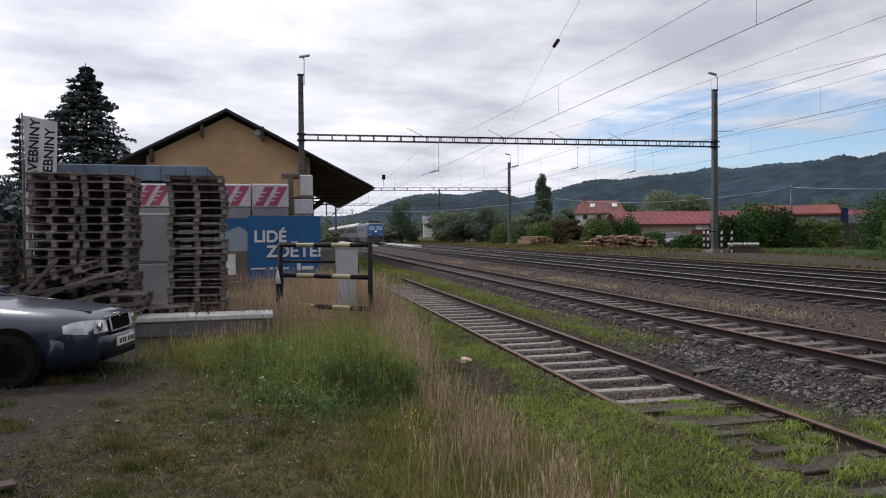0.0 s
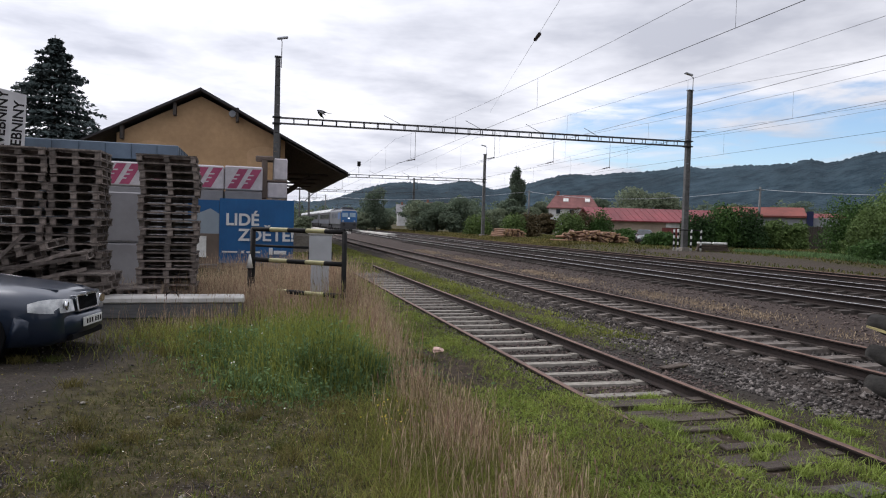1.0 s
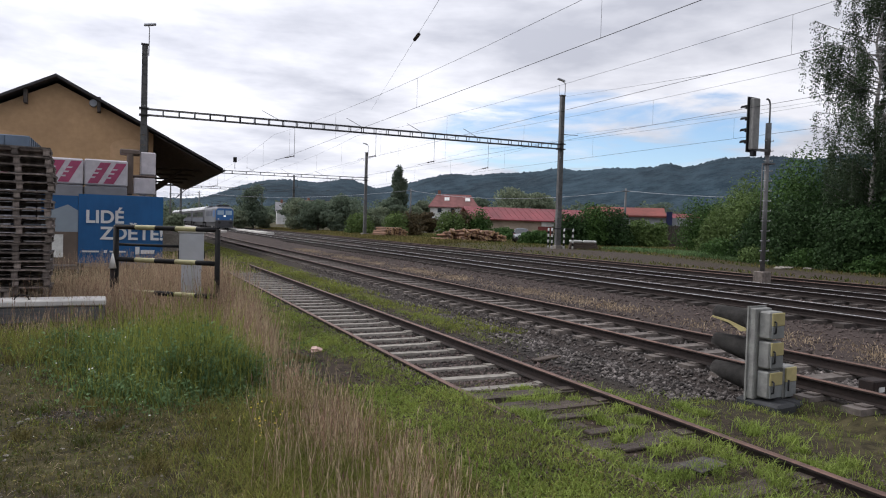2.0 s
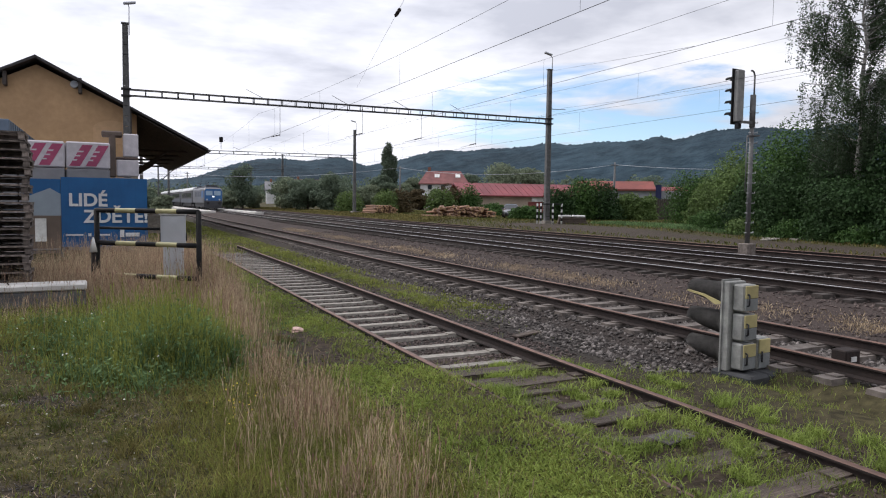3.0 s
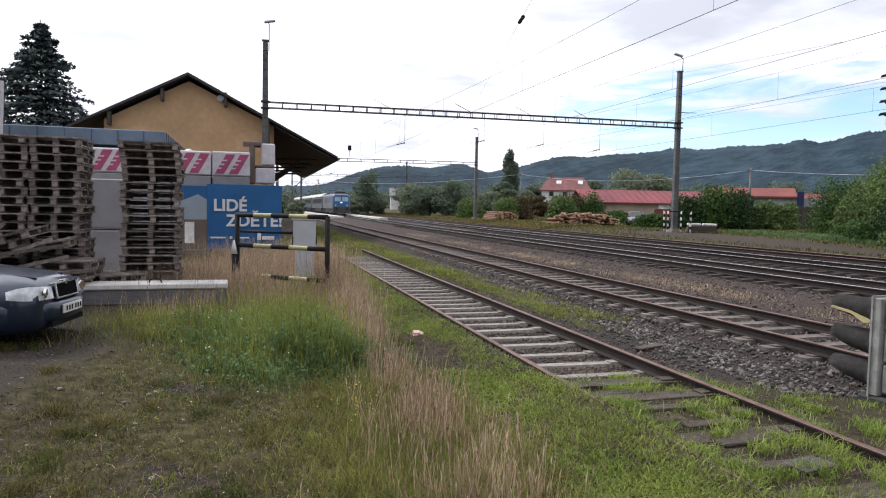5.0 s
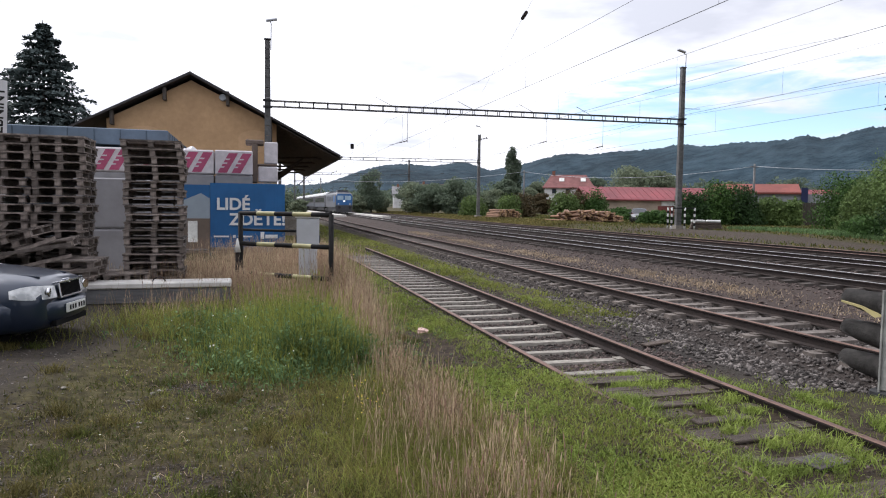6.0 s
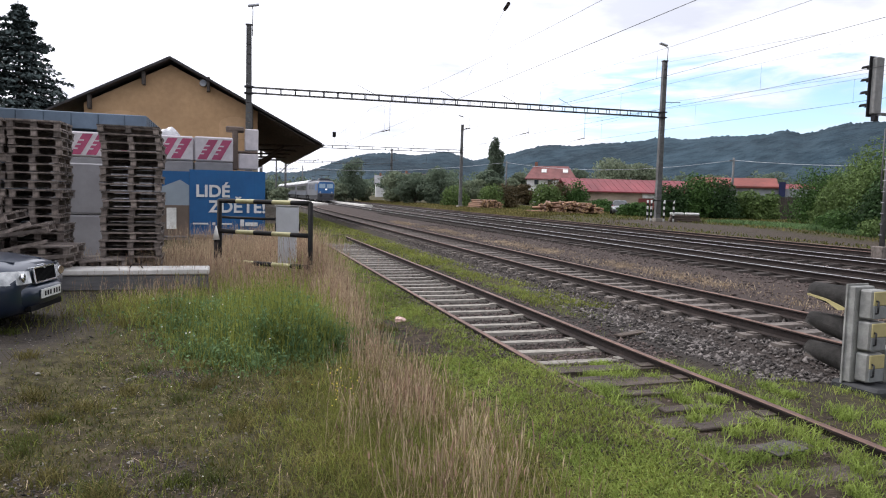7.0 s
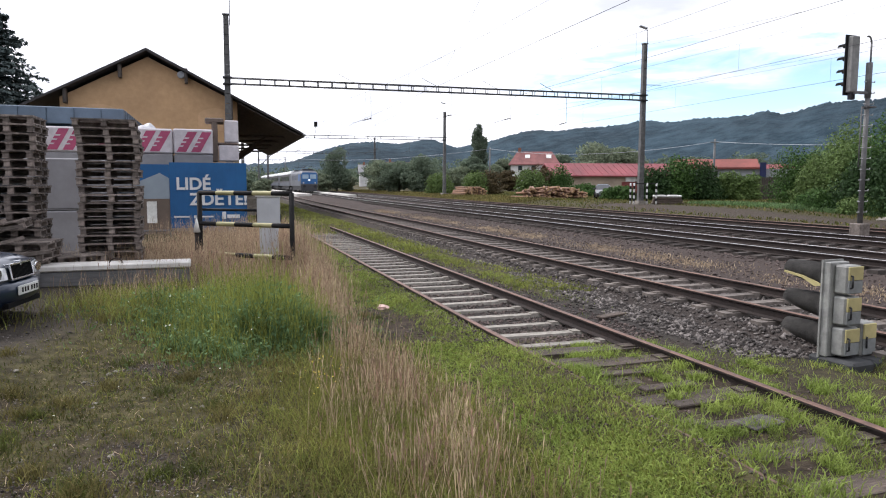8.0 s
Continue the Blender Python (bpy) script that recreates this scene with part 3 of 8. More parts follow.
def build_ballast():
    """Loose broken stone between and beside the rails."""
    rng = np.random.default_rng(11)
    base = np.array([(1, 0, 0), (-1, 0, 0), (0, 1, 0), (0, -1, 0), (0, 0, 1), (0, 0, -1)], dtype=float)
    tri = np.array([(0, 2, 4), (2, 1, 4), (1, 3, 4), (3, 0, 4), (2, 0, 5), (1, 2, 5), (3, 1, 5), (0, 3, 5)])

    def scatter(name, n, px, py, smin, smax, material, label, lift=0.0):
        s = rng.uniform(smin, smax, (len(px), 1, 1)) * rng.uniform(0.55, 1.25, (len(px), 1, 3))
        jit = base[None] + rng.uniform(-0.5, 0.5, (len(px), 6, 3))
        v = jit * s
        a = rng.uniform(0, 6.28, len(px))
        ca, sa_ = np.cos(a)[:, None], np.sin(a)[:, None]
        vx, vy = v[..., 0] * ca - v[..., 1] * sa_, v[..., 0] * sa_ + v[..., 1] * ca
        v = np.stack([vx + px[:, None], vy + py[:, None], v[..., 2] * 0.75 + (ground_z(px, py) + lift)[:, None] + smin * 0.35], -1).reshape(-1, 3)
        f = (tri[None] + (np.arange(len(px)) * 6)[:, None, None]).reshape(-1, 3)
        me = fast_mesh(name, v, f.ravel(), np.full(len(f), 3), material)
        tagged(new(name, me), label, "ballast", kind="stuff")
    # grey stones beside the loop track
    n = 27000
    y = 3.0 + 26 * rng.random(n) ** 1.7
    x = rng.uniform(5.7, 9.5, n)
    keep = (x > 6.2 + 0.5 * wave(x, y, 0.9, 1) - 1.3 * np.exp(-((y - 8.3) / 2.4) ** 2) + 1.4 * (1 - smooth_step(y, 4.9, 6.3)))
    scatter("ballast_grey", n, x[keep], y[keep], 0.012, 0.046, STONE, "grey broken stone beside the loop track")
    n = 10500
    y = 7.2 + 20 * rng.random(n) ** 1.4
    x = rng.uniform(3.0, 5.6, n)
    scatter("ballast_siding", n, x, y, 0.015, 0.036, STONE_BROWN, "small stones between the sleepers of the siding", 0.0)
    n = 17000
    y = 5 + 34 * rng.random(n) ** 1.3
    x = rng.uniform(9.2, 24.0, n)
    scatter("ballast_brown", n, x, y, 0.02, 0.048, STONE_BROWN, "rust-stained broken stone of the main tracks")
    n = 2600
    y = 3.2 + 8 * rng.random(n)
    x = rng.uniform(-7, -1.2, n)
    keep = -x - 0.28 * (10.5 - y) > 1.0
    scatter("parking_gravel", n, x[keep], y[keep], 0.006, 0.022, STONE, "loose gravel on the parking ground")
    # grit on the bare soil of the meadow and in the overgrown end of the siding
    n = 30000
    x, y = rng.uniform(-3.4, 1.2, n), 2.3 + 5.5 * rng.random(n) ** 1.2
    bare = smooth_step(wave(x, y, 2.7, 2) * 0.4 + 0.25 * (1 - smooth_step(y, 3.5, 7)) * (1 - smooth_step(x, -1, 1.2)), 0.0, 0.25)
    keep = rng.random(n) < 0.06 + 0.9 * bare
    scatter("soil_grit", n, x[keep], y[keep], 0.004, 0.013, STONE, "fine grit on bare soil in the meadow")
    n = 7000
    x, y = rng.uniform(2.2, 5.6, n), 2.4 + 6.0 * rng.random(n) ** 1.2
    keep = rng.random(n) < 0.25 + 0.75 * smooth_step(wave(x, y, 2.1, 4), -0.1, 0.4)
    scatter("siding_grit", n, x[keep], y[keep], 0.006, 0.022, STONE_BROWN, "dark stones in the overgrown end of the siding")


build_ballast()


# ---- distance ----
def build_hills():
    """Two wooded ridges as real relief far away."""
    sky_line = [(-60, 4.2), (-40, 3.6), (-20, 2.2), (-8, 1.4), (3.9, 1.9), (5.3, 2.25), (7.2, 2.7), (9.1, 3.2), (10.5, 3.52), (14, 3.66), (17.7, 3.84), (19.6, 3.42), (21.6, 3.9), (23.6, 4.47), (26.3, 4.67), (29.7, 4.8), (33.4, 4.93), (35.1, 5.3), (38, 5.52), (42.5, 5.62), (43.8, 6.02), (44.8, 5.86), (46.3, 6.04), (50, 6.22), (60, 6.6), (80, 6.2), (110, 5.0), (150, 3.5), (200, 3.0), (260, 3.6), (300, 4.2)]
    az0, el0 = np.array([p[0] for p in sky_line]), np.array([p[1] for p in sky_line])
    az = np.concatenate([np.arange(-60, 0, 1.0), np.arange(0, 60, 0.12), np.arange(60, 300.1, 1.0)])
    el = np.interp(az, az0, el0) - 0.2 - 0.15 * smooth_step(az, 41, 45)
    rng = np.random.default_rng(3)
    dist = 2300 + 300 * np.sin(np.radians(az * 5))
    rows = [0.66, 0.72, 0.77, 0.82, 0.86, 0.9, 0.935, 0.965, 0.985, 1.0, 1.08]
    verts = []
    for k in rows:
        r = dist * k
        crest = np.tan(np.radians(el)) * dist
        prof = smooth_step(k, 0.62, 1.04) / smooth_step(1.0, 0.62, 1.04) if k <= 1 else 0.93
        rough = rng.normal(0, 1, len(az)) * (1.7 if 0.97 < k < 1.05 else 0.0) + 14 * wave(az, az * 0 + k * 9, 0.35) * (0.4 + 0.6 * k)
        h = crest * prof + rough * prof + 6 * (k > 0.67)
        verts.append(np.stack([np.sin(np.radians(az)) * r, np.cos(np.radians(az)) * r, np.where(k < 0.67, -6, h)], -1))
    n = len(az)
    v = np.concatenate(verts)
    i = np.arange(n * len(rows)).reshape(len(rows), n)
    q = np.stack([i[:-1, :-1], i[:-1, 1:], i[1:, 1:], i[1:, :-1]], -1).reshape(-1, 4)
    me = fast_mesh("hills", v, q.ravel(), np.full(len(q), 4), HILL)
    for p in me.polygons:
        p.use_smooth = True
    tagged(new("hills", me), "wooded hills along the horizon, blue with painted haze", "hills", kind="structure")


build_hills()


def leaf_mesh(name, centres, normals, size, material, rng, aspect=0.6):
    """Many small leaf-shaped quads."""
    n = len(centres)
    nr = normals + rng.normal(0, 0.55, (n, 3))
    nr /= np.linalg.norm(nr, axis=1)[:, None] + 1e-9
    t = np.cross(nr, rng.normal(0, 1, (n, 3)))
    t /= np.linalg.norm(t, axis=1)[:, None] + 1e-9
    b = np.cross(nr, t)
    s = (size * rng.uniform(0.6, 1.35, n))[:, None]
    v = np.stack([centres - t * s, centres - b * s * aspect + t * s * 0.1, centres + t * s, centres + b * s * aspect + t * s * 0.1], 1).reshape(-1, 3)
    return fast_mesh(name, v, np.arange(4 * n), np.full(n, 4), material)


def lobes_to_leaves(lobes, n, rng, hollow=0.55):
    """Points and outward directions on the shells of ellipsoid lobes (x, y, z, rx, ry, rz)."""
    lobes = np.array(lobes, dtype=float)
    w = lobes[:, 3] * lobes[:, 5]
    pick = rng.choice(len(lobes), n, p=w / w.sum())
    d = rng.normal(0, 1, (n, 3))
    d /= np.linalg.norm(d, axis=1)[:, None]
    r = hollow + (1.08 - hollow) * rng.random(n) ** 0.6
    dent = 1 + 0.16 * np.sin(d[:, 0] * 7 + pick) * np.cos(d[:, 2] * 6 + d[:, 1] * 5 + pick * 2)
    return lobes[pick, :3] + d * lobes[pick, 3:] * (r * dent)[:, None], d


def broadleaf(name, x, y, height, width, material, label, category, seed, leaves=2500, size=0.3, trunk=0.25, low=0.15, lobes=9, bark=BARK, group=""):
    rng = np.random.default_rng(seed)
    z = float(ground_z(x, y)) - 0.1
    t = thing(name, pose(x, y, z), label, category, group)
    top, lob = height, []
    for k in range(lobes):
        f = (k + 0.5) / lobes
        zc = height * (low + (1 - low) * (0.12 + 0.76 * f))
        rad = width * 0.5 * (0.35 + 0.75 * math.sin(math.pi * (0.12 + 0.78 * f)))
        a = rng.uniform(0, 6.28)
        off = rad * rng.uniform(0.15, 0.65)
        lob.append((off * math.cos(a), off * math.sin(a), zc, rad * rng.uniform(0.5, 0.75), rad * rng.uniform(0.5, 0.75), height * rng.uniform(0.10, 0.17) * (9 / lobes) ** 0.4))
    c, d = lobes_to_leaves(lob, leaves, rng)
    c[:, 2] = np.maximum(c[:, 2], 0.05)
    crown = new("crown", leaf_mesh("crown", c, d, size, material, rng))
    crown.parent = t
    bm = bmesh.new()
    px = Vector((0, 0, 0))
    for k in range(5):
        q = Vector((rng.normal(0, 0.02) * height, rng.normal(0, 0.02) * height, height * 0.8 * (k + 1) / 5))
        cyl(bm, px, q, trunk * (1 - k / 5.6), trunk * (1 - (k + 1) / 5.6), 7, caps=False)
        px = q
    for lx, ly, lz, *_ in lob:
        cyl(bm, (0, 0, max(0.2, lz * 0.62)), (lx, ly, lz), trunk * 0.35, trunk * 0.1, 5, caps=False)
    part("trunk", bm, bark, t)
    return t


def bush(x, y, height, width, material, seed, label, depth=None, leaves=2500, size=0.18, group="", lobes=8):
    """A many-stemmed bush: thin stems under uneven leafy lobes."""
    rng = np.random.default_rng(seed)
    z = float(ground_z(x, y)) - 0.08
    depth = depth or width
    t = thing("bush", pose(x, y, z), label, "bush", group)
    lob = []
    for k in range(lobes):
        a, r = rng.uniform(0, 6.28), math.sqrt(rng.random()) * 0.62
        h = height * rng.uniform(0.45, 1.0) * (1 - 0.35 * r)
        s = rng.uniform(0.22, 0.36)
        lob.append((r * math.cos(a) * width / 2, r * math.sin(a) * depth / 2, h * 0.62, width * s, depth * s, h * 0.42))
        lob.append((r * 1.2 * math.cos(a) * width / 2, r * 1.2 * math.sin(a) * depth / 2, h * 0.25, width * s, depth * s, h * 0.28))
    c, d = lobes_to_leaves(lob, leaves, rng)
    c[:, 2] = np.maximum(c[:, 2], 0.03)
    crown = new("foliage", leaf_mesh("foliage", c, d, size, material, rng))
    crown.parent = t
    bm = bmesh.new()
    for lx, ly, lz, *_ in lob[::2]:
        cyl(bm, (lx * 0.3, ly * 0.3, 0), (lx, ly, lz), 0.05, 0.02, 5, caps=False)
    part("stems", bm, BARK, t)
    return t


def spruce(x, y, height, radius, seed, label, levels=26, twigs=26):
    rng = np.random.default_rng(seed)
    t = thing("spruce_tree", pose(x, y, 0), label, "tree", "spruces beyond the warehouse")
    bm = bmesh.new()
    cyl(bm, (0, 0, -0.1), (0, 0, height), 0.28, 0.03, 8, caps=False)
    cs, ds = [], []
    for k in range(levels):
        f = (k + 0.3) / levels
        zc = height * (0.06 + 0.94 * f)
        L = radius * (1 - f) ** 0.80 * (1 + 0.10 * math.sin(k * 2.4)) + 0.12
        for j in range(max(8, int(16 * (1 - f) + 8))):
            a = rng.uniform(0, 6.28)
            ll = L * rng.uniform(0.65, 1.12)
            end = Vector((ll * math.cos(a), ll * math.sin(a), zc - ll * 0.22 + 0.08 * ll))
            cyl(bm, (0, 0, zc), end, 0.03, 0.008, 4, caps=False)
            s = np.linspace(0.18, 1, twigs)
            side = rng.normal(0, 0.16, twigs) * ll * (1.25 - s) + rng.normal(0, 0.12, twigs)
            px = end.x * s - math.sin(a) * side
            py = end.y * s + math.cos(a) * side
            pz = zc + (end.z - zc) * s - np.abs(rng.normal(0, 0.16, twigs))
            cs.append(np.stack([px, py, pz], -1))
            ds.append(np.tile((math.cos(a) * 0.3, math.sin(a) * 0.3, 0.9), (twigs, 1)))
    part("trunk", bm, BARK, t)
    c, d = np.concatenate(cs), np.concatenate(ds)
    ob = new("foliage", leaf_mesh("foliage", c, d, 0.20, NEEDLES, rng, 0.5))
    ob.parent = t
    return t


# ---- gantries and overhead line ----
def lattice(bm, p0, p1, height, depth, bay):
    """A welded lattice beam: four chords, posts and cross pieces."""
    p0, p1 = Vector(p0), Vector(p1)
    n = max(2, round((p1 - p0).length / bay))
    c = 0.030
    for dz in (0, height):
        for dy in (0, depth):
            cyl(bm, p0 + Vector((0, dy, dz)), p1 + Vector((0, dy, dz)), c, c, 4)
    for k in range(n + 1):
        q = p0.lerp(p1, k / n)
        for dy in (0, depth):
            cyl(bm, q + Vector((0, dy, 0)), q + Vector((0, dy, height)), 0.028, 0.028, 4)
        for dz in (0, height):
            cyl(bm, q + Vector((0, 0, dz)), q + Vector((0, depth, dz)), 0.024, 0.024, 4)


def mast(t, x, y, zb, top, lamp_dx, label=""):
    bm = bmesh.new()
    w0, w1 = 0.21, 0.15
    for sx in (-1, 1):
        prism(bm, [(x + sx * w0, zb - 0.3), (x + sx * (w0 - 0.07), zb - 0.3), (x + sx * (w1 - 0.05), top), (x + sx * w1, top)], "y", y - 0.13, y + 0.13)
    n = int((top - zb) / 0.55)
    for k in range(n):
        z0 = zb + (top - zb) * k / n
        w = w0 + (w1 - w0) * k / n - 0.05
        box(bm, x - w, y - 0.10, z0, x + w, y + 0.10, z0 + (top - zb) / n * 0.94)
    box(bm, x - 0.20, y - 0.16, top, x + 0.20, y + 0.16, top + 0.06)
    part("mast", bm, STEEL_GREY, t, label)
    bm = bmesh.new()
    prism(bm, [(-0.45, zb - 0.3), (0.45, zb - 0.3), (0.4, zb + 0.25), (-0.4, zb + 0.25)], "y", -0.4, 0.4)
    bmesh.ops.translate(bm, verts=bm.verts[:], vec=(x, y, 0))
    part("footing", bm, CONCRETE, t)
    if lamp_dx:
        bm = bmesh.new()
        cyl(bm, (x + 0.2, y, top - 0.6), (x + 0.22, y, top + 0.95), 0.03, 0.025, 6)
        cyl(bm, (x + 0.22, y, top + 0.95), (x + lamp_dx * 0.35, y - 0.05, top + 1.12), 0.025, 0.025, 6)
        arm = part("lamp_arm", bm, STEEL_GREY, t)
        bm = bmesh.new()
        m = pose(x + lamp_dx * 0.55, y - 0.1, top + 1.14, 0, -12 * (1 if lamp_dx > 0 else -1), 0)
        box(bm, -0.33, -0.13, -0.05, 0.33, 0.13, 0.08, m, 0.04)
        part("lamp_head", bm, CABINET_GREY, t)


def insulator(bm, p, q, n=4, r=0.075):
    p, q = Vector(p), Vector(q)
    for k in range(n):
        a, b = p.lerp(q, k / n), p.lerp(q, (k + 0.55) / n)
        cyl(bm, a, b, r, r * 0.5, 8)
    cyl(bm, p, q, 0.025, 0.025, 6)


GANTRY_Y = [42.4, 85.0, 130.0, 178.0]
WIRES = [(8.12, 5.69, 7.35), (13.5, 6.10, 7.75), (17.75, 6.03, 7.70), (22.0, 5.87, 7.45)]


def build_gantry(y, xl, xr, beam_z, top_l, top_r, lamps, first):
    t = thing("catenary_gantry", Matrix(), "grey lattice gantry between two masts carrying overhead wires", "gantry", "overhead line gantries")
    mast(t, xl, y, float(ground_z(xl, y)), top_l, 0.45 if lamps else 0, "left mast with a street lamp" if lamps else "")
    mast(t, xr, y, float(ground_z(xr, y)), top_r, -0.45 if lamps else 0)
    bm = bmesh.new()
    lattice(bm, (xl + 0.15, y - 0.2, beam_z[0]), (xr - 0.15, y - 0.2, beam_z[1]), 0.34, 0.4, 0.85 if first else 1.7)
    part("beam", bm, STEEL_DARK, t)
    for xm, zz in ((xl, beam_z[0]), (xr, beam_z[1])):
        for dz in (-0.06, 0.32):
            bm = bmesh.new()
            box(bm, xm - 0.26, y - 0.24, zz + dz, xm + 0.26, y + 0.24, zz + dz + 0.08)
            part("clamp", bm, STEEL_DARK, t)
    for wx, zc, zm in WIRES:
        xo = wx + (bend(y))
        zb = beam_z[0] + (beam_z[1] - beam_z[0]) * (xo - xl) / (xr - xl)
        dz = 0.003 * max(0, y - 15)
        bm = bmesh.new()
        cyl(bm, (xo + 1.3, y, zb), (xo + 1.3, y, zc + dz + 0.35), 0.013, 0.013, 6)
        cyl(bm, (xo + 1.3, y, zc + dz + 0.45), (xo + 0.1, y, zc + dz + 0.12), 0.012, 0.01, 6)
        part("registration_arm", bm, STEEL_DARK, t)
        bm = bmesh.new()
        cyl(bm, (xo - 0.75, y, zb + 0.85), (xo + 0.35, y, zb + 0.35), 0.016, 0.016, 6)
        part("messenger_support", bm, STEEL_DARK, t)
        bm = bmesh.new()
        insulator(bm, (xo + 1.3, y, zc + dz + 0.45), (xo + 0.75, y, zc + dz + 0.3), 3, 0.05)
        part("insulator", bm, PORCELAIN, t)
    if first:
        for xm, s in ((xr, 1), ):
            bm = bmesh.new()
            cyl(bm, (xm, y, beam_z[1] + 1.1), (xm + 1.5, y, beam_z[1] + 1.15), 0.03, 0.02, 6)
            part("side_arm", bm, STEEL_DARK, t)
        # striped guards round the foot of the outer mast
        z0 = float(ground_z(xr, y))
        for dx, dy in ((-1.0, -0.7), (0.0, -0.8), (0.95, -0.6), (-0.3, 0.8)):
            bm = bmesh.new()
            tube(bm, [(xr + dx, y + dy, z0 + 0.22 * k) for k in range(8)], 0.065, 8, (0, 1))
            part("striped_guard_post", bm, (WHITE_PAINT, BLACK_PAINT), t, "black and white striped guard post")
        bm = bmesh.new()
        z1 = z0 + 1.5
        cyl(bm, (xr - 1.0, y - 0.7, z1), (xr, y - 0.8, z1), 0.05, 0.05, 6)
        cyl(bm, (xr, y - 0.8, z1), (xr + 0.95, y - 0.6, z1), 0.05, 0.05, 6)
        part("guard_rail", bm, BLACK_PAINT, t)
    return t


def build_line():
    build_gantry(GANTRY_Y[0], 0.78, 29.52, (7.94, 8.20), 11.9, 12.18, True, True)
    build_gantry(GANTRY_Y[1], 3.0, 28.6, (7.75, 8.0), 9.6, 11.62, True, False)
    build_gantry(GANTRY_Y[2], 9.0, 29.3, (8.0, 8.1), 11.0, 11.3, False, False)
    build_gantry(GANTRY_Y[3], 10.0, 32.0, (8.2, 8.3), 11.0, 11.3, False, False)
    spans = [-12.0] + GANTRY_Y
    for wx, zc, zm in WIRES:
        t = thing("contact_line", Matrix(), "thin overhead contact wire and catenary hung with droppers", "overhead wire", "overhead lines")
        bm, bd = bmesh.new(), bmesh.new()
        for y0, y1 in zip(spans, spans[1:]):
            a0, a1 = wx + bend(y0), wx + bend(y1)
            d0, d1 = 0.003 * max(0, y0 - 15), 0.003 * max(0, y1 - 15)
            cyl(bm, (a0, y0, zc + d0), (a1, y1, zc + d1), 0.0068, 0.0068, 5, caps=False)
            prev = None
            n = 12
            for k in range(n + 1):
                f = k / n
                z = zm + d0 + (d1 - d0) * f - 0.75 * 4 * f * (1 - f) * ((y1 - y0) / 54) ** 2
                p = Vector((a0 + (a1 - a0) * f, y0 + (y1 - y0) * f, z))
                if prev:
                    cyl(bm, prev, p, 0.005, 0.005, 5, caps=False)
                if k % 2 == 1:
                    cyl(bd, p, (p.x, p.y, zc + d0 + (d1 - d0) * f), 0.004, 0.004, 4, caps=False)
                prev = p
        part("wire", bm, STEEL_DARK, t)
        tagged(part("dropper", bd, STEEL_DARK, t), kind="stuff")
    # wires for lighting and feeders along the masts
    for (p, q, r) in (((31.0, -12, 10.0), (31.0, 42.4, 9.5), 0.006), ((31.0, 42.4, 9.5), (30.0, 85, 9.3), 0.006)):
        t = thing("feeder_wire", Matrix(), "single dark feeder wire strung between masts", "overhead wire", "feeder wires")
        bm = bmesh.new()
        tube(bm, [Vector(p).lerp(Vector(q), k / 12) - Vector((0, 0, 0.9 * 4 * k / 12 * (1 - k / 12))) for k in range(13)], r, 5)
        part("wire", bm, STEEL_DARK, t)
    # slack cross wire with an insulator, and a small box on the loop's catenary
    t = thing("cross_wire", Matrix(), "thin slack wire with a dark insulator", "overhead wire")
    bm = bmesh.new()
    cyl(bm, (-1.3, -12.0, 4.92), (14.33, 42.2, 9.52), 0.004, 0.004, 5, caps=False)
    part("wire", bm, STEEL_DARK, t)
    bm = bmesh.new()
    insulator(bm, (7.27, 17.72, 7.40), (7.62, 18.9, 7.56), 6, 0.055)
    part("insulator", bm, PORCELAIN, t)
    t = thing("cross_wire", Matrix(), "thin stay wire from a mast top to the contact wire", "overhead wire")
    bm = bmesh.new()
    cyl(bm, (29.6, 42.3, 12.1), (13.5, 12.9, 6.14), 0.005, 0.005, 5, caps=False)
    part("wire", bm, STEEL_DARK, t)
    t = thing("line_box", pose(8.16, 58.7, 0), "small dark box on a rod above the catenary", "box")
    bm = bmesh.new()
    box(bm, -0.14, -0.1, 6.98, 0.14, 0.1, 7.40, bevel=0.02)
    part("case", bm, BLACK_PAINT, t)
    bm = bmesh.new()
    cyl(bm, (0, 0, 6.40), (0, 0, 6.98), 0.015, 0.015, 6)
    part("rod", bm, STEEL_DARK, t)


build_line()


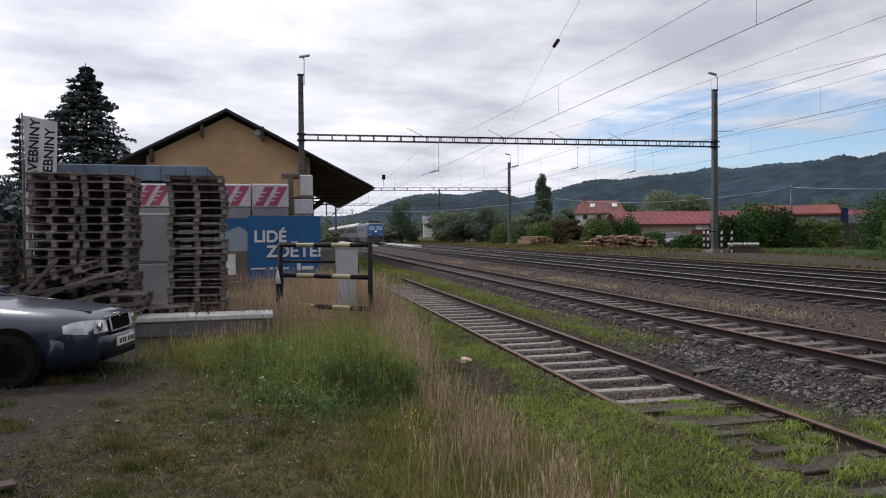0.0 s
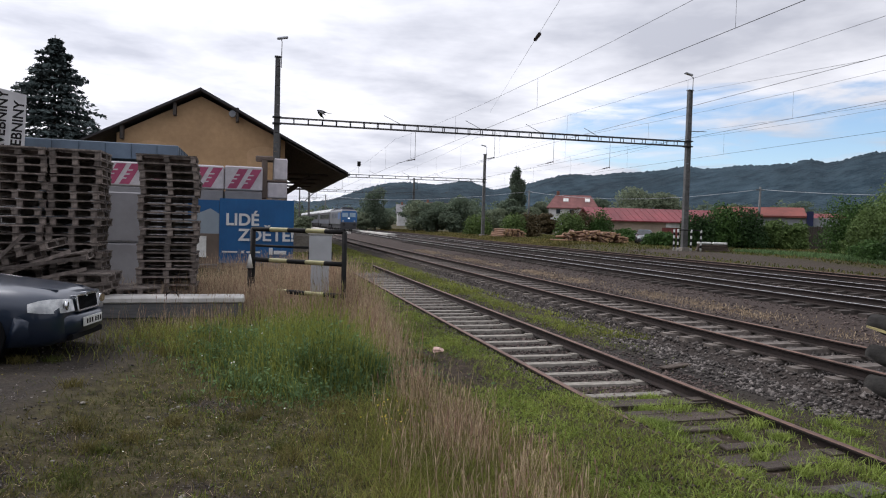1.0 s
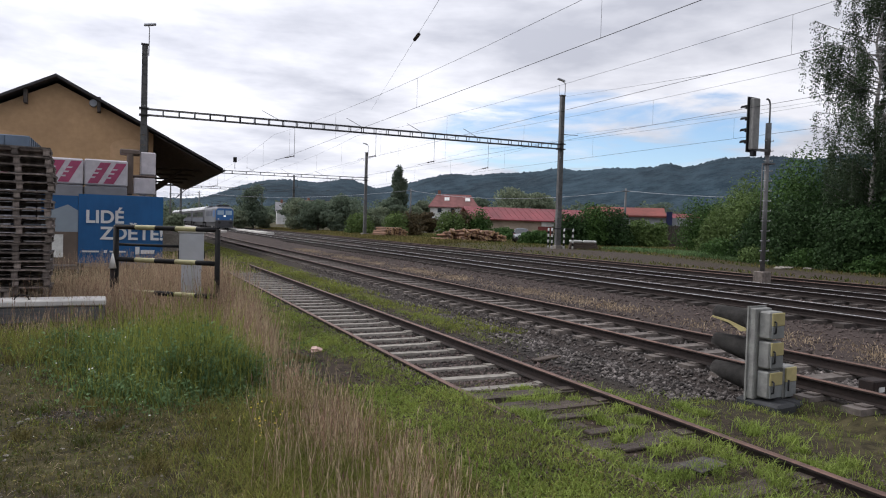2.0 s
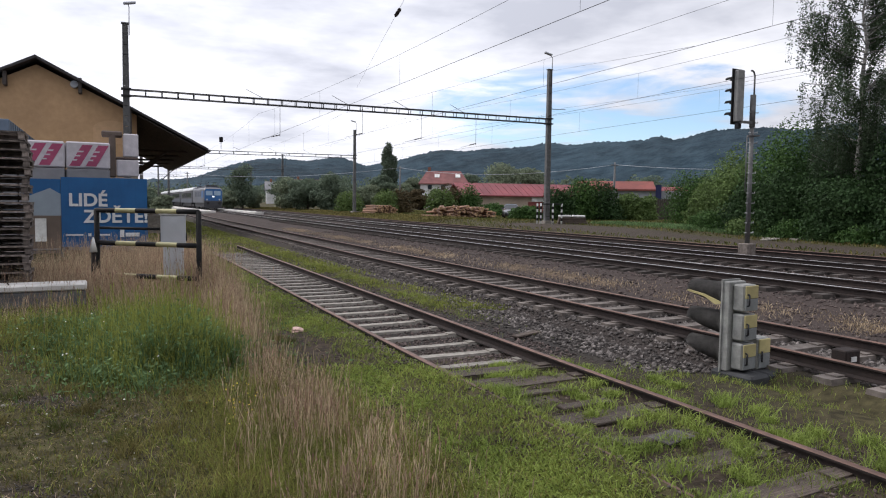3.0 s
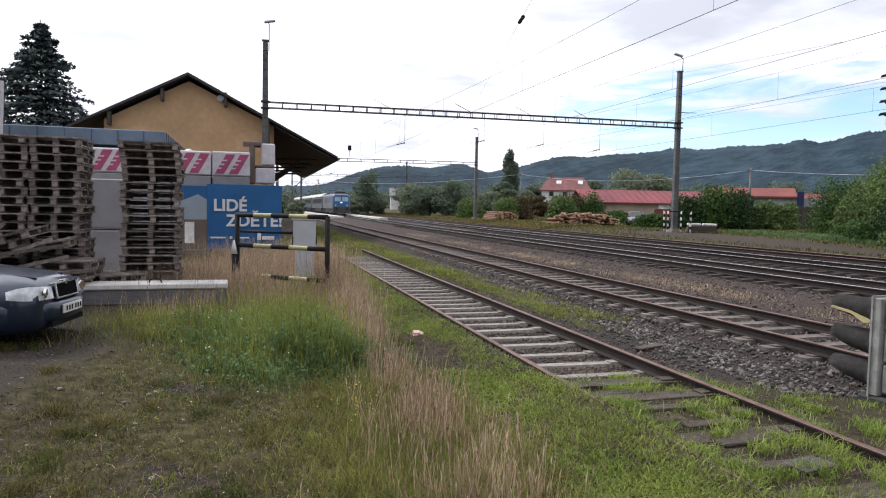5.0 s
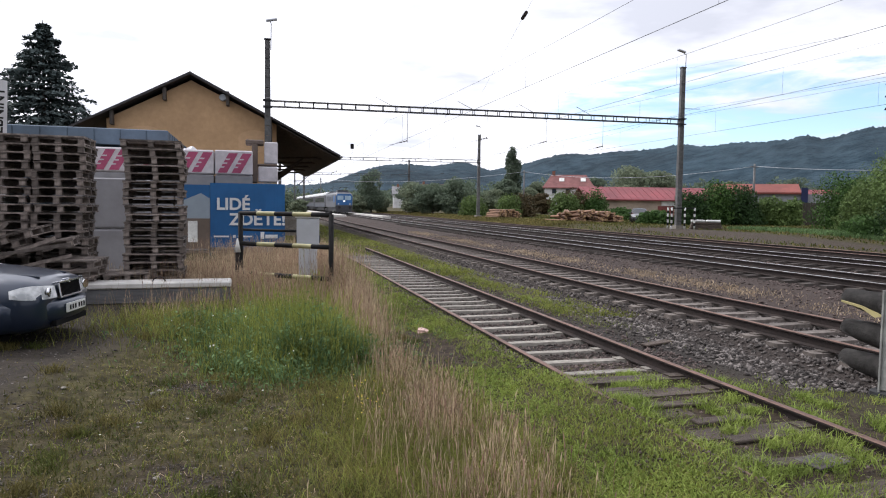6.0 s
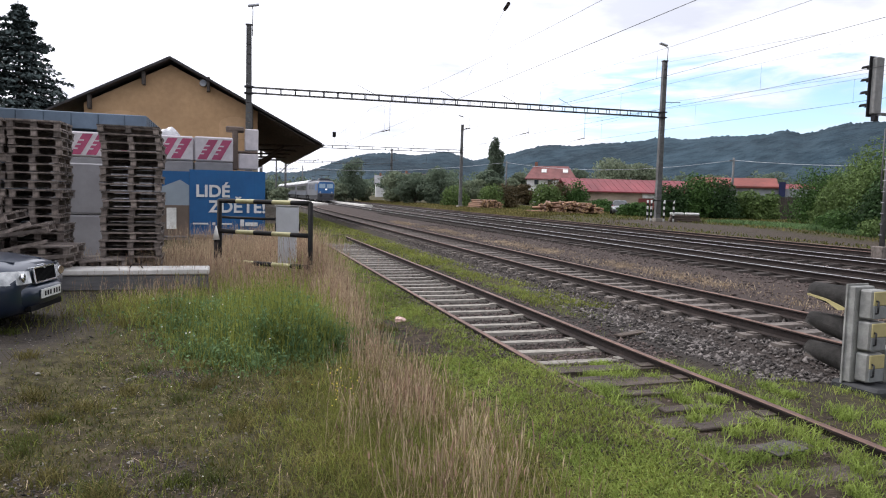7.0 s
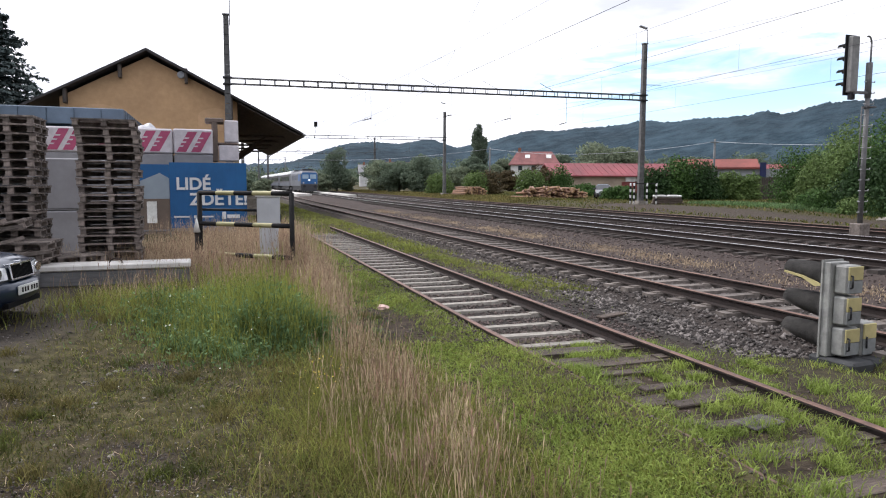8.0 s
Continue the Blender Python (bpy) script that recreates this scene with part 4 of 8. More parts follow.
# ---- warehouse ----
def build_warehouse():
    t = thing("warehouse", Matrix(), "ochre plastered goods shed with a dark overhanging roof", "building")
    y0, y1 = 44.0, 71.5
    xl, xr, px, pz = -8.4, 1.35, -3.68, 9.90
    sl, sr = -0.535, -0.487
    bm = bmesh.new()
    prism(bm, [(xl, -0.1), (xr, -0.1), (xr, pz + sr * (xr - px) - 0.4), (px, pz - 0.4), (xl, pz + sl * (px - xl) - 0.4)], "y", y0, y1)
    part("wall", bm, PLASTER, t)
    # quoins and a plinth stand proud of the plaster
    for x in (xl, xr - 0.32):
        bm = bmesh.new()
        box(bm, x - 0.03, y0 - 0.04, 0, x + 0.35, y0 - 0.002, 5.9)
        part("quoin", bm, mat("pale_quoin", (0.45, 0.38, 0.26), (0.36, 0.30, 0.21), 4, 0.9, 0, 0.2), t, "pale corner pilaster")
    for cx, w in ((-6.4, 1.15), (0.05, 1.0)):
        bm = bmesh.new()
        pts = [(cx - w, 5.3)] + [(cx + w * math.cos(a), 6.15 + 0.5 * math.sin(a)) for a in np.linspace(math.pi, 0, 9)] + [(cx + w, 5.3)]
        prism(bm, pts, "y", y0 - 0.02, y0 - 0.001)
        part("repaired_plaster", bm, PLASTER_PATCH, t, "lighter arched patch over a blocked opening")
    for cx, cz, h in ((-5.15, 8.55, 0.75), (-1.55, 8.45, 0.85), (0.98, 6.6, 1.5), (-8.05, 7.0, 0.8)):
        bm = bmesh.new()
        box(bm, cx - 0.09, y0 - 0.55, cz - h / 2, cx + 0.09, y0 - 0.005, cz + h / 2, bevel=0.02)
        part("purlin_bracket", bm, BOARD_DARK, t, "dark timber roof bracket")
    bm = bmesh.new()
    cyl(bm, (-1.85, y0 - 0.2, 8.55), (-1.85, y0 - 0.002, 8.55), 0.2, 0.22, 14)
    part("lamp", bm, CABINET_GREY, t, "round grey wall lamp")
    th = 0.13
    ex, ez = 5.28, 5.24
    lx = -10.3
    lz = pz + sl * (px - lx)
    for name, pts in (("roof", [(px, pz), (ex, ez), (ex, ez - th), (px, pz - th * 1.2)]), ("roof", [(px, pz), (lx, lz), (lx, lz - th), (px, pz - th * 1.2)])):
        bm = bmesh.new()
        prism(bm, pts, "y", y0 - 0.75, y1 + 0.6)
        part(name, bm, ROOF_DARK, t)
    # boarded soffit of the canopy, on brackets
    nb = 26
    for k in range(nb):
        bm = bmesh.new()
        a = 1.4 + (ex - 0.15 - 1.4) * k / nb
        b = 1.4 + (ex - 0.15 - 1.4) * (k + 0.93) / nb
        za, zb = (pz + (ez - pz) / (ex - px) * (v - px) - 0.27 for v in (a, b))
        prism(bm, [(a, za), (b, zb), (b, zb - 0.03), (a, za - 0.03)], "y", y0 - 0.7, y1 + 0.5)
        part("soffit_board", bm, BOARD_DARK, t)
    for k in range(5):
        yy = y0 + 4.5 + k * 5.3
        bm = bmesh.new()
        cyl(bm, (1.36, yy, 4.0), (3.3, yy, 5.3), 0.07, 0.07, 4)
        cyl(bm, (1.36, yy, 5.3), (5.1, yy, 5.35), 0.08, 0.08, 4)
        part("canopy_bracket", bm, BOARD_DARK, t)
    bm = bmesh.new()
    cyl(bm, (ex + 0.06, y0 - 0.75, ez - 0.14), (ex + 0.06, y1 + 0.6, ez - 0.14), 0.08, 0.08, 8)
    cyl(bm, (ex + 0.06, y1 - 0.5, ez - 0.14), (ex - 0.9, y1 - 0.2, ez - 1.1), 0.045, 0.045, 6)
    part("gutter", bm, STEEL_GREY, t)
    bm = bmesh.new()
    box(bm, 1.352, y0 + 1, -0.05, 3.3, y1, 1.1)
    part("loading_dock", bm, CONCRETE, t)


build_warehouse()


# ---- farther buildings ----
def window_part(t, x0, x1, y, z0, z1, frame=WHITE_PAINT):
    bm = bmesh.new()
    for a, b, c, d in ((x0, z0, x1, z0 + 0.1), (x0, z1 - 0.1, x1, z1), (x0, z0 + 0.1, x0 + 0.1, z1 - 0.1), (x1 - 0.1, z0 + 0.1, x1, z1 - 0.1)):
        box(bm, a, y - 0.08, b, c, y - 0.005, d)
    w = part("window", bm, frame, t)
    bm = bmesh.new()
    box(bm, x0 + 0.1, y - 0.04, z0 + 0.1, x1 - 0.1, y - 0.006, z1 - 0.1)
    part("pane", bm, DARK_GLASS, w)


def build_red_hall():
    t = thing("storage_hall", pose(55.5, 106, 0.9, 0, 0, -14), "long low storage hall with a red sheet roof", "building")
    L, D = 58.0, 12.0
    bm = bmesh.new()
    box(bm, 0.6, 0.5, -0.6, L * 0.28, D, 3.0)
    part("wall", bm, BEIGE_WALL, t, "beige plastered wall")
    bm = bmesh.new()
    box(bm, L * 0.28, 0.45, -0.6, L - 0.6, D, 3.0)
    part("wall", bm, WHITE_WALL, t, "white plastered wall")
    bm = bmesh.new()
    prism(bm, [(-0.4, 2.8), (-0.4, 2.98), (D * 0.55, 5.35), (D + 1.0, 2.9), (D + 1.0, 2.7), (D * 0.55, 5.1)], "x", 0, L)
    part("roof", bm, RED_ROOF, t)
    bm = bmesh.new()
    for k in range(48):
        x = 0.6 + k * 1.2
        prism(bm, [(-0.42, 2.99), (D * 0.55, 5.36), (D * 0.55, 5.41), (-0.42, 3.04)], "x", x, x + 0.06)
    part("roof_seams", bm, RED_ROOF, t)
    bm = bmesh.new()
    box(bm, 12.6, 0.36, -0.3, 15.4, 0.44, 1.9)
    part("gate", bm, mat("dull_red_gate", (0.25, 0.06, 0.055), (0.2, 0.05, 0.045), 3, 0.7), t, "dull red gate")
    bm = bmesh.new()
    box(bm, 13.2, 0.2, 1.95, 15.6, 0.34, 2.75)
    part("sign", bm, WHITE_PAINT, t, "small white sign board")
    # narrow black strip for the dark gap where the two walls meet
    bm = bmesh.new()
    box(bm, 15.9, 0.3, -0.3, 16.5, 0.43, 2.8)
    part("downpipe_panel", bm, BLACK_PAINT, t)
    for k in range(6):
        x = 19 + k * 5.5
        window_part(t, x, x + 1.6, 0.44, 0.7, 1.7)


build_red_hall()


def build_house(x, y, z, rz, L, D, H, R, wall, roof, label, dormers=2, hip=0.0):
    t = thing("house", pose(x, y, z, 0, 0, rz), label, "house", "houses beyond the yard")
    bm = bmesh.new()
    prism(bm, [(0, -3), (D, -3), (D, H - 0.4), (0, H - 0.4)] if hip else [(0, -3), (D, -3), (D, H), (D / 2, H + R - 0.2), (0, H)], "x", 0, L)
    part("wall", bm, wall, t)
    if hip:
        corners = [(-0.5, -0.5), (L + 0.5, -0.5), (L + 0.5, D + 0.5), (-0.5, D + 0.5)]
        ridge = [(hip, D / 2), (L - hip, D / 2)]
        for face in ((0, 1, "b", "a"), (1, 2, "b"), (2, 3, "a", "b"), (3, 0, "a")):
            bm = bmesh.new()
            pts = [(*corners[k], H - 0.35) if isinstance(k, int) else (*ridge["ab".index(k)], H + R) for k in face]
            top = [bm.verts.new(p) for p in pts]
            low = [bm.verts.new((p[0], p[1], p[2] - 0.2)) for p in pts]
            bm.faces.new(top)
            bm.faces.new(low[::-1])
            for i in range(len(pts)):
                j = (i + 1) % len(pts)
                bm.faces.new((top[i], low[i], low[j], top[j]))
            part("roof", bm, roof, t)
    for s in () if hip else (0, 1):
        bm = bmesh.new()
        a = (-0.5, H - 0.35) if s == 0 else (D + 0.5, H - 0.35)
        prism(bm, [a, (D / 2, H + R), (D / 2, H + R - 0.25), (a[0], a[1] - 0.22)], "x", -0.5, L + 0.5)
        part("roof", bm, roof, t)
    for k in range(dormers):
        bm = bmesh.new()
        xx = L * (0.3 + 0.45 * k)
        zz = H - 0.35 + (R + 0.35) * 0.47
        prism(bm, [(D * 0.2, zz), (D * 0.34, zz + R * 0.28), (D * 0.34, zz + R * 0.28 + 0.12), (D * 0.2, zz + 0.14)], "x", xx, xx + 1.2)
        part("roof_window", bm, WHITE_PAINT, t, "pale roof window")
    bm = bmesh.new()
    box(bm, L * 0.15, D * 0.45, H + R * 0.6, L * 0.15 + 0.7, D * 0.45 + 0.7, H + R + 0.9)
    part("chimney", bm, mat("brick_chimney", (0.26, 0.12, 0.08), (0.18, 0.08, 0.06), 6, 0.9), t)
    for k in range(3):
        xx = L * (0.15 + 0.28 * k)
        window_part(t, xx, xx + 1.2, 0.0, H - 1.9, H - 0.6)


build_house(67.3, 150.2, 3.4, -26, 11.4, 8.5, 4.2, 2.9, WHITE_WALL, RED_TILE, "family house with a red tiled hipped roof behind trees", hip=1.5)
build_house(48, 238, 3.0, -10, 9, 8, 3.8, 2.8, WHITE_WALL, mat("grey_roof", (0.28, 0.28, 0.29), (0.2, 0.2, 0.21), 3, 0.8), "pale gabled house in the village", 0)
build_house(60, 245, 4.0, 0, 10, 8, 3.4, 3.6, BEIGE_WALL, mat("brown_tile_roof", (0.17, 0.10, 0.08), (0.12, 0.07, 0.055), 4, 0.85), "small house with a brown roof in the village", 0)


def build_shed():
    t = thing("yard_shed", pose(53.3, 69.7, 0.7, 0, 0, -38), "low grey shed with a reddish roof and blue corner", "shed")
    bm = bmesh.new()
    box(bm, 0, 0, -0.4, 14.5, 6, 3.4)
    part("wall", bm, mat("grey_plaster", (0.30, 0.31, 0.33), (0.24, 0.25, 0.27), 2, 0.9), t)
    bm = bmesh.new()
    prism(bm, [(-0.4, 3.4), (-0.4, 3.6), (3, 4.7), (6.4, 3.6), (6.4, 3.4)], "x", -0.3, 9.4)
    part("roof", bm, mat("faded_red_roof", (0.24, 0.062, 0.048), (0.18, 0.05, 0.04), 3, 0.8), t)
    bm = bmesh.new()
    box(bm, 9.42, -0.3, 0, 10.1, -0.01, 4.15)
    part("blue_panel", bm, mat("blue_panel", (0.012, 0.02, 0.09), (0.01, 0.016, 0.07), 2, 0.6), t, "dark blue panel")
    g = thing("plank_gate", pose(50.2, 55.5, float(ground_z(50, 55)), 0, 0, -38), "weathered grey plank gate between bushes", "gate")
    bm = bmesh.new()
    box(bm, 0.0, -0.1, -0.2, 0.2, 0.1, 2.6)
    part("post", bm, STEEL_GREY, g)
    bm = bmesh.new()
    box(bm, 4.4, -0.1, -0.2, 4.6, 0.1, 2.6)
    part("post", bm, STEEL_GREY, g)
    rng = random.Random(2)
    bm = bmesh.new()
    box(bm, 0, 0, 0, 0.19, 0.03, 2.15, bevel=0.006)
    me = mesh_of("plank", bm, mat("grey_planks", (0.11, 0.085, 0.075), (0.07, 0.055, 0.05), 6, 0.9, rnd=0.3))
    for k in range(20):
        piece("plank", me, g, pose(0.22 + k * 0.208, rng.uniform(-0.01, 0.01), rng.uniform(0.05, 0.12)))


build_shed()


# ---- platforms and train ----
def build_platform(x0, x1, y0, y1, label):
    t = thing("platform", Matrix(), label, "platform", "low station platforms", "structure")
    z = float(ground_z((x0 + x1) / 2, y0)) + 0.30
    n = 14
    for k in range(n):
        ya, yb = y0 + (y1 - y0) * k / n, y0 + (y1 - y0) * (k + 0.992) / n
        bm = bmesh.new()
        zz = z + 0.003 * (ya - y0)
        box(bm, x0, ya, zz - 0.5, x1, yb, zz, bevel=0.03)
        part("slab", bm, PLATFORM_PALE, t)


build_platform(10.4, 12.45, 95, 175, "low pale concrete platform beside the standing train")
build_platform(15.95, 17.0, 86, 150, "low pale concrete platform between the main tracks")


def shell(bm, sections, close=True, slot=0):
    """Joins rings of equal length into a skin."""
    rings = [[bm.verts.new(p) for p in s] for s in sections]
    n = len(rings[0])
    for a, b in zip(rings, rings[1:]):
        for i in range(n if close else n - 1):
            f = bm.faces.new((a[i], a[(i + 1) % n], b[(i + 1) % n], b[i]))
            f.material_index = slot
    return rings


def vehicle_profile(w, h0, h1, r, y):
    pts = [(-w, h0), (w, h0), (w, h1 - r)]
    for a in np.linspace(0, math.pi, 9):
        c_ = math.cos(a)
        pts.append((w * math.copysign(abs(c_) ** 0.45, c_), h1 - r + r * abs(math.sin(a)) ** 0.9))
    pts.append((-w, h1 - r))
    return [(px, y, pz) for px, pz in pts]


def bogie(t, y, w=1.0):
    bm = bmesh.new()
    for s in (-1, 1):
        box(bm, s * 0.95 - 0.08, y - 1.7, 0.35, s * 0.95 + 0.08, y + 1.7, 0.8, bevel=0.03)
    for dy in (-1.2, 1.2):
        for s in (-1, 1):
            cyl(bm, (s * 0.7, y + dy, 0.5), (s * 0.84, y + dy, 0.5), 0.5, 0.5, 16)
        cyl(bm, (-0.7, y + dy, 0.5), (0.7, y + dy, 0.5), 0.08, 0.08, 6)
    part("bogie", bm, STEEL_DARK, t)


def build_locomotive(x, y, z):
    t = thing("locomotive", pose(x, y, z), "blue and grey electric locomotive standing at the platform", "locomotive")
    w, L = 1.45, 16.6
    bm = bmesh.new()
    low = [vehicle_profile(w * k, a, b, 0.45, yy) for k, a, b, yy in ((0.93, 1.35, 3.35, 0.0), (0.99, 1.15, 3.55, 0.35), (1, 1.1, 3.62, 1.2), (1, 1.1, 3.62, L - 1.2), (0.99, 1.15, 3.55, L - 0.35), (0.93, 1.35, 3.35, L))]
    rings = shell(bm, low)
    bm.faces.new(rings[0])
    bm.faces.new(rings[-1])
    part("body", bm, LOCO_GREY, t)
    bm = bmesh.new()
    prism(bm, [(-1.32, 1.45), (1.32, 1.45), (1.34, 2.9), (1.1, 3.32), (-1.1, 3.32), (-1.34, 2.9)], "y", -0.05, -0.005)
    part("cab_front", bm, LOCO_BLUE, t, "bright blue cab front")
    for s in (-1, 1):
        bm = bmesh.new()
        box(bm, s * 1.46 - 0.01, 0.5, 1.9, s * 1.46 + 0.01, 3.0, 3.0)
        part("cab_side", bm, LOCO_BLUE, t, "blue cab side panel")
    for s in (-1, 1):
        bm = bmesh.new()
        box(bm, s * 0.62 - 0.5, -0.075, 2.3, s * 0.62 + 0.5, -0.052, 3.0, bevel=0.008)
        # the sky's reflection is painted into the glass as pale blue
        part("windscreen", bm, glass_mat("sky_tinted_cab_glass", (0.36, 0.48, 0.60), 0.05), t)
        bm = bmesh.new()
        cyl(bm, (s * 0.95, -0.12, 1.62), (s * 0.95, -0.04, 1.62), 0.13, 0.15, 10)
        part("headlight", bm, LAMP_GLASS, t)
        bm = bmesh.new()
        cyl(bm, (s * 0.87, -0.55, 1.05), (s * 0.87, 0.1, 1.05), 0.09, 0.09, 8)
        cyl(bm, (s * 0.87, -0.62, 1.05), (s * 0.87, -0.55, 1.05), 0.24, 0.24, 12)
        part("buffer", bm, STEEL_DARK, t)
    bm = bmesh.new()
    box(bm, -0.16, -0.09, 2.0, 0.16, -0.052, 2.2, bevel=0.01)
    part("top_light", bm, LAMP_LIT, t, "small lit lamp between the windows")
    bm = bmesh.new()
    prism(bm, [(-1.25, 0.25), (1.25, 0.25), (1.35, 1.35), (-1.35, 1.35)], "y", 0.0, 0.25)
    part("buffer_beam", bm, mat("dark_valance", (0.07, 0.072, 0.08), (0.05, 0.052, 0.058), 3, 0.7), t)
    bm = bmesh.new()
    box(bm, -1.2, 1.6, 0.4, 1.2, L - 1.6, 1.1)
    part("underframe", bm, STEEL_DARK, t)
    for k in range(4):
        bm = bmesh.new()
        box(bm, -1.475, 4.2 + k * 2.3, 2.1, -1.455, 5.6 + k * 2.3, 2.9)
        part("side_grille", bm, LOCO_DARK, t)
    bm = bmesh.new()
    box(bm, -1.05, 0.7, 3.56, 1.05, L - 0.7, 3.72, bevel=0.04)
    part("roof_deck", bm, LOCO_DARK, t)
    for y0 in (1.6, L - 4.0):
        bm = bmesh.new()
        box(bm, -0.9, y0, 3.725, 0.9, y0 + 2.2, 3.95, bevel=0.05)
        for s in (-1, 1):
            cyl(bm, (s * 0.45, y0 + 0.2, 3.95), (s * 0.55, y0 + 1.2, 4.22), 0.035, 0.03, 6)
            cyl(bm, (s * 0.55, y0 + 1.2, 4.22), (s * 0.35, y0 + 0.3, 4.42), 0.03, 0.03, 6)
        cyl(bm, (-0.95, y0 + 0.3, 4.45), (0.95, y0 + 0.3, 4.45), 0.04, 0.04, 6)
        part("pantograph", bm, STEEL_DARK, t, "folded pantograph")
    bogie(t, 3.2)
    bogie(t, L - 3.2)


def build_coach(x, y, z):
    t = thing("passenger_coach", pose(x, y, z), "grey passenger coach with a pale roof and dark windows", "coach", "coaches of the train")
    w, L = 1.41, 24.0
    bm = bmesh.new()
    rings = shell(bm, [vehicle_profile(w, 1.0, 3.3, 0.1, yy) for yy in (0, L)])
    bm.faces.new(rings[0])
    bm.faces.new(rings[1])
    part("body", bm, mat("grey_brown_coach_side", (0.062, 0.061, 0.064), (0.045, 0.044, 0.047), 2, 0.6, 0, 0.05), t)
    bm = bmesh.new()
    pts = [(w * math.cos(a), 3.28 + 0.72 * math.sin(a)) for a in np.linspace(0, math.pi, 11)]
    prism(bm, pts, "y", -0.1, L + 0.1)
    part("roof", bm, COACH_ROOF, t)
    bm = bmesh.new()
    for s in (-1, 1):
        box(bm, s * (w + 0.008) - 0.006, 1.6, 1.02, s * (w + 0.008) + 0.006, L - 1.6, 1.75)
    part("waist_band", bm, LOCO_DARK, t)
    for k in range(9):
        for s in (-1, 1):
            bm = bmesh.new()
            y0 = 2.4 + k * 2.15
            box(bm, s * (w + 0.01) - 0.01, y0, 2.0, s * (w + 0.01) + 0.01, y0 + 1.4, 2.85)
            part("window", bm, DARK_GLASS, t)
    for yy in (0.5, L - 1.4):
        bm = bmesh.new()
        box(bm, -w - 0.018, yy, 1.0, -w - 0.002, yy + 0.85, 3.1)
        part("door", bm, LOCO_DARK, t)
    bm = bmesh.new()
    box(bm, -0.6, -0.3, 1.1, 0.6, -0.002, 3.2)
    part("gangway", bm, BLACK_PAINT, t)
    bm = bmesh.new()
    box(bm, -1.1, 5, 0.4, 1.1, L - 5, 0.995)
    part("underframe", bm, STEEL_DARK, t)
    bogie(t, 2.6)
    bogie(t, L - 2.6)
    return t


def build_train():
    x, y = 14.42, 113.0
    rail = float(ground_base(13.5, y)) + 0.18
    build_locomotive(x, y, rail)
    first = build_coach(x, y + 17.2, rail + 0.05)
    for k in range(1, 4):
        yy = y + 17.2 + 24.6 * k
        copy_thing(first, pose(x, yy, float(ground_base(13.5, yy)) + 0.18))


build_train()

# ---- builders' yard beside the warehouse ----
PAL_W, PAL_D, PAL_H = 0.90, 1.05, 0.150


def build_pallet(m, PAL_W=PAL_W):
    t = thing("wooden_pallet", m, "weathered grey-brown wooden pallet in a tall stack", "pallet", "stacked wooden pallets")
    w, d = PAL_W / 2, PAL_D / 2

    def shared(name, sx, sy, sz):
        bm = bmesh.new()
        box(bm, -sx / 2, -sy / 2, -sz / 2, sx / 2, sy / 2, sz / 2)
        return mesh_of(name, bm, PALLET_WOOD)
    deck = shared("deck_board", PAL_W, 0.12, 0.026)
    cross = shared("cross_board", 0.12, PAL_D, 0.02)
    block = shared("block", 0.10, 0.10, 0.082)
    stringer = shared("stringer", PAL_W, 0.10, 0.082)
    base = shared("base_board", 0.11, PAL_D, 0.02)
    for k in range(6):
        piece("deck_board", deck, t, pose(0, -d + 0.06 + k * (PAL_D - 0.12) / 5, PAL_H - 0.011))
    for x in (-w + 0.065, 0, w - 0.065):
        piece("cross_board", cross, t, pose(x, 0, PAL_H - 0.0325))
        piece("base_board", base, t, pose(x, 0, 0.01))
        for y in (-d + 0.065, d - 0.065):
            piece("block", block, t, pose(x, y, 0.0645))
    piece("stringer", stringer, t, pose(0, 0, 0.0645))
    return t


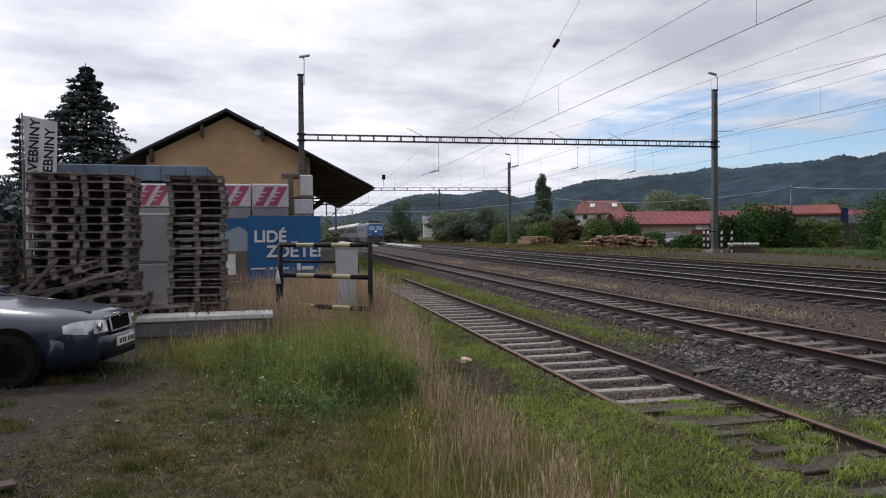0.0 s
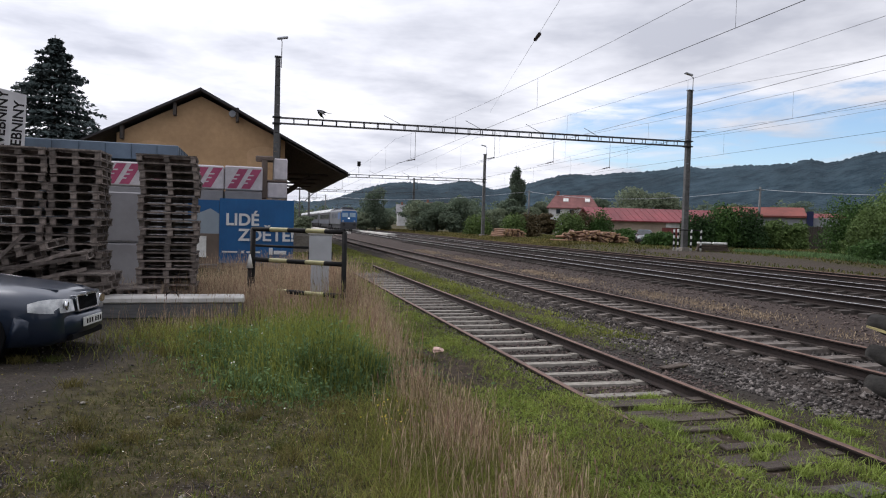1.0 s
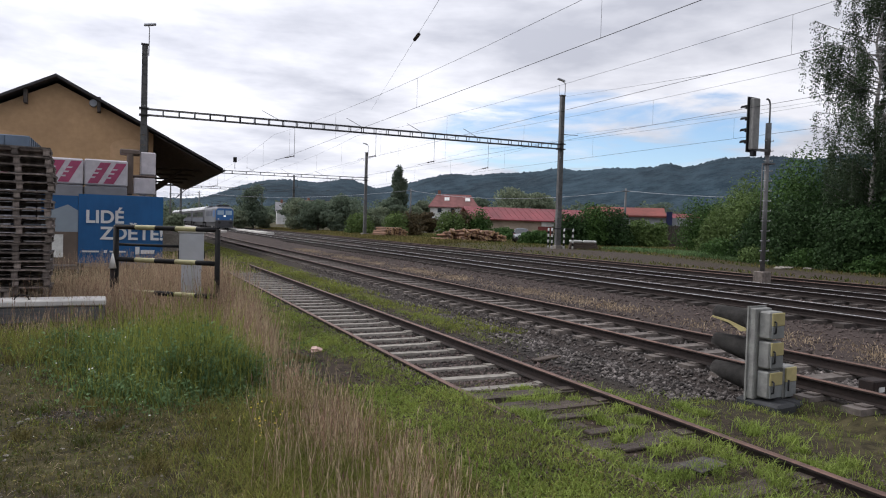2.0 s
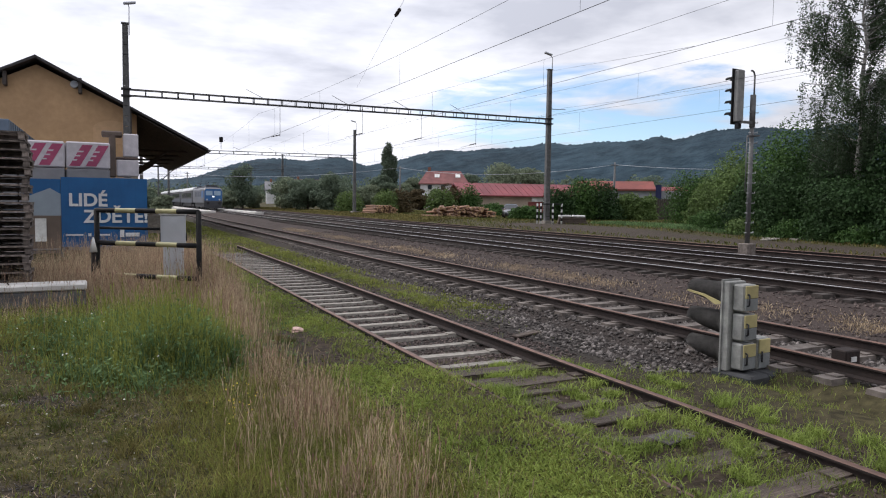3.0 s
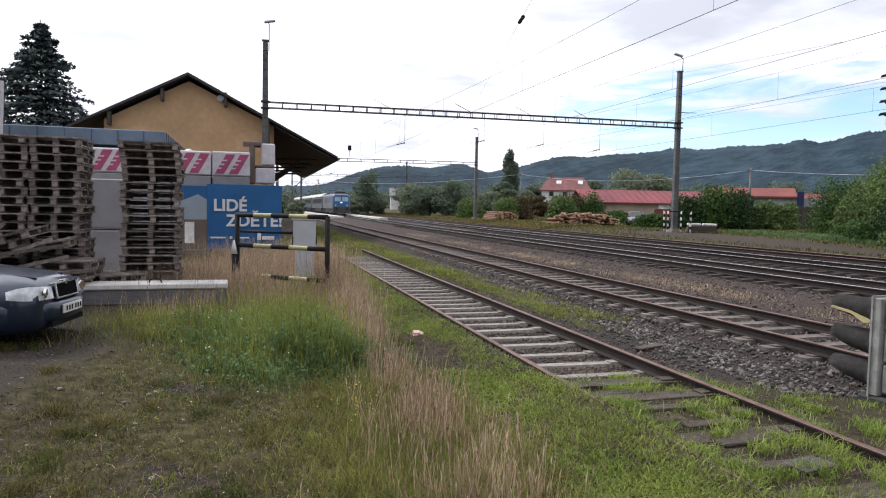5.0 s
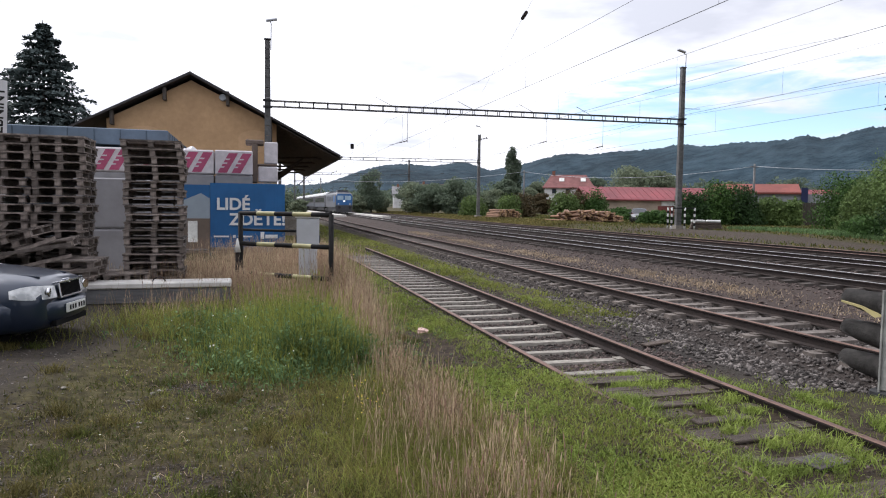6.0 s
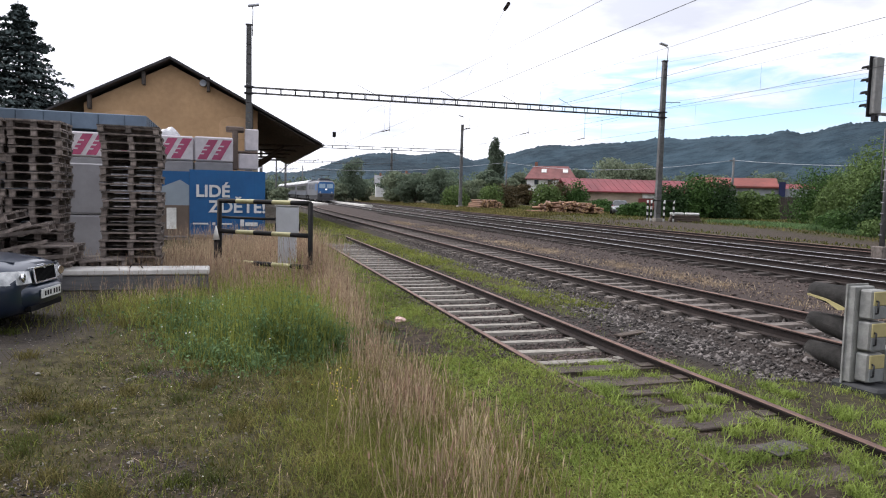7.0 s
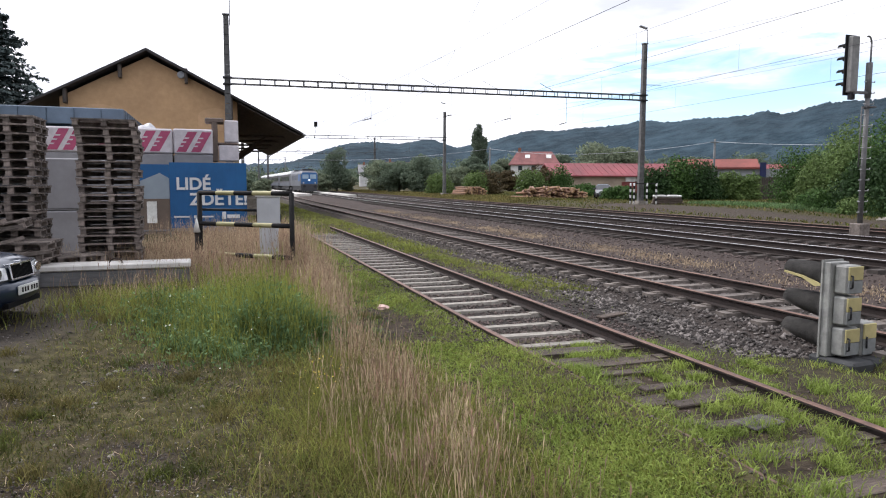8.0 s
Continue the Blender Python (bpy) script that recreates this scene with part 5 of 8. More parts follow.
def build_pallets():
    rng = random.Random(8)
    first = {}

    def put(m, wide=PAL_W):
        if wide in first:
            copy_thing(first[wide], m)
        else:
            first[wide] = build_pallet(m, wide)
    # x, y, count, gap between pallets, first height
    for x, y, n, turn in ((-1.97, 15.1, 19, 3), (-4.52, 14.75, 19, 0), (-3.58, 14.78, 19, 0), (-5.75, 14.4, 13, 2)):
        z = 0.165
        for k in range(n):
            put(pose(x + rng.uniform(-0.045, 0.045), y + rng.uniform(-0.05, 0.05), z, rng.uniform(-0.5, 0.5), rng.uniform(-0.6, 0.6), turn + rng.uniform(-2.2, 2.2)), 1.13 if turn == 3 else PAL_W)
            z += PAL_H + 0.012
    z = 0.165
    for k in range(5):
        put(pose(-3.35 + 0.05 * k, 13.55, z, 0, 0, rng.uniform(-9, 9)))
        z += PAL_H + 0.01
    for k in range(3):
        put(pose(-2.62, 14.3, 0.165 + k * (PAL_H + 0.01), 0, 0, 24 + 5 * k))
    z = 0.165
    for k in range(4):
        put(pose(-4.5, 13.55, z, 0, 0, rng.uniform(-8, 8)))
        z += PAL_H + 0.01
    # a slid heap leaning on the stacks
    put(pose(-4.35, 13.55, 1.1, 0, -14, 4))
    put(pose(-4.05, 13.5, 1.28, 3, -17, -5))
    put(pose(-3.55, 13.6, 1.12, 0, -12, 7))
    put(pose(-4.75, 13.5, 0.9, 4, -9, 10))
    for x, y, z, L, ry, rz in ((-4.2, 12.95, 1.0, 1.9, -22, 4), (-4.0, 12.9, 0.82, 2.0, -14, -3), (-3.9, 12.9, 1.12, 1.7, -9, 3), (-4.5, 12.95, 1.1, 1.4, -48, 2), (-3.7, 12.88, 0.7, 2.1, -6, 2)):
        bm = bmesh.new()
        box(bm, -L / 2, -0.011, -0.03, L / 2, 0.011, 0.03, bevel=0.003)
        ob = part("loose_board", bm, PALLET_WOOD)
        ob.matrix_basis = pose(x, y, z, 0, ry, rz)
        tagged(ob, "broken weathered board leaning on the pallets", "board", "loose boards")


build_pallets()


def build_beam():
    """Concrete beam lying on the grass in front of the pallets."""
    t = thing("concrete_beam", pose(-2.05, 13.35, 0.165, 0, 0, 1.5), "long pale concrete beam lying in the grass", "beam")
    # shade is painted into the flank colour, sunlight into the top slab
    bm = bmesh.new()
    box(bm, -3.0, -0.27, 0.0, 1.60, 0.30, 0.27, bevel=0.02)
    part("body", bm, mat("shaded_flank_concrete", (0.15, 0.15, 0.155), (0.10, 0.10, 0.105), 3, 0.9, 0, 0.25, stretch=(1, 1, 6)), t, "flank with its shade in the colour")
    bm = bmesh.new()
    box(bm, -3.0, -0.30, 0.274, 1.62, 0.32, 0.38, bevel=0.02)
    part("top_slab", bm, mat("sunlit_top_concrete", (0.66, 0.64, 0.61), (0.50, 0.48, 0.45), 3, 0.85, 0, 0.2), t, "top slab paled as if sunlit")
    for x in (0.35, -1.9):
        bm = bmesh.new()
        prev = None
        for a in np.linspace(0, math.pi, 8):
            p = Vector((x + 0.11 * math.cos(a), -0.1, 0.365 + 0.10 * math.sin(a)))
            if prev:
                cyl(bm, prev, p, 0.012, 0.012, 6)
            prev = p
        part("lifting_loop", bm, RAIL_RUST, t, "rusty steel lifting loop")


build_beam()


def stripes(t, x0, x1, y, z0, z1, n):
    """Slanted printed stripes on wrapping film."""
    for k in range(n):
        bm = bmesh.new()
        a = x0 + (x1 - x0) * (k + 0.15) / n
        s = (x1 - x0) / n
        prism(bm, [(a, z0), (a + s * 0.66, z0), (a + s * 0.66 + (z1 - z0) * 0.55, z1), (a + (z1 - z0) * 0.55, z1)], "y", y - 0.012, y - 0.003)
        part("stripe", bm, WRAP_PINK, t, "slanted magenta stripe")
        for j in range(3):
            bm = bmesh.new()
            b0 = a + s * 0.14 + j * 0.11
            zz = z0 + (z1 - z0) * (0.25 + 0.2 * j)
            prism(bm, [(b0, zz), (b0 + 0.17, zz), (b0 + 0.20, zz + 0.055), (b0 + 0.03, zz + 0.055)], "y", y - 0.018, y - 0.0125)
            part("print_bar", bm, WRAP_WHITE, t)


def build_packs():
    rng = random.Random(4)
    # rows of film-wrapped blocks, two high
    for k in range(4):
        x0 = -6.1 + k * 1.52
        t = thing("wrapped_block_pack", pose(0, 0, 0), "film-wrapped pack of grey building blocks with magenta stripes", "building blocks", "wrapped packs behind the banner")
        y0 = 28.9 + rng.uniform(-0.04, 0.04)
        for j, (z0, z1) in enumerate(((0.0, 1.55), (1.6, 3.18))):
            bm = bmesh.new()
            box(bm, x0, y0, z0 + 0.1, x0 + 1.47, y0 + 1.2, z1, bevel=0.03)
            part("block_pack", bm, WRAP_GREY, t)
        bm = bmesh.new()
        box(bm, x0 - 0.01, y0 - 0.01, 3.2, x0 + 1.48, y0 + 1.2, 4.18 + rng.uniform(-0.03, 0.03), bevel=0.05)
        part("film_cap", bm, WRAP_WHITE, t, "white printed film")
        stripes(t, x0 + 0.02, x0 + 1.1, y0 - 0.01, 3.28, 4.08, 2)
        bm = bmesh.new()
        box(bm, x0, y0, 0.0, x0 + 1.47, y0 + 1.2, 0.098)
        part("pallet", bm, PALLET_WOOD, t)
    # nearer grey pack between the pallet stacks
    t = thing("wrapped_block_pack", pose(0, 0, 0), "tall grey film-wrapped pack of building blocks", "building blocks", "wrapped packs behind the banner")
    for z0, z1 in ((0.0, 1.3), (1.34, 2.62)):
        bm = bmesh.new()
        box(bm, -4.6, 19.0, z0, -2.75, 20.1, z1, bevel=0.03)
        part("block_pack", bm, WRAP_GREY, t)
    # mixed stack at the end of the row
    t = thing("mixed_goods_stack", pose(0, 0, 0), "stack of bagged goods on dark pallets and racks", "goods stack")
    bm = bmesh.new()
    box(bm, 0.02, 29.3, 0, 0.75, 30.3, 2.9, bevel=0.03)
    part("pack", bm, WRAP_GREY, t)
    for z0, z1, x0, x1, mm in ((2.95, 3.6, 0.15, 0.95, WRAP_WHITE), (3.72, 4.62, 0.4, 0.95, WRAP_WHITE), (2.92, 4.55, -0.1, 0.14, WRAP_BROWN), (3.62, 3.71, 0.0, 0.95, WRAP_BROWN), (4.5, 4.7, -0.35, 0.38, WRAP_BROWN)):
        bm = bmesh.new()
        box(bm, x0, 29.3, z0, x1, 30.1, z1, bevel=0.04)
        part("wrapped_bag" if mm is WRAP_WHITE else "rack", bm, mm, t)

    # loose film that the wind lifts on top of the packs
    bm = bmesh.new()
    bmesh.ops.create_uvsphere(bm, u_segments=18, v_segments=10, radius=0.42)
    for v in bm.verts:
        v.co = Vector((v.co.x * (1 + 0.12 * math.sin(v.co.y * 14)), v.co.y, v.co.z * (0.9 + 0.15 * math.sin(v.co.x * 11 + v.co.y * 7))))
    film = part("loose_film", bm, mat("loose_white_film", (0.72, 0.72, 0.74), (0.62, 0.62, 0.65), 5, 0.35, 0, 0.2, through_light=0.3), None, "", True)
    film.matrix_basis = pose(-2.55, 29.4, 3.78)
    return tagged(film, "loose white film puffed up on the packs", "plastic film")


loose_film = build_packs()


def build_kiosk():
    t = thing("flat_roofed_store", Matrix(), "low blue-grey clad store with a flat fascia roof", "building")
    bm = bmesh.new()
    box(bm, -9.2, 31.4, 0, -3.8, 40.2, 4.4)
    part("wall", bm, GREY_CLAD_DARK, t)
    bm = bmesh.new()
    box(bm, -9.8, 31.0, 4.42, -3.55, 40.6, 5.1, bevel=0.03)
    part("fascia", bm, GREY_CLAD, t)
    for k in range(6):
        bm = bmesh.new()
        x = -9.4 + k * 1.0
        box(bm, x, 30.97, 4.46, x + 0.02, 30.998, 5.06)
        part("fascia_seam", bm, GREY_CLAD_DARK, t)
    for k in range(14):
        bm = bmesh.new()
        y = 31.4 + k * 0.66
        box(bm, -3.548, y, 4.46, -3.53, y + 0.05, 5.06)
        part("fascia_seam", bm, GREY_CLAD_DARK, t)


build_kiosk()


def lettering(text, parent, m, size, material, name="lettering", bold=0.0):
    cu = bpy.data.curves.new(name, "FONT")
    cu.body, cu.size, cu.extrude, cu.offset = text, size, 0.002, bold
    cu.materials.append(material)
    ob = new(name, cu)
    ob.parent = parent
    ob.matrix_basis = m
    return ob


def build_banner():
    t = thing("advertising_banner", pose(0, 27.0, 0), "blue advertising tarpaulin with white brush lettering on a frame", "banner")
    bm = bmesh.new()
    n = 22
    front, back = [], []
    for k in range(n + 1):
        x = -1.62 + 2.76 * k / n
        y = 0.03 * math.sin(k * 0.9)
        front.append([bm.verts.new((x, y, z)) for z in (0.35, 1.1, 1.9, 2.80)])
        back.append([bm.verts.new((x, y + 0.02, z)) for z in (0.35, 1.1, 1.9, 2.80)])
    for k in range(n):
        for j in range(3):
            bm.faces.new((front[k][j], front[k + 1][j], front[k + 1][j + 1], front[k][j + 1]))
            bm.faces.new((back[k][j], back[k][j + 1], back[k + 1][j + 1], back[k + 1][j]))
        bm.faces.new((front[k][3], front[k + 1][3], back[k + 1][3], back[k][3]))
        bm.faces.new((front[k][0], back[k][0], back[k + 1][0], front[k + 1][0]))
    part("tarpaulin", bm, BANNER_BLUE, t)
    lettering("LIDÉ", t, pose(-1.40, -0.045, 1.80, 90, 0, 0), 0.62, LETTER_WHITE, bold=0.018)
    lettering("ZDĚTE!", t, pose(-0.92, -0.045, 1.22, 90, 0, 0), 0.62, LETTER_WHITE, bold=0.018)
    for x0, x1, z0, z1, mm in ((-1.5, -0.95, 0.74, 0.80, LETTER_WHITE), (-0.8, -0.7, 0.72, 0.82, LETTER_WHITE), (-0.62, -0.1, 0.74, 0.80, LETTER_WHITE), (0.22, 0.36, 0.68, 0.95, LETTER_WHITE), (0.40, 0.86, 0.70, 0.84, LETTER_WHITE)):
        bm = bmesh.new()
        box(bm, x0, -0.045, z0, x1, -0.038, z1)
        part("print_bar", bm, mm, t)
    # pictured part of the print: a grey roof shape over brown
    bm = bmesh.new()
    prism(bm, [(-2.75, 1.45), (-1.63, 1.45), (-1.63, 2.2), (-1.95, 2.4), (-2.75, 2.05)], "y", 0.02, 0.05)
    part("printed_picture", bm, mat("printed_grey_blue", (0.30, 0.36, 0.42), (0.25, 0.30, 0.36), 1.5, 0.6, 0, 0.05), t, "grey printed picture")
    bm = bmesh.new()
    prism(bm, [(-2.75, 2.055), (-1.95, 2.405), (-1.63, 2.205), (-1.63, 2.72), (-2.75, 2.72)], "y", 0.02, 0.05)
    part("printed_sky", bm, BANNER_BLUE, t)
    bm = bmesh.new()
    box(bm, -2.75, 0.02, 0.3, -1.63, 0.05, 1.446)
    part("printed_ground", bm, mat("printed_brown", (0.17, 0.125, 0.10), (0.13, 0.10, 0.08), 1.5, 0.6, 0, 0.05), t, "brown printed picture")
    bm = bmesh.new()
    box(bm, -2.42, -0.02, 0.55, -2.08, 0.015, 1.35)
    part("notice", bm, WHITE_PAINT, t, "white paper notice")
    for x in (-2.7, -1.62, -0.3, 1.08):
        bm = bmesh.new()
        box(bm, x - 0.04, 0.056, -0.1, x + 0.04, 0.14, 2.7)
        part("frame_post", bm, STEEL_GREY, t)


build_banner()


def build_flag():
    t = thing("banner_flag", pose(-5.62, 16.1, 0), "white vertical flag with black lettering on a pole", "flag")
    bm = bmesh.new()
    cyl(bm, (0, 0, 0), (0, 0, 4.65), 0.025, 0.02, 8)
    part("pole", bm, STEEL_GREY, t)
    bm = bmesh.new()
    rows = []
    for k in range(11):
        f = k / 10
        rows.append([bm.verts.new((0.02 + 0.66 * g * (1 - 0.12 * (1 - f)), 0.05 * math.sin(g * 5 + f * 3), 1.5 + 3.1 * f - 0.12 * g * f)) for g in np.linspace(0, 1, 8)])
    for a, b in zip(rows, rows[1:]):
        for i in range(7):
            bm.faces.new((a[i], a[i + 1], b[i + 1], b[i]))
    bmesh.ops.solidify(bm, geom=bm.faces[:], thickness=0.004)
    cloth = part("cloth", bm, mat("white_flag_cloth", (0.62, 0.62, 0.64), (0.52, 0.52, 0.54), 2, 0.8, 0, 0.05, through_light=0.3), t)
    for x, z in ((0.27, 2.95), (0.56, 2.75)):
        lettering("STAVEBNINY", cloth, pose(x, -0.075, z, 90, -86, 0), 0.27, BLACK_PAINT, bold=0.006)
    return cloth


flag_cloth = build_flag()


# ---- guard frame and cable cabinet ----
def striped_bar(t, p, q, r, n, start, name="striped_rail"):
    bm = bmesh.new()
    p, q = Vector(p), Vector(q)
    tube(bm, [p.lerp(q, k / n) for k in range(n + 1)], r, 8, (start % 2, (start + 1) % 2))
    part(name, bm, (BLACK_PAINT, YELLOW_PAINT), t, "black and yellow striped tube")


def build_guard():
    t = thing("guard_frame", Matrix(), "black and yellow striped tube guard round a cable cabinet", "guard frame")
    fl, fr = Vector((-0.30, 15.6, 0)), Vector((1.52, 14.0, 0))
    back = Vector((-0.02, 0.8, 0))
    for p in (fl, fr, fl + back):
        bm = bmesh.new()
        cyl(bm, p - Vector((0, 0, 0.2)), p + Vector((0, 0, 1.80)), 0.052, 0.052, 8)
        part("post", bm, BLACK_PAINT, t)
    for z, n, s in ((1.79, 5, 0), (1.12, 5, 0), (0.46, 5, 0)):
        up_ = Vector((0, 0, z))
        striped_bar(t, fl + up_, fr + up_, 0.050, n, s)
    up_ = Vector((0, 0, 1.40))
    striped_bar(t, fl + back + up_, Vector((0.9, 15.45, 1.40)), 0.03, 1, 0, "back_rail")
    striped_bar(t, fl + Vector((0, 0, 1.79)), fl + back + Vector((0, 0, 1.79)), 0.04, 3, 0)
    c = thing("cable_cabinet", pose(1.15, 15.3, 0, 0, 0, -6), "pale grey cable distribution cabinet", "cabinet")
    bm = bmesh.new()
    box(bm, -0.20, -0.15, -0.05, 0.20, 0.15, 1.04, bevel=0.01)
    part("plinth", bm, mat("light_cabinet_plinth", (0.58, 0.59, 0.62), (0.52, 0.53, 0.56), 4, 0.6, 0, 0.05), c)
    bm = bmesh.new()
    box(bm, -0.245, -0.17, 1.045, 0.245, 0.17, 1.70, bevel=0.012)
    part("body", bm, CABINET_GREY, c)
    bm = bmesh.new()
    box(bm, -0.215, -0.185, 1.09, 0.215, -0.172, 1.66, bevel=0.004)
    part("door", bm, CABINET_GREY, c)
    bm = bmesh.new()
    box(bm, -0.275, -0.20, 1.704, 0.275, 0.20, 1.76, bevel=0.012)
    part("cap", bm, WHITE_PAINT, c)
    for s in (-1, 1):
        bm = bmesh.new()
        box(bm, s * 0.258 - 0.012, -0.03, 1.15, s * 0.258 + 0.012, 0.03, 1.32, bevel=0.004)
        part("handle", bm, BLACK_PAINT, c)
    m = thing("marker_stake", pose(-0.36, 15.2, 0), "small white-topped marker stake", "stake")
    bm = bmesh.new()
    cyl(bm, (0, 0, 0), (0, 0, 0.95), 0.05, 0.045, 8)
    part("shaft", bm, RAIL_RUST, m)
    bm = bmesh.new()
    cyl(bm, (0, 0, 0.951), (0, 0, 1.25), 0.075, 0.012, 8)
    part("tip", bm, WHITE_PAINT, m)


build_guard()


# ---- signals ----
def build_dwarf_signal():
    t = thing("dwarf_signal", pose(6.66, 5.53, -0.03, 0, 0, 6), "weathered grey dwarf railway signal with three hooded lamps", "railway signal")
    bm = bmesh.new()
    for x0, x1 in ((-0.20, 0.15), (0.155, 0.46)):
        box(bm, x0, -0.34, -0.06, x1, 0.22, 0.10, bevel=0.03)
    part("base", bm, mat("dark_cast_base", (0.04, 0.042, 0.045), (0.025, 0.026, 0.028), 8, 0.8, 0, 0.2), t)
    bm = bmesh.new()
    box(bm, -0.185, 0.0, 0.10, 0.125, 0.10, 1.16, bevel=0.01)
    box(bm, -0.20, 0.085, 0.08, 0.14, 0.105, 1.18)
    part("back_plate", bm, SIGNAL_GREY, t)
    rng = random.Random(3)
    for k in range(3):
        z = 0.13 + 0.345 * k
        bm = bmesh.new()
        box(bm, -0.135, -0.155, z, 0.115, -0.003, z + 0.315, bevel=0.018)
        h = part("lamp_housing", bm, SIGNAL_GREY, t)
        bm = bmesh.new()
        box(bm, -0.125, -0.178, z + 0.155, 0.105, -0.157, z + 0.305, bevel=0.006)
        part("cover", bm, SIGNAL_YELLOW, h, "faded yellow cover")
        bm = bmesh.new()
        box(bm, -0.125, -0.176, z + 0.01, 0.105, -0.157, z + 0.151, bevel=0.006)
        part("door", bm, mat("slate_grey_door", (0.24, 0.25, 0.25), (0.18, 0.19, 0.19), 8, 0.7), h)
        bm = bmesh.new()
        cyl(bm, (-0.10, -0.20, z + 0.08), (-0.10, -0.20, z + 0.20), 0.010, 0.010, 6)
        cyl(bm, (-0.10, -0.20, z + 0.08), (-0.10, -0.176, z + 0.07), 0.010, 0.010, 6)
        cyl(bm, (-0.10, -0.20, z + 0.20), (-0.10, -0.178, z + 0.21), 0.010, 0.010, 6)
        part("handle", bm, STEEL_DARK, h)
        # hood: a tube cut away underneath towards its mouth
        bm = bmesh.new()
        n = 18
        rings = []
        for s in np.linspace(0, 1, 8):
            L = 0.11 + 0.52 * s
            r = 0.150 - 0.030 * s
            ring = []
            for i in range(n):
                a = 2 * math.pi * i / n
                drop = max(0.0, -math.sin(a))
                ring.append(bm.verts.new((-0.03 + r * math.cos(a), 0.10 + (L - 0.11) * (1 - 0.5 * drop), z + 0.165 + r * math.sin(a) + 0.03 * s)))
            rings.append(ring)
        for a, b in zip(rings, rings[1:]):
            for i in range(n):
                f = bm.faces.new((a[i], a[(i + 1) % n], b[(i + 1) % n], b[i]))
                f.smooth = True
        bmesh.ops.solidify(bm, geom=bm.faces[:], thickness=0.008)
        part("hood", bm, SIGNAL_SOOT, h, "sooty black lamp hood")
        if k == 2:
            bm = bmesh.new()
            prism(bm, [(0.11, z + 0.07), (0.16, z + 0.10), (0.36, z + 0.16), (0.60, z + 0.19), (0.60, z + 0.17), (0.36, z + 0.13), (0.2, z + 0.05)], "x", -0.172, -0.150)
            part("hood_edge", bm, SIGNAL_YELLOW, h, "yellow hood lining edge")
    bm = bmesh.new()
    box(bm, 0.19, -0.14, 0.10, 0.42, 0.04, 0.48, bevel=0.015)
    j = part("junction_box", bm, SIGNAL_GREY, t)
    bm = bmesh.new()
    box(bm, 0.20, -0.165, 0.30, 0.41, -0.142, 0.47, bevel=0.006)
    part("cover", bm, SIGNAL_YELLOW, j)
    bm = bmesh.new()
    box(bm, 0.20, -0.163, 0.12, 0.41, -0.142, 0.296, bevel=0.006)
    part("door", bm, mat("slate_grey_door", (0.24, 0.25, 0.25)), j)
    bm = bmesh.new()
    cyl(bm, (0.225, -0.18, 0.20), (0.225, -0.18, 0.33), 0.010, 0.010, 6)
    part("handle", bm, STEEL_DARK, j)


build_dwarf_signal()


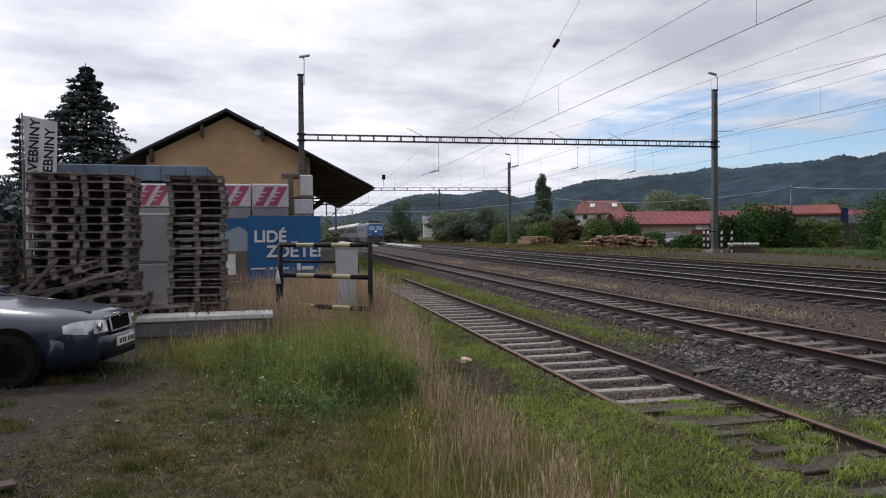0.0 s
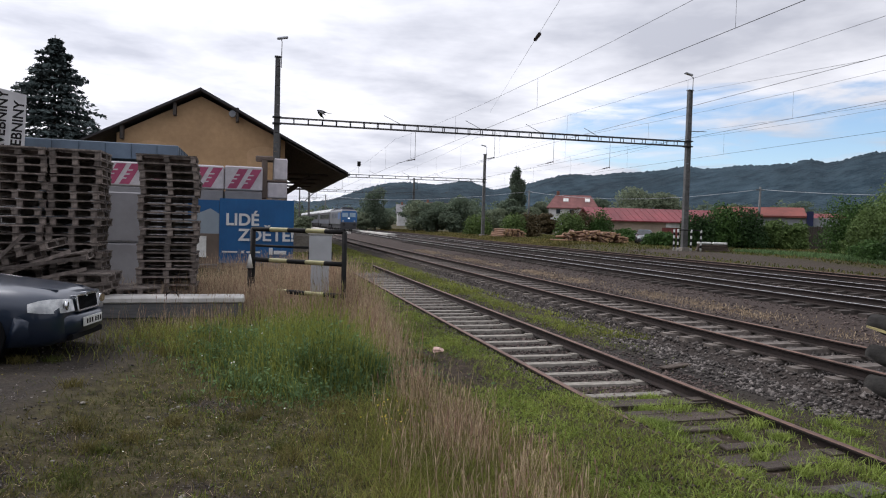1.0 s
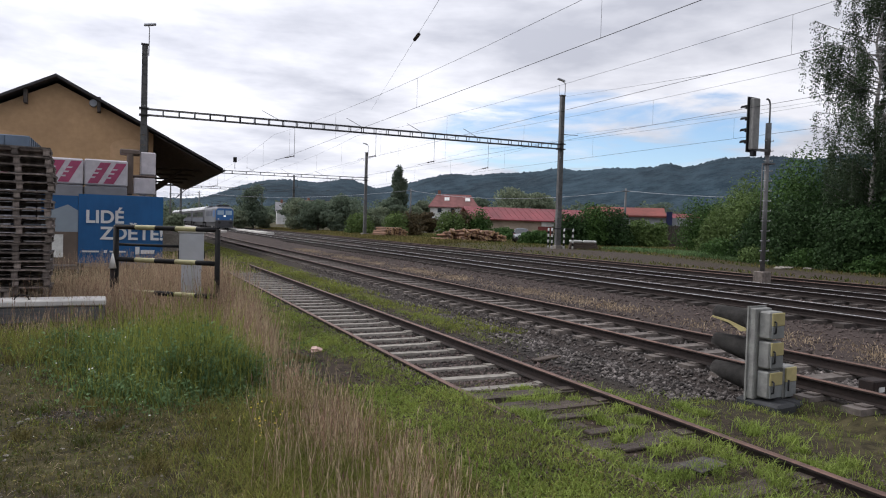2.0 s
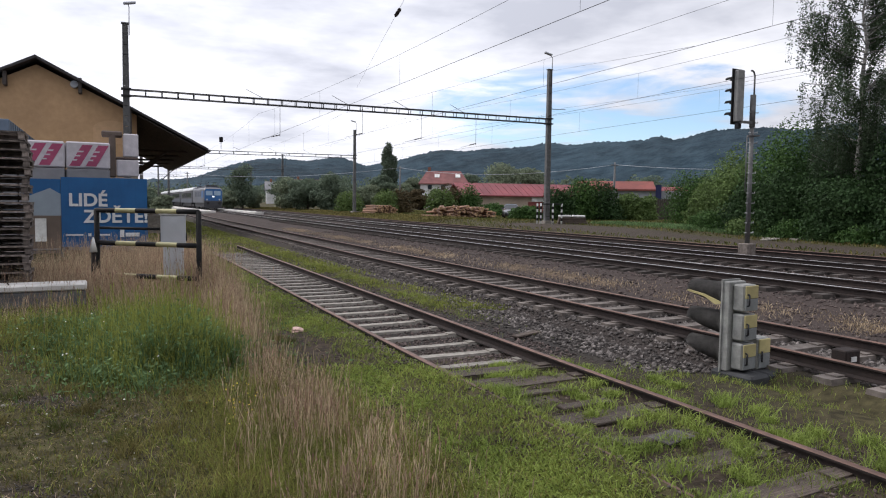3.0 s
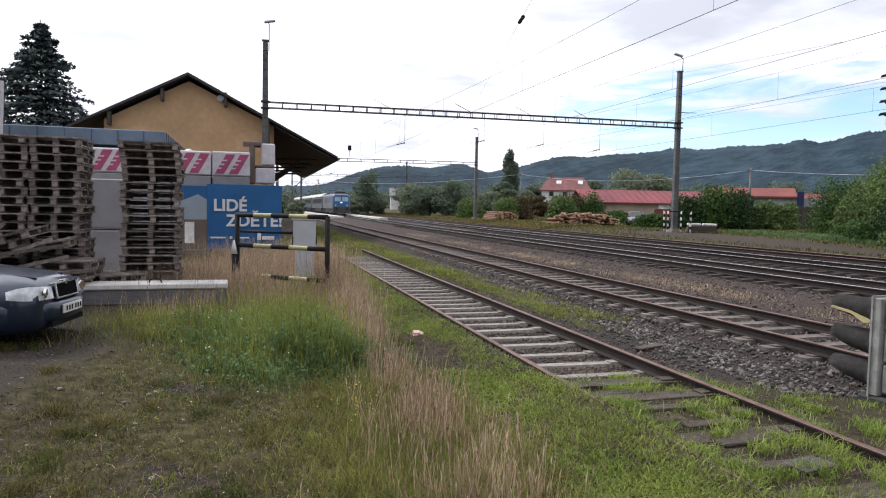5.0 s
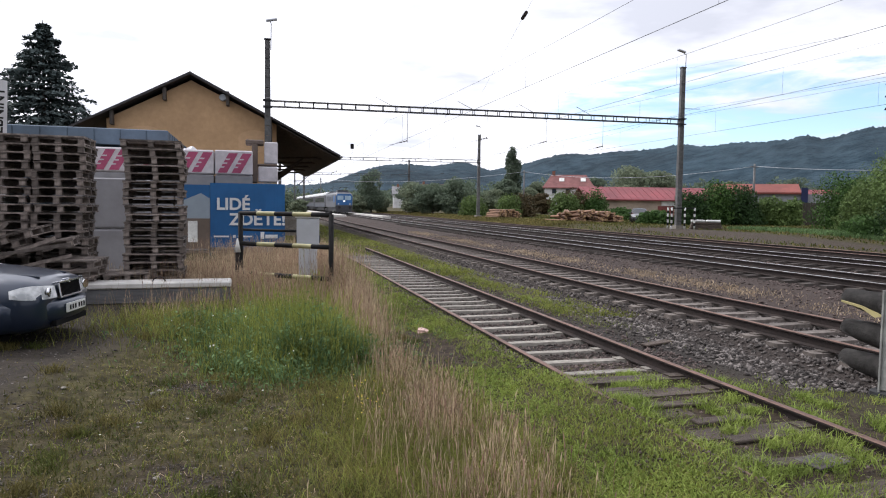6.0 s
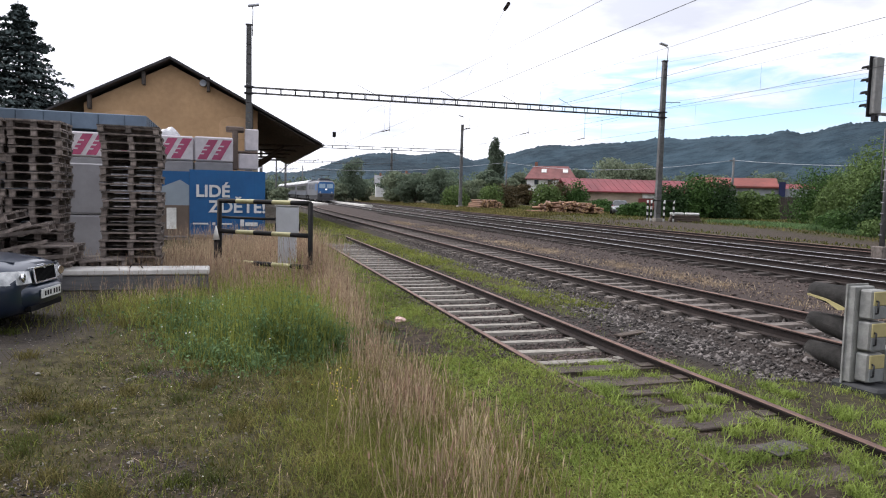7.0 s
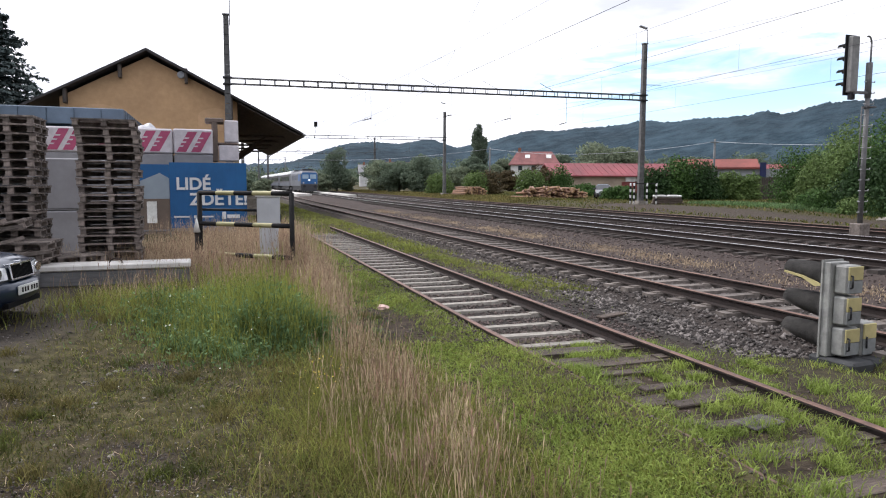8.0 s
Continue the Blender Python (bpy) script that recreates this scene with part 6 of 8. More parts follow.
def build_main_signal():
    z0 = float(ground_z(20.2, 17.0))
    t = thing("main_signal", pose(20.7, 17.05, z0, 0, 0, 0), "tall grey railway signal mast with four hooded lamps", "railway signal")
    bm = bmesh.new()
    box(bm, -0.22, -0.22, -0.2, 0.22, 0.22, 0.42, bevel=0.03)
    part("footing", bm, CONCRETE_WORN, t)
    bm = bmesh.new()
    cyl(bm, (0, 0, 0.42), (0, 0, 4.6), 0.085, 0.075, 12)
    cyl(bm, (0, 0, 4.6), (0, 0, 5.75), 0.10, 0.10, 12)
    part("mast", bm, STEEL_GREY, t)
    for k in range(13):
        bm = bmesh.new()
        cyl(bm, (-0.17, 0.0, 0.8 + k * 0.36), (0.24, -0.04, 0.8 + k * 0.36), 0.017, 0.017, 6)
        cyl(bm, (0.235, -0.04, 0.8 + k * 0.36), (0.235, -0.04, 0.85 + k * 0.36), 0.014, 0.014, 6)
        part("step_iron", bm, mat("galvanised_step", (0.52, 0.53, 0.53), (0.4, 0.41, 0.41), 6, 0.5, 0.4), t)
    bm = bmesh.new()
    cyl(bm, (-0.20, 0.02, 2.3), (-0.20, 0.02, 4.3), 0.022, 0.022, 6)
    for z in (2.35, 4.25):
        cyl(bm, (-0.20, 0.02, z), (0, 0, z), 0.018, 0.018, 6)
    part("conduit", bm, STEEL_GREY, t)
    bm = bmesh.new()
    box(bm, -0.42, -0.06, 4.72, 0.10, 0.06, 4.80)
    box(bm, -0.48, -0.06, 4.72, -0.42, 0.16, 4.80)
    part("bracket", bm, STEEL_GREY, t)
    bm = bmesh.new()
    box(bm, -0.1, -0.12, 4.28, 0.28, 0.12, 4.33)
    part("step_plate", bm, STEEL_GREY, t)
    bm = bmesh.new()
    prev = None
    for a in np.linspace(0, math.pi * 0.62, 9):
        p = Vector((-0.10 + 0.14 * math.cos(a) + 0.0, 0, 6.35 + 0.25 * math.sin(a)))
        if prev:
            cyl(bm, prev, p, 0.03, 0.03, 8)
        prev = p
    cyl(bm, (0.04, 0, 5.7), (0.04, 0, 6.35), 0.03, 0.03, 8)
    part("cable_bend", bm, STEEL_GREY, t)
    bm = bmesh.new()
    box(bm, -0.62, 0.12, 4.78, -0.30, 0.33, 6.62, bevel=0.03)
    hd = part("signal_head", bm, mat("grey_signal_back", (0.27, 0.27, 0.26), (0.19, 0.19, 0.185), 5, 0.7), t)
    bm = bmesh.new()
    box(bm, -0.70, 0.332, 4.70, -0.22, 0.36, 6.68)
    part("background_plate", bm, BLACK_PAINT, hd, "black background plate")
    bm = bmesh.new()
    box(bm, -0.56, 0.15, 4.55, -0.36, 0.30, 4.775, bevel=0.02)
    part("cable_entry", bm, STEEL_DARK, hd)
    for k in range(4):
        bm = bmesh.new()
        z = 5.05 + k * 0.42
        n = 10
        ra = []
        for yy, r in ((0.362, 0.13), (0.75, 0.13)):
            ra.append([bm.verts.new((-0.46 + r * math.cos(a), yy, z + r * math.sin(a))) for a in np.linspace(0.1, math.pi - 0.1, n)])
        for i in range(n - 1):
            bm.faces.new((ra[0][i], ra[0][i + 1], ra[1][i + 1], ra[1][i]))
        bmesh.ops.solidify(bm, geom=bm.faces[:], thickness=0.012)
        part("hood", bm, BLACK_PAINT, hd)
        bm = bmesh.new()
        cyl(bm, (-0.46, 0.362, z), (-0.46, 0.38, z), 0.105, 0.105, 12)
        part("lens", bm, DARK_GLASS, hd)


build_main_signal()


# ---- far side of the yard: logs, slabs, poles, parked car ----
def build_logs(x0, y0, x1, y1, rows, n, length, label, seed, mess):
    rng = random.Random(seed)
    bm = bmesh.new()
    cyl(bm, (0, 0, -0.5), (0, 0, 0.5), 0.13, 0.115, 9, caps=False)
    side = mesh_of("bark", bm, LOG_BARK)
    ends = []
    for z in (-0.5, 0.499):
        bm = bmesh.new()
        cyl(bm, (0, 0, z), (0, 0, z + 0.001), 0.128 if z < 0 else 0.113, None, 9)
        ends.append(mesh_of("cut_end", bm, LOG_END))
    d = Vector((x1 - x0, y1 - y0, 0))
    yaw = math.degrees(math.atan2(d.y, d.x))
    for r in range(rows):
        for k in range(n - r):
            f = (k + 0.5 + r * 0.5 + rng.uniform(-0.3, 0.3) * mess) / n
            p = Vector((x0, y0, 0)) + d * f
            z = float(ground_z(p.x, p.y)) + 0.13 + r * 0.215 + rng.uniform(0, 0.05) * mess
            L = length * rng.uniform(0.75, 1.15)
            t = thing("log", pose(p.x + rng.uniform(-0.4, 0.4) * mess, p.y + rng.uniform(-0.5, 0.5), z, 90 + rng.uniform(-5, 5) * mess, rng.uniform(0, 360) if mess < 0.2 else 0, yaw + 90 - 68 + rng.uniform(-26, 26) * mess), label, "log", "log piles across the tracks")
            for nm, me in (("bark", side), ("cut_end", ends[0]), ("cut_end", ends[1])):
                ob = new(nm, me)
                ob.parent = t
                ob.matrix_basis = Matrix.Diagonal((1.0, 1.0, L, 1))


build_logs(28.6, 80.2, 31.6, 79.0, 5, 11, 4.2, "peeled orange-brown log in a neat pile", 3, 0.15)
build_logs(29.6, 63.4, 35.3, 60.6, 5, 19, 3.2, "reddish-brown log in a tumbled pile", 4, 1.0)


def build_slabs():
    t = thing("slab_stack", pose(31.6, 42.0, float(ground_z(31.6, 42)), 0, 0, -30), "stack of dark sleepers topped with pale slabs", "stack")
    for k in range(3):
        bm = bmesh.new()
        box(bm, -1.1 + 0.05 * k, -0.5, 0.17 * k, 1.1 - 0.07 * k, 0.5, 0.17 * k + 0.15, bevel=0.02)
        part("sleeper_layer", bm, WOOD_SLEEPER, t)
    for x in (-0.55, 0.5):
        bm = bmesh.new()
        box(bm, x - 0.48, -0.42, 0.512, x + 0.46, 0.4, 0.68, bevel=0.05)
        part("pale_slab", bm, WHITE_PAINT, t, "whitish slab")
    t = thing("roadside_rubble", pose(30.5, 24.5, float(ground_z(30.5, 24.5))), "pale broken slabs lying on the yard gravel", "rubble")
    rng = random.Random(6)
    for k in range(7):
        bm = bmesh.new()
        L = rng.uniform(0.3, 0.9)
        box(bm, -L, -0.2, 0, L, 0.2, 0.08, pose(rng.uniform(-2, 5), rng.uniform(-1.5, 1.2), 0, 0, 0, rng.uniform(-40, 40)), 0.02)
        part("slab", bm, CONCRETE, t)


build_slabs()


def build_pole(x, y, h, label="grey wooden utility pole with crossarm"):
    z = float(ground_z(x, y))
    t = thing("utility_pole", pose(x, y, z), label, "pole", "utility poles")
    bm = bmesh.new()
    cyl(bm, (0, 0, -0.3), (0, 0, h), 0.14, 0.10, 9)
    part("shaft", bm, STEEL_GREY, t)
    bm = bmesh.new()
    box(bm, -0.5, -0.05, h - 0.35, 0.5, 0.05, h - 0.25)
    part("crossarm", bm, STEEL_GREY, t)
    return Vector((x, y, z + h - 0.25))


def build_poles():
    tops = [build_pole(14, 150, 7.5), build_pole(36.3, 88, 6.6), build_pole(48.5, 57.2, 6.1), build_pole(60, 22, 6.5)]
    bm = bmesh.new()
    box(bm, 48.33, 56.95, 1.7, 48.67, 57.03, 2.5)
    s = part("warning_plate", bm, WHITE_PAINT)
    tagged(s, "small white plate fixed to a utility pole", "sign")
    for a, b in zip(tops, tops[1:]):
        t = thing("telephone_wire", Matrix(), "pale cable sagging between utility poles", "overhead wire", "telephone wires")
        bm = bmesh.new()
        tube(bm, [a.lerp(b, k / 12) - Vector((0, 0, 4 * k / 12 * (1 - k / 12))) for k in range(13)], 0.02, 5)
        part("wire", bm, CABINET_GREY, t)


build_poles()


# ---- cars ----
def build_wheel(parent, x, y, r=0.31, w=0.2):
    s = 1 if y > 0 else -1
    bm = bmesh.new()
    prof = [(r * 0.66, -w / 2), (r * 0.94, -w / 2), (r, -w * 0.32), (r, w * 0.32), (r * 0.94, w / 2), (r * 0.66, w / 2)]
    n = 28
    rings = [[bm.verts.new((x + a * math.cos(t), y + b, r + a * math.sin(t))) for a, b in prof] for t in (2 * math.pi * i / n for i in range(n))]
    for i in range(n):
        A, B = rings[i], rings[(i + 1) % n]
        for j in range(len(prof)):
            bm.faces.new((A[j], A[(j + 1) % len(prof)], B[(j + 1) % len(prof)], B[j]))
    wh = part("wheel", bm, TYRE, parent)
    bm = bmesh.new()
    cyl(bm, (x, y - s * 0.02, r), (x, y + s * w * 0.42, r), r * 0.66, r * 0.62, 24)
    part("rim", bm, mat("grey_hubcap", (0.02, 0.021, 0.023), (0.014, 0.015, 0.016), 6, 0.7, 0.1, spec=0.2), wh)


def car_section(x, w, zs, crown):
    """Half outline mirrored: sill, flank, shoulder, rounded bonnet side, crown."""
    sill, mid, belt, edge, top = zs
    half = [(w * 0.88, sill), (w * 0.975, sill + 0.07), (w, mid), (w * 0.995, belt - 0.03), (w * 0.965, belt + 0.03), (w * 0.90, belt + 0.42 * (top - belt)), (w * 0.80, belt + 0.70 * (top - belt)), (w * 0.66, top - crown * 1.1), (w * 0.40, top - crown * 0.3), (0, top)]
    return [(x, y, z) for y, z in half] + [(x, -y, z) for y, z in half[-2::-1]]


def build_sedan(m, paint, label, detail=True):
    t = thing("car", m, label, "car", "parked cars")
    # stations from the nose backwards, x runs backwards from 0 to -4.5
    st = [(0.0, 0.56, (0.30, 0.42, 0.54, 0.62, 0.68)), (-0.03, 0.66, (0.25, 0.42, 0.56, 0.68, 0.745)), (-0.10, 0.745, (0.21, 0.42, 0.60, 0.72, 0.795)), (-0.24, 0.805, (0.19, 0.43, 0.635, 0.765, 0.835)), (-0.55, 0.848, (0.19, 0.45, 0.68, 0.80, 0.885)), (-0.95, 0.862, (0.2, 0.47, 0.70, 0.84, 0.925)), (-1.30, 0.866, (0.2, 0.48, 0.74, 0.875, 0.965)), (-1.85, 0.866, (0.2, 0.48, 0.77, 0.91, 0.99)),
          (-2.4, 0.866, (0.2, 0.48, 0.78, 0.92, 0.95)), (-3.5, 0.86, (0.2, 0.48, 0.80, 0.94, 0.97)), (-4.1, 0.83, (0.22, 0.5, 0.82, 0.96, 1.0)), (-4.4, 0.76, (0.26, 0.5, 0.8, 0.93, 0.96)), (-4.5, 0.66, (0.32, 0.5, 0.7, 0.82, 0.84))]
    bm = bmesh.new()
    rings = shell(bm, [car_section(x, w, zs, 0.03) for x, w, zs in st], close=True)
    bm.faces.new(rings[0])
    bm.faces.new(rings[-1])
    body = part("body", bm, paint, t, "", True)
    # greenhouse
    bm = bmesh.new()
    gs = [(-1.82, 0.74, 0.97, 0.98), (-2.5, 0.60, 1.40, 1.42), (-3.0, 0.60, 1.43, 1.46), (-3.5, 0.58, 1.38, 1.40), (-4.05, 0.66, 0.99, 1.0)]
    secs = []
    for x, w, e_, top in gs:
        secs.append([(x, 0.80, 0.93), (x, w, e_), (x, w * 0.5, top), (x, 0, top + 0.01), (x, -w * 0.5, top), (x, -w, e_), (x, -0.80, 0.93)])
    r = shell(bm, secs, close=False)
    part("greenhouse", bm, DARK_GLASS, t, "dark tinted windows")
    bm = bmesh.new()
    secs = [[(x, w * 0.98, top - 0.02), (x, w * 0.5, top + 0.012), (x, 0, top + 0.022), (x, -w * 0.5, top + 0.012), (x, -w * 0.98, top - 0.02)] for x, w, e_, top in gs[1:4]]
    shell(bm, secs, close=False)
    bmesh.ops.solidify(bm, geom=bm.faces[:], thickness=0.02)
    part("roof", bm, paint, t)
    for s in (-1, 1):
        bm = bmesh.new()
        for a, b in (((-1.8, 0.79, 0.95), (-2.5, 0.615, 1.40)), ((-2.95, 0.79, 0.95), (-2.95, 0.62, 1.43)), ((-4.05, 0.70, 0.98), (-3.5, 0.6, 1.39))):
            cyl(bm, (a[0], s * a[1], a[2]), (b[0], s * b[1], b[2]), 0.035, 0.03, 6)
        part("pillar", bm, paint, t)
    for x in (-0.86, -3.37):
        for y in (-0.785, 0.785):
            build_wheel(t, x, y)
            bm = bmesh.new()
            s = 1 if y > 0 else -1
            # solid black disc on the closed body, painted for the arch's shade
            cyl(bm, (x, s * 0.70, 0.33), (x, s * 0.869, 0.33), 0.365, 0.365, 28)
            part("wheel_arch", bm, CAR_BLACK, t, "black disc standing in for the shaded wheel arch")
    for s in (-1, 1):
        # wrap-round headlamp and indicator
        bm = bmesh.new()
        pts = [(0.03, 0.33, 0.575), (0.005, 0.55, 0.575), (-0.075, 0.72, 0.585), (-0.16, 0.782, 0.592), (-0.27, 0.822, 0.61)]
        tops = [(0.0, 0.33, 0.715), (-0.025, 0.53, 0.735), (-0.10, 0.685, 0.745), (-0.18, 0.755, 0.735), (-0.28, 0.812, 0.70)]
        a = [bm.verts.new((p[0], s * p[1], p[2])) for p in pts]
        b = [bm.verts.new((p[0], s * p[1], p[2])) for p in tops]
        for i in range(4):
            bm.faces.new((a[i], a[i + 1], b[i + 1], b[i]))
        bmesh.ops.solidify(bm, geom=bm.faces[:], thickness=0.03)
        hl = part("headlamp", bm, LAMP_GLASS, t, "clear headlamp", True)
        bm = bmesh.new()
        cyl(bm, (-0.02, s * 0.50, 0.65), (0.024, s * 0.49, 0.65), 0.05, 0.055, 14)
        part("reflector", bm, CHROME, hl)
        bm = bmesh.new()
        box(bm, -2.0, s * 0.95 - 0.10, 0.93, -1.88, s * 0.95 + 0.08, 1.07, bevel=0.03)
        part("mirror", bm, paint, t)
        bm = bmesh.new()
        box(bm, -3.3, s * 0.872 - 0.004, 0.44, -1.2, s * 0.872 + 0.008, 0.50, bevel=0.003)
        part("side_moulding", bm, CAR_BLACK, t)
    bm = bmesh.new()
    tilt = pose(0.045, 0, 0.555, 0, -9, 0)
    for y0, y1, z0, z1 in ((-0.27, 0.27, 0.0, 0.022), (-0.29, 0.29, 0.178, 0.205), (-0.29, -0.265, 0.0, 0.205), (0.265, 0.29, 0.0, 0.205), (-0.02, 0.02, 0.16, 0.225)):
        box(bm, -0.06, y0, z0, 0.02, y1, z1, tilt, 0.006)
    g = part("grille", bm, CHROME, t, "chrome radiator surround")
    bm = bmesh.new()
    for k in range(17):
        y = -0.25 + k * 0.0312
        box(bm, -0.02, y - 0.006, 0.023, 0.006, y + 0.006, 0.176, tilt)
    box(bm, -0.05, -0.262, 0.023, -0.012, 0.262, 0.176, tilt)
    part("grille_slats", bm, CAR_BLACK, g)
    bm = bmesh.new()
    secs = []
    for y in np.linspace(-0.85, 0.85, 15):
        x = 0.10 - 0.42 * (abs(y) / 0.85) ** 3.2
        secs.append([(x - 0.20, y, 0.20), (x - 0.11, y, 0.21), (x - 0.01, y, 0.34), (x, y, 0.50), (x - 0.08, y, 0.555)])
    r = shell(bm, secs, close=True)
    bm.faces.new(r[0])
    bm.faces.new(r[-1])
    bmp = part("bumper", bm, paint, t, "painted bumper", True)
    bm = bmesh.new()
    box(bm, -0.02, -0.42, 0.235, 0.055, 0.42, 0.30, bevel=0.004)
    part("air_intake", bm, CAR_BLACK, bmp)
    bm = bmesh.new()
    box(bm, 0.095, -0.26, 0.375, 0.112, 0.26, 0.485, bevel=0.003)
    pl = part("number_plate", bm, WHITE_PAINT, bmp, "white plate with dark bars")
    for k in range(6):
        bm = bmesh.new()
        y = -0.19 + k * 0.07 + (0.03 if k > 2 else 0)
        box(bm, 0.1125, y, 0.40, 0.1145, y + 0.042, 0.46)
        ob = new("plate_bar", mesh_of("plate_bar", bm, BLACK_PAINT))
        ob.parent = bmp
    # bonnet creases and shut lines
    for s in (-1, 1):
        bm = bmesh.new()
        cyl(bm, (-0.16, s * 0.34, 0.812), (-1.75, s * 0.50, 0.982), 0.012, 0.016, 6)
        part("bonnet_crease", bm, paint, t)
    return t


build_sedan(pose(-2.39, 9.85, 0.165, 0, 0, -10) @ Matrix.Scale(1.05, 4), CAR_BLUE, "dark blue saloon car parked on gravel")
build_sedan(pose(36.6, 58.6, float(ground_z(37, 59)), 0, 0, -118), mat("dark_grey_car_paint", (0.05, 0.055, 0.06), (0.045, 0.05, 0.055), 2, 0.3, 0.3, 0, coat=0.8), "dark car parked beside the log piles")


# ---- trees and bushes ----
spruce(-15.9, 60, 16.2, 7.6, 21, "tall dark spruce beyond the warehouse roof", 30, 60)
spruce(-24.2, 70, 13.6, 2.2, 22, "slender dark spruce behind a taller one", 20, 14)
spruce(-22.4, 71, 13.4, 2.0, 23, "slender dark spruce behind a taller one", 20, 14)
spruce(-19.4, 62, 11.0, 3.2, 24, "broad dark spruce behind the yard", 18, 18)
spruce(-12.2, 58, 6.5, 2.6, 27, "young dark spruce beside the warehouse", 16, 18)
for k, (x, y, h, w) in enumerate(((-24, 55, 8.5, 7), (-19, 50, 6.2, 6), (-14.5, 46, 5.2, 5), (-30, 62, 9, 8), (-15, 36, 4.0, 6), (-20, 34, 4.6, 6))):
    broadleaf("tree", x, y, h, w, NEEDLES, "dense dark green tree behind the builders' yard", "tree", 40 + k, 4200, 0.24, 0.16, 0.05, group="trees behind the builders' yard")

# unseen trees, added behind the viewer, close the place and darken car reflections
for k, (x, y, h, w) in enumerate(((-24, -14, 9, 9), (-15, -20, 10, 9), (-6, -23, 9, 9), (4, -24, 10, 9), (-30, -4, 9, 9), (-33, 8, 8, 8))):
    broadleaf("tree", x, y, h, w, LEAF_DARK, "unseen tree added behind the viewer to darken reflections", "tree", 300 + k, 2600, 0.32, 0.2, 0.0, group="trees behind the station yard")

# thicket on the bank to the right
rngb = random.Random(12)
for k, (x, y, h, w, mm) in enumerate((
        (39.6, 35.8, 4.2, 4.2, LEAF_LIGHT), (42.8, 39.6, 5.4, 4.6, LEAF_MID), (38.2, 32.6, 5.4, 5.0, LEAF_LIGHT), (41.8, 35.4, 6.2, 5.5, LEAF_LIGHT), (39.0, 29.4, 7.6, 6.2, LEAF_MID),
        (36.4, 29.6, 4.0, 3.8, LEAF_DARK), (36.2, 26.2, 5.2, 5.0, LEAF_DARK), (39.5, 25.2, 9.2, 6.5, LEAF_DARK), (35.6, 22.4, 4.8, 5.0, LEAF_DARK), (38.6, 20.8, 9.6, 6.4, LEAF_DARK), (35.4, 18.0, 5.0, 5.2, LEAF_DARK), (39.0, 16.0, 9.6, 6.5, LEAF_DARK), (36.0, 13.0, 5.4, 5.5, LEAF_DARK), (39, 9, 6.5, 7, LEAF_MID), (44.5, 31, 7.6, 7, LEAF_DARK))):
    bush(x, y, h, w, mm, 60 + k, "dense green thicket bush on the bank", leaves=19000, size=0.09, group="thicket bushes", lobes=11)
for k, (x, y, h, w, mm) in enumerate(((36.8, 33.8, 1.5, 2.2, LEAF_MID), (35.0, 31.4, 1.5, 2.2, LEAF_MID), (34.2, 28.4, 1.3, 2.2, LEAF_LIGHT), (33.8, 25.0, 1.2, 2.4, LEAF_MID), (33.6, 21.0, 1.1, 2.2, LEAF_MID))):
    bush(x, y, h, w, mm, 90 + k, "low weedy shrub at the foot of the bank", leaves=3200, size=0.08, group="low shrubs")


def birch(x, y, height, seed):
    rng = np.random.default_rng(seed)
    t = thing("birch_tree", pose(x, y, float(ground_z(x, y)) - 0.1), "tall weeping birch with thin hanging twigs", "tree", "weeping birches")
    bm = bmesh.new()
    cs = []
    p = Vector((0, 0, 0))
    axis = [p.copy()]
    for k in range(9):
        p = p + Vector((rng.normal(0, 0.16), rng.normal(0, 0.16), height / 9))
        axis.append(p.copy())
    for k in range(9):
        cyl(bm, axis[k], axis[k + 1], 0.24 * (1 - k / 9.6), 0.24 * (1 - (k + 1) / 9.6), 8, caps=False)
    for k in range(90):
        f = rng.uniform(0.13, 0.99)
        a0 = axis[min(8, int(f * 9))].lerp(axis[min(9, int(f * 9) + 1)], f * 9 % 1)
        a = rng.uniform(0, 6.28)
        L = (0.30 + 3.9 * math.sin(math.pi * (0.12 + 0.80 * (1 - f)))) * rng.uniform(0.55, 1.1)
        tip = a0 + Vector((math.cos(a) * L, math.sin(a) * L, L * rng.uniform(0.15, 0.75)))
        cyl(bm, a0, tip, 0.045, 0.014, 5, caps=False)
        for j in range(17):
            g = rng.uniform(0.25, 1.05)
            s = a0.lerp(tip, g)
            drop = rng.uniform(0.5, 2.5)
            n = int(drop * 44)
            u = rng.random(n)
            cs.append(np.stack([s.x + rng.normal(0, 0.10, n) + 0.15 * u * rng.normal(), s.y + rng.normal(0, 0.10, n), s.z - drop * u], -1))
            if j < 5:
                cyl(bm, s, s - Vector((0, 0, drop)), 0.007, 0.003, 3, caps=False)
    part("trunk", bm, BIRCH_BARK, t)
    c = np.concatenate(cs)
    c[:, 2] = np.maximum(c[:, 2], 0.3)
    ob = new("crown", leaf_mesh("crown", c, np.tile((0.3, -0.3, 0.4), (len(c), 1)), 0.058, LEAF_BIRCH, rng, 0.6))
    ob.parent = t


birch(38.0, 24.2, 16.5, 5)
birch(41.5, 19.0, 17.5, 6)
birch(39.5, 14.0, 15.5, 7)

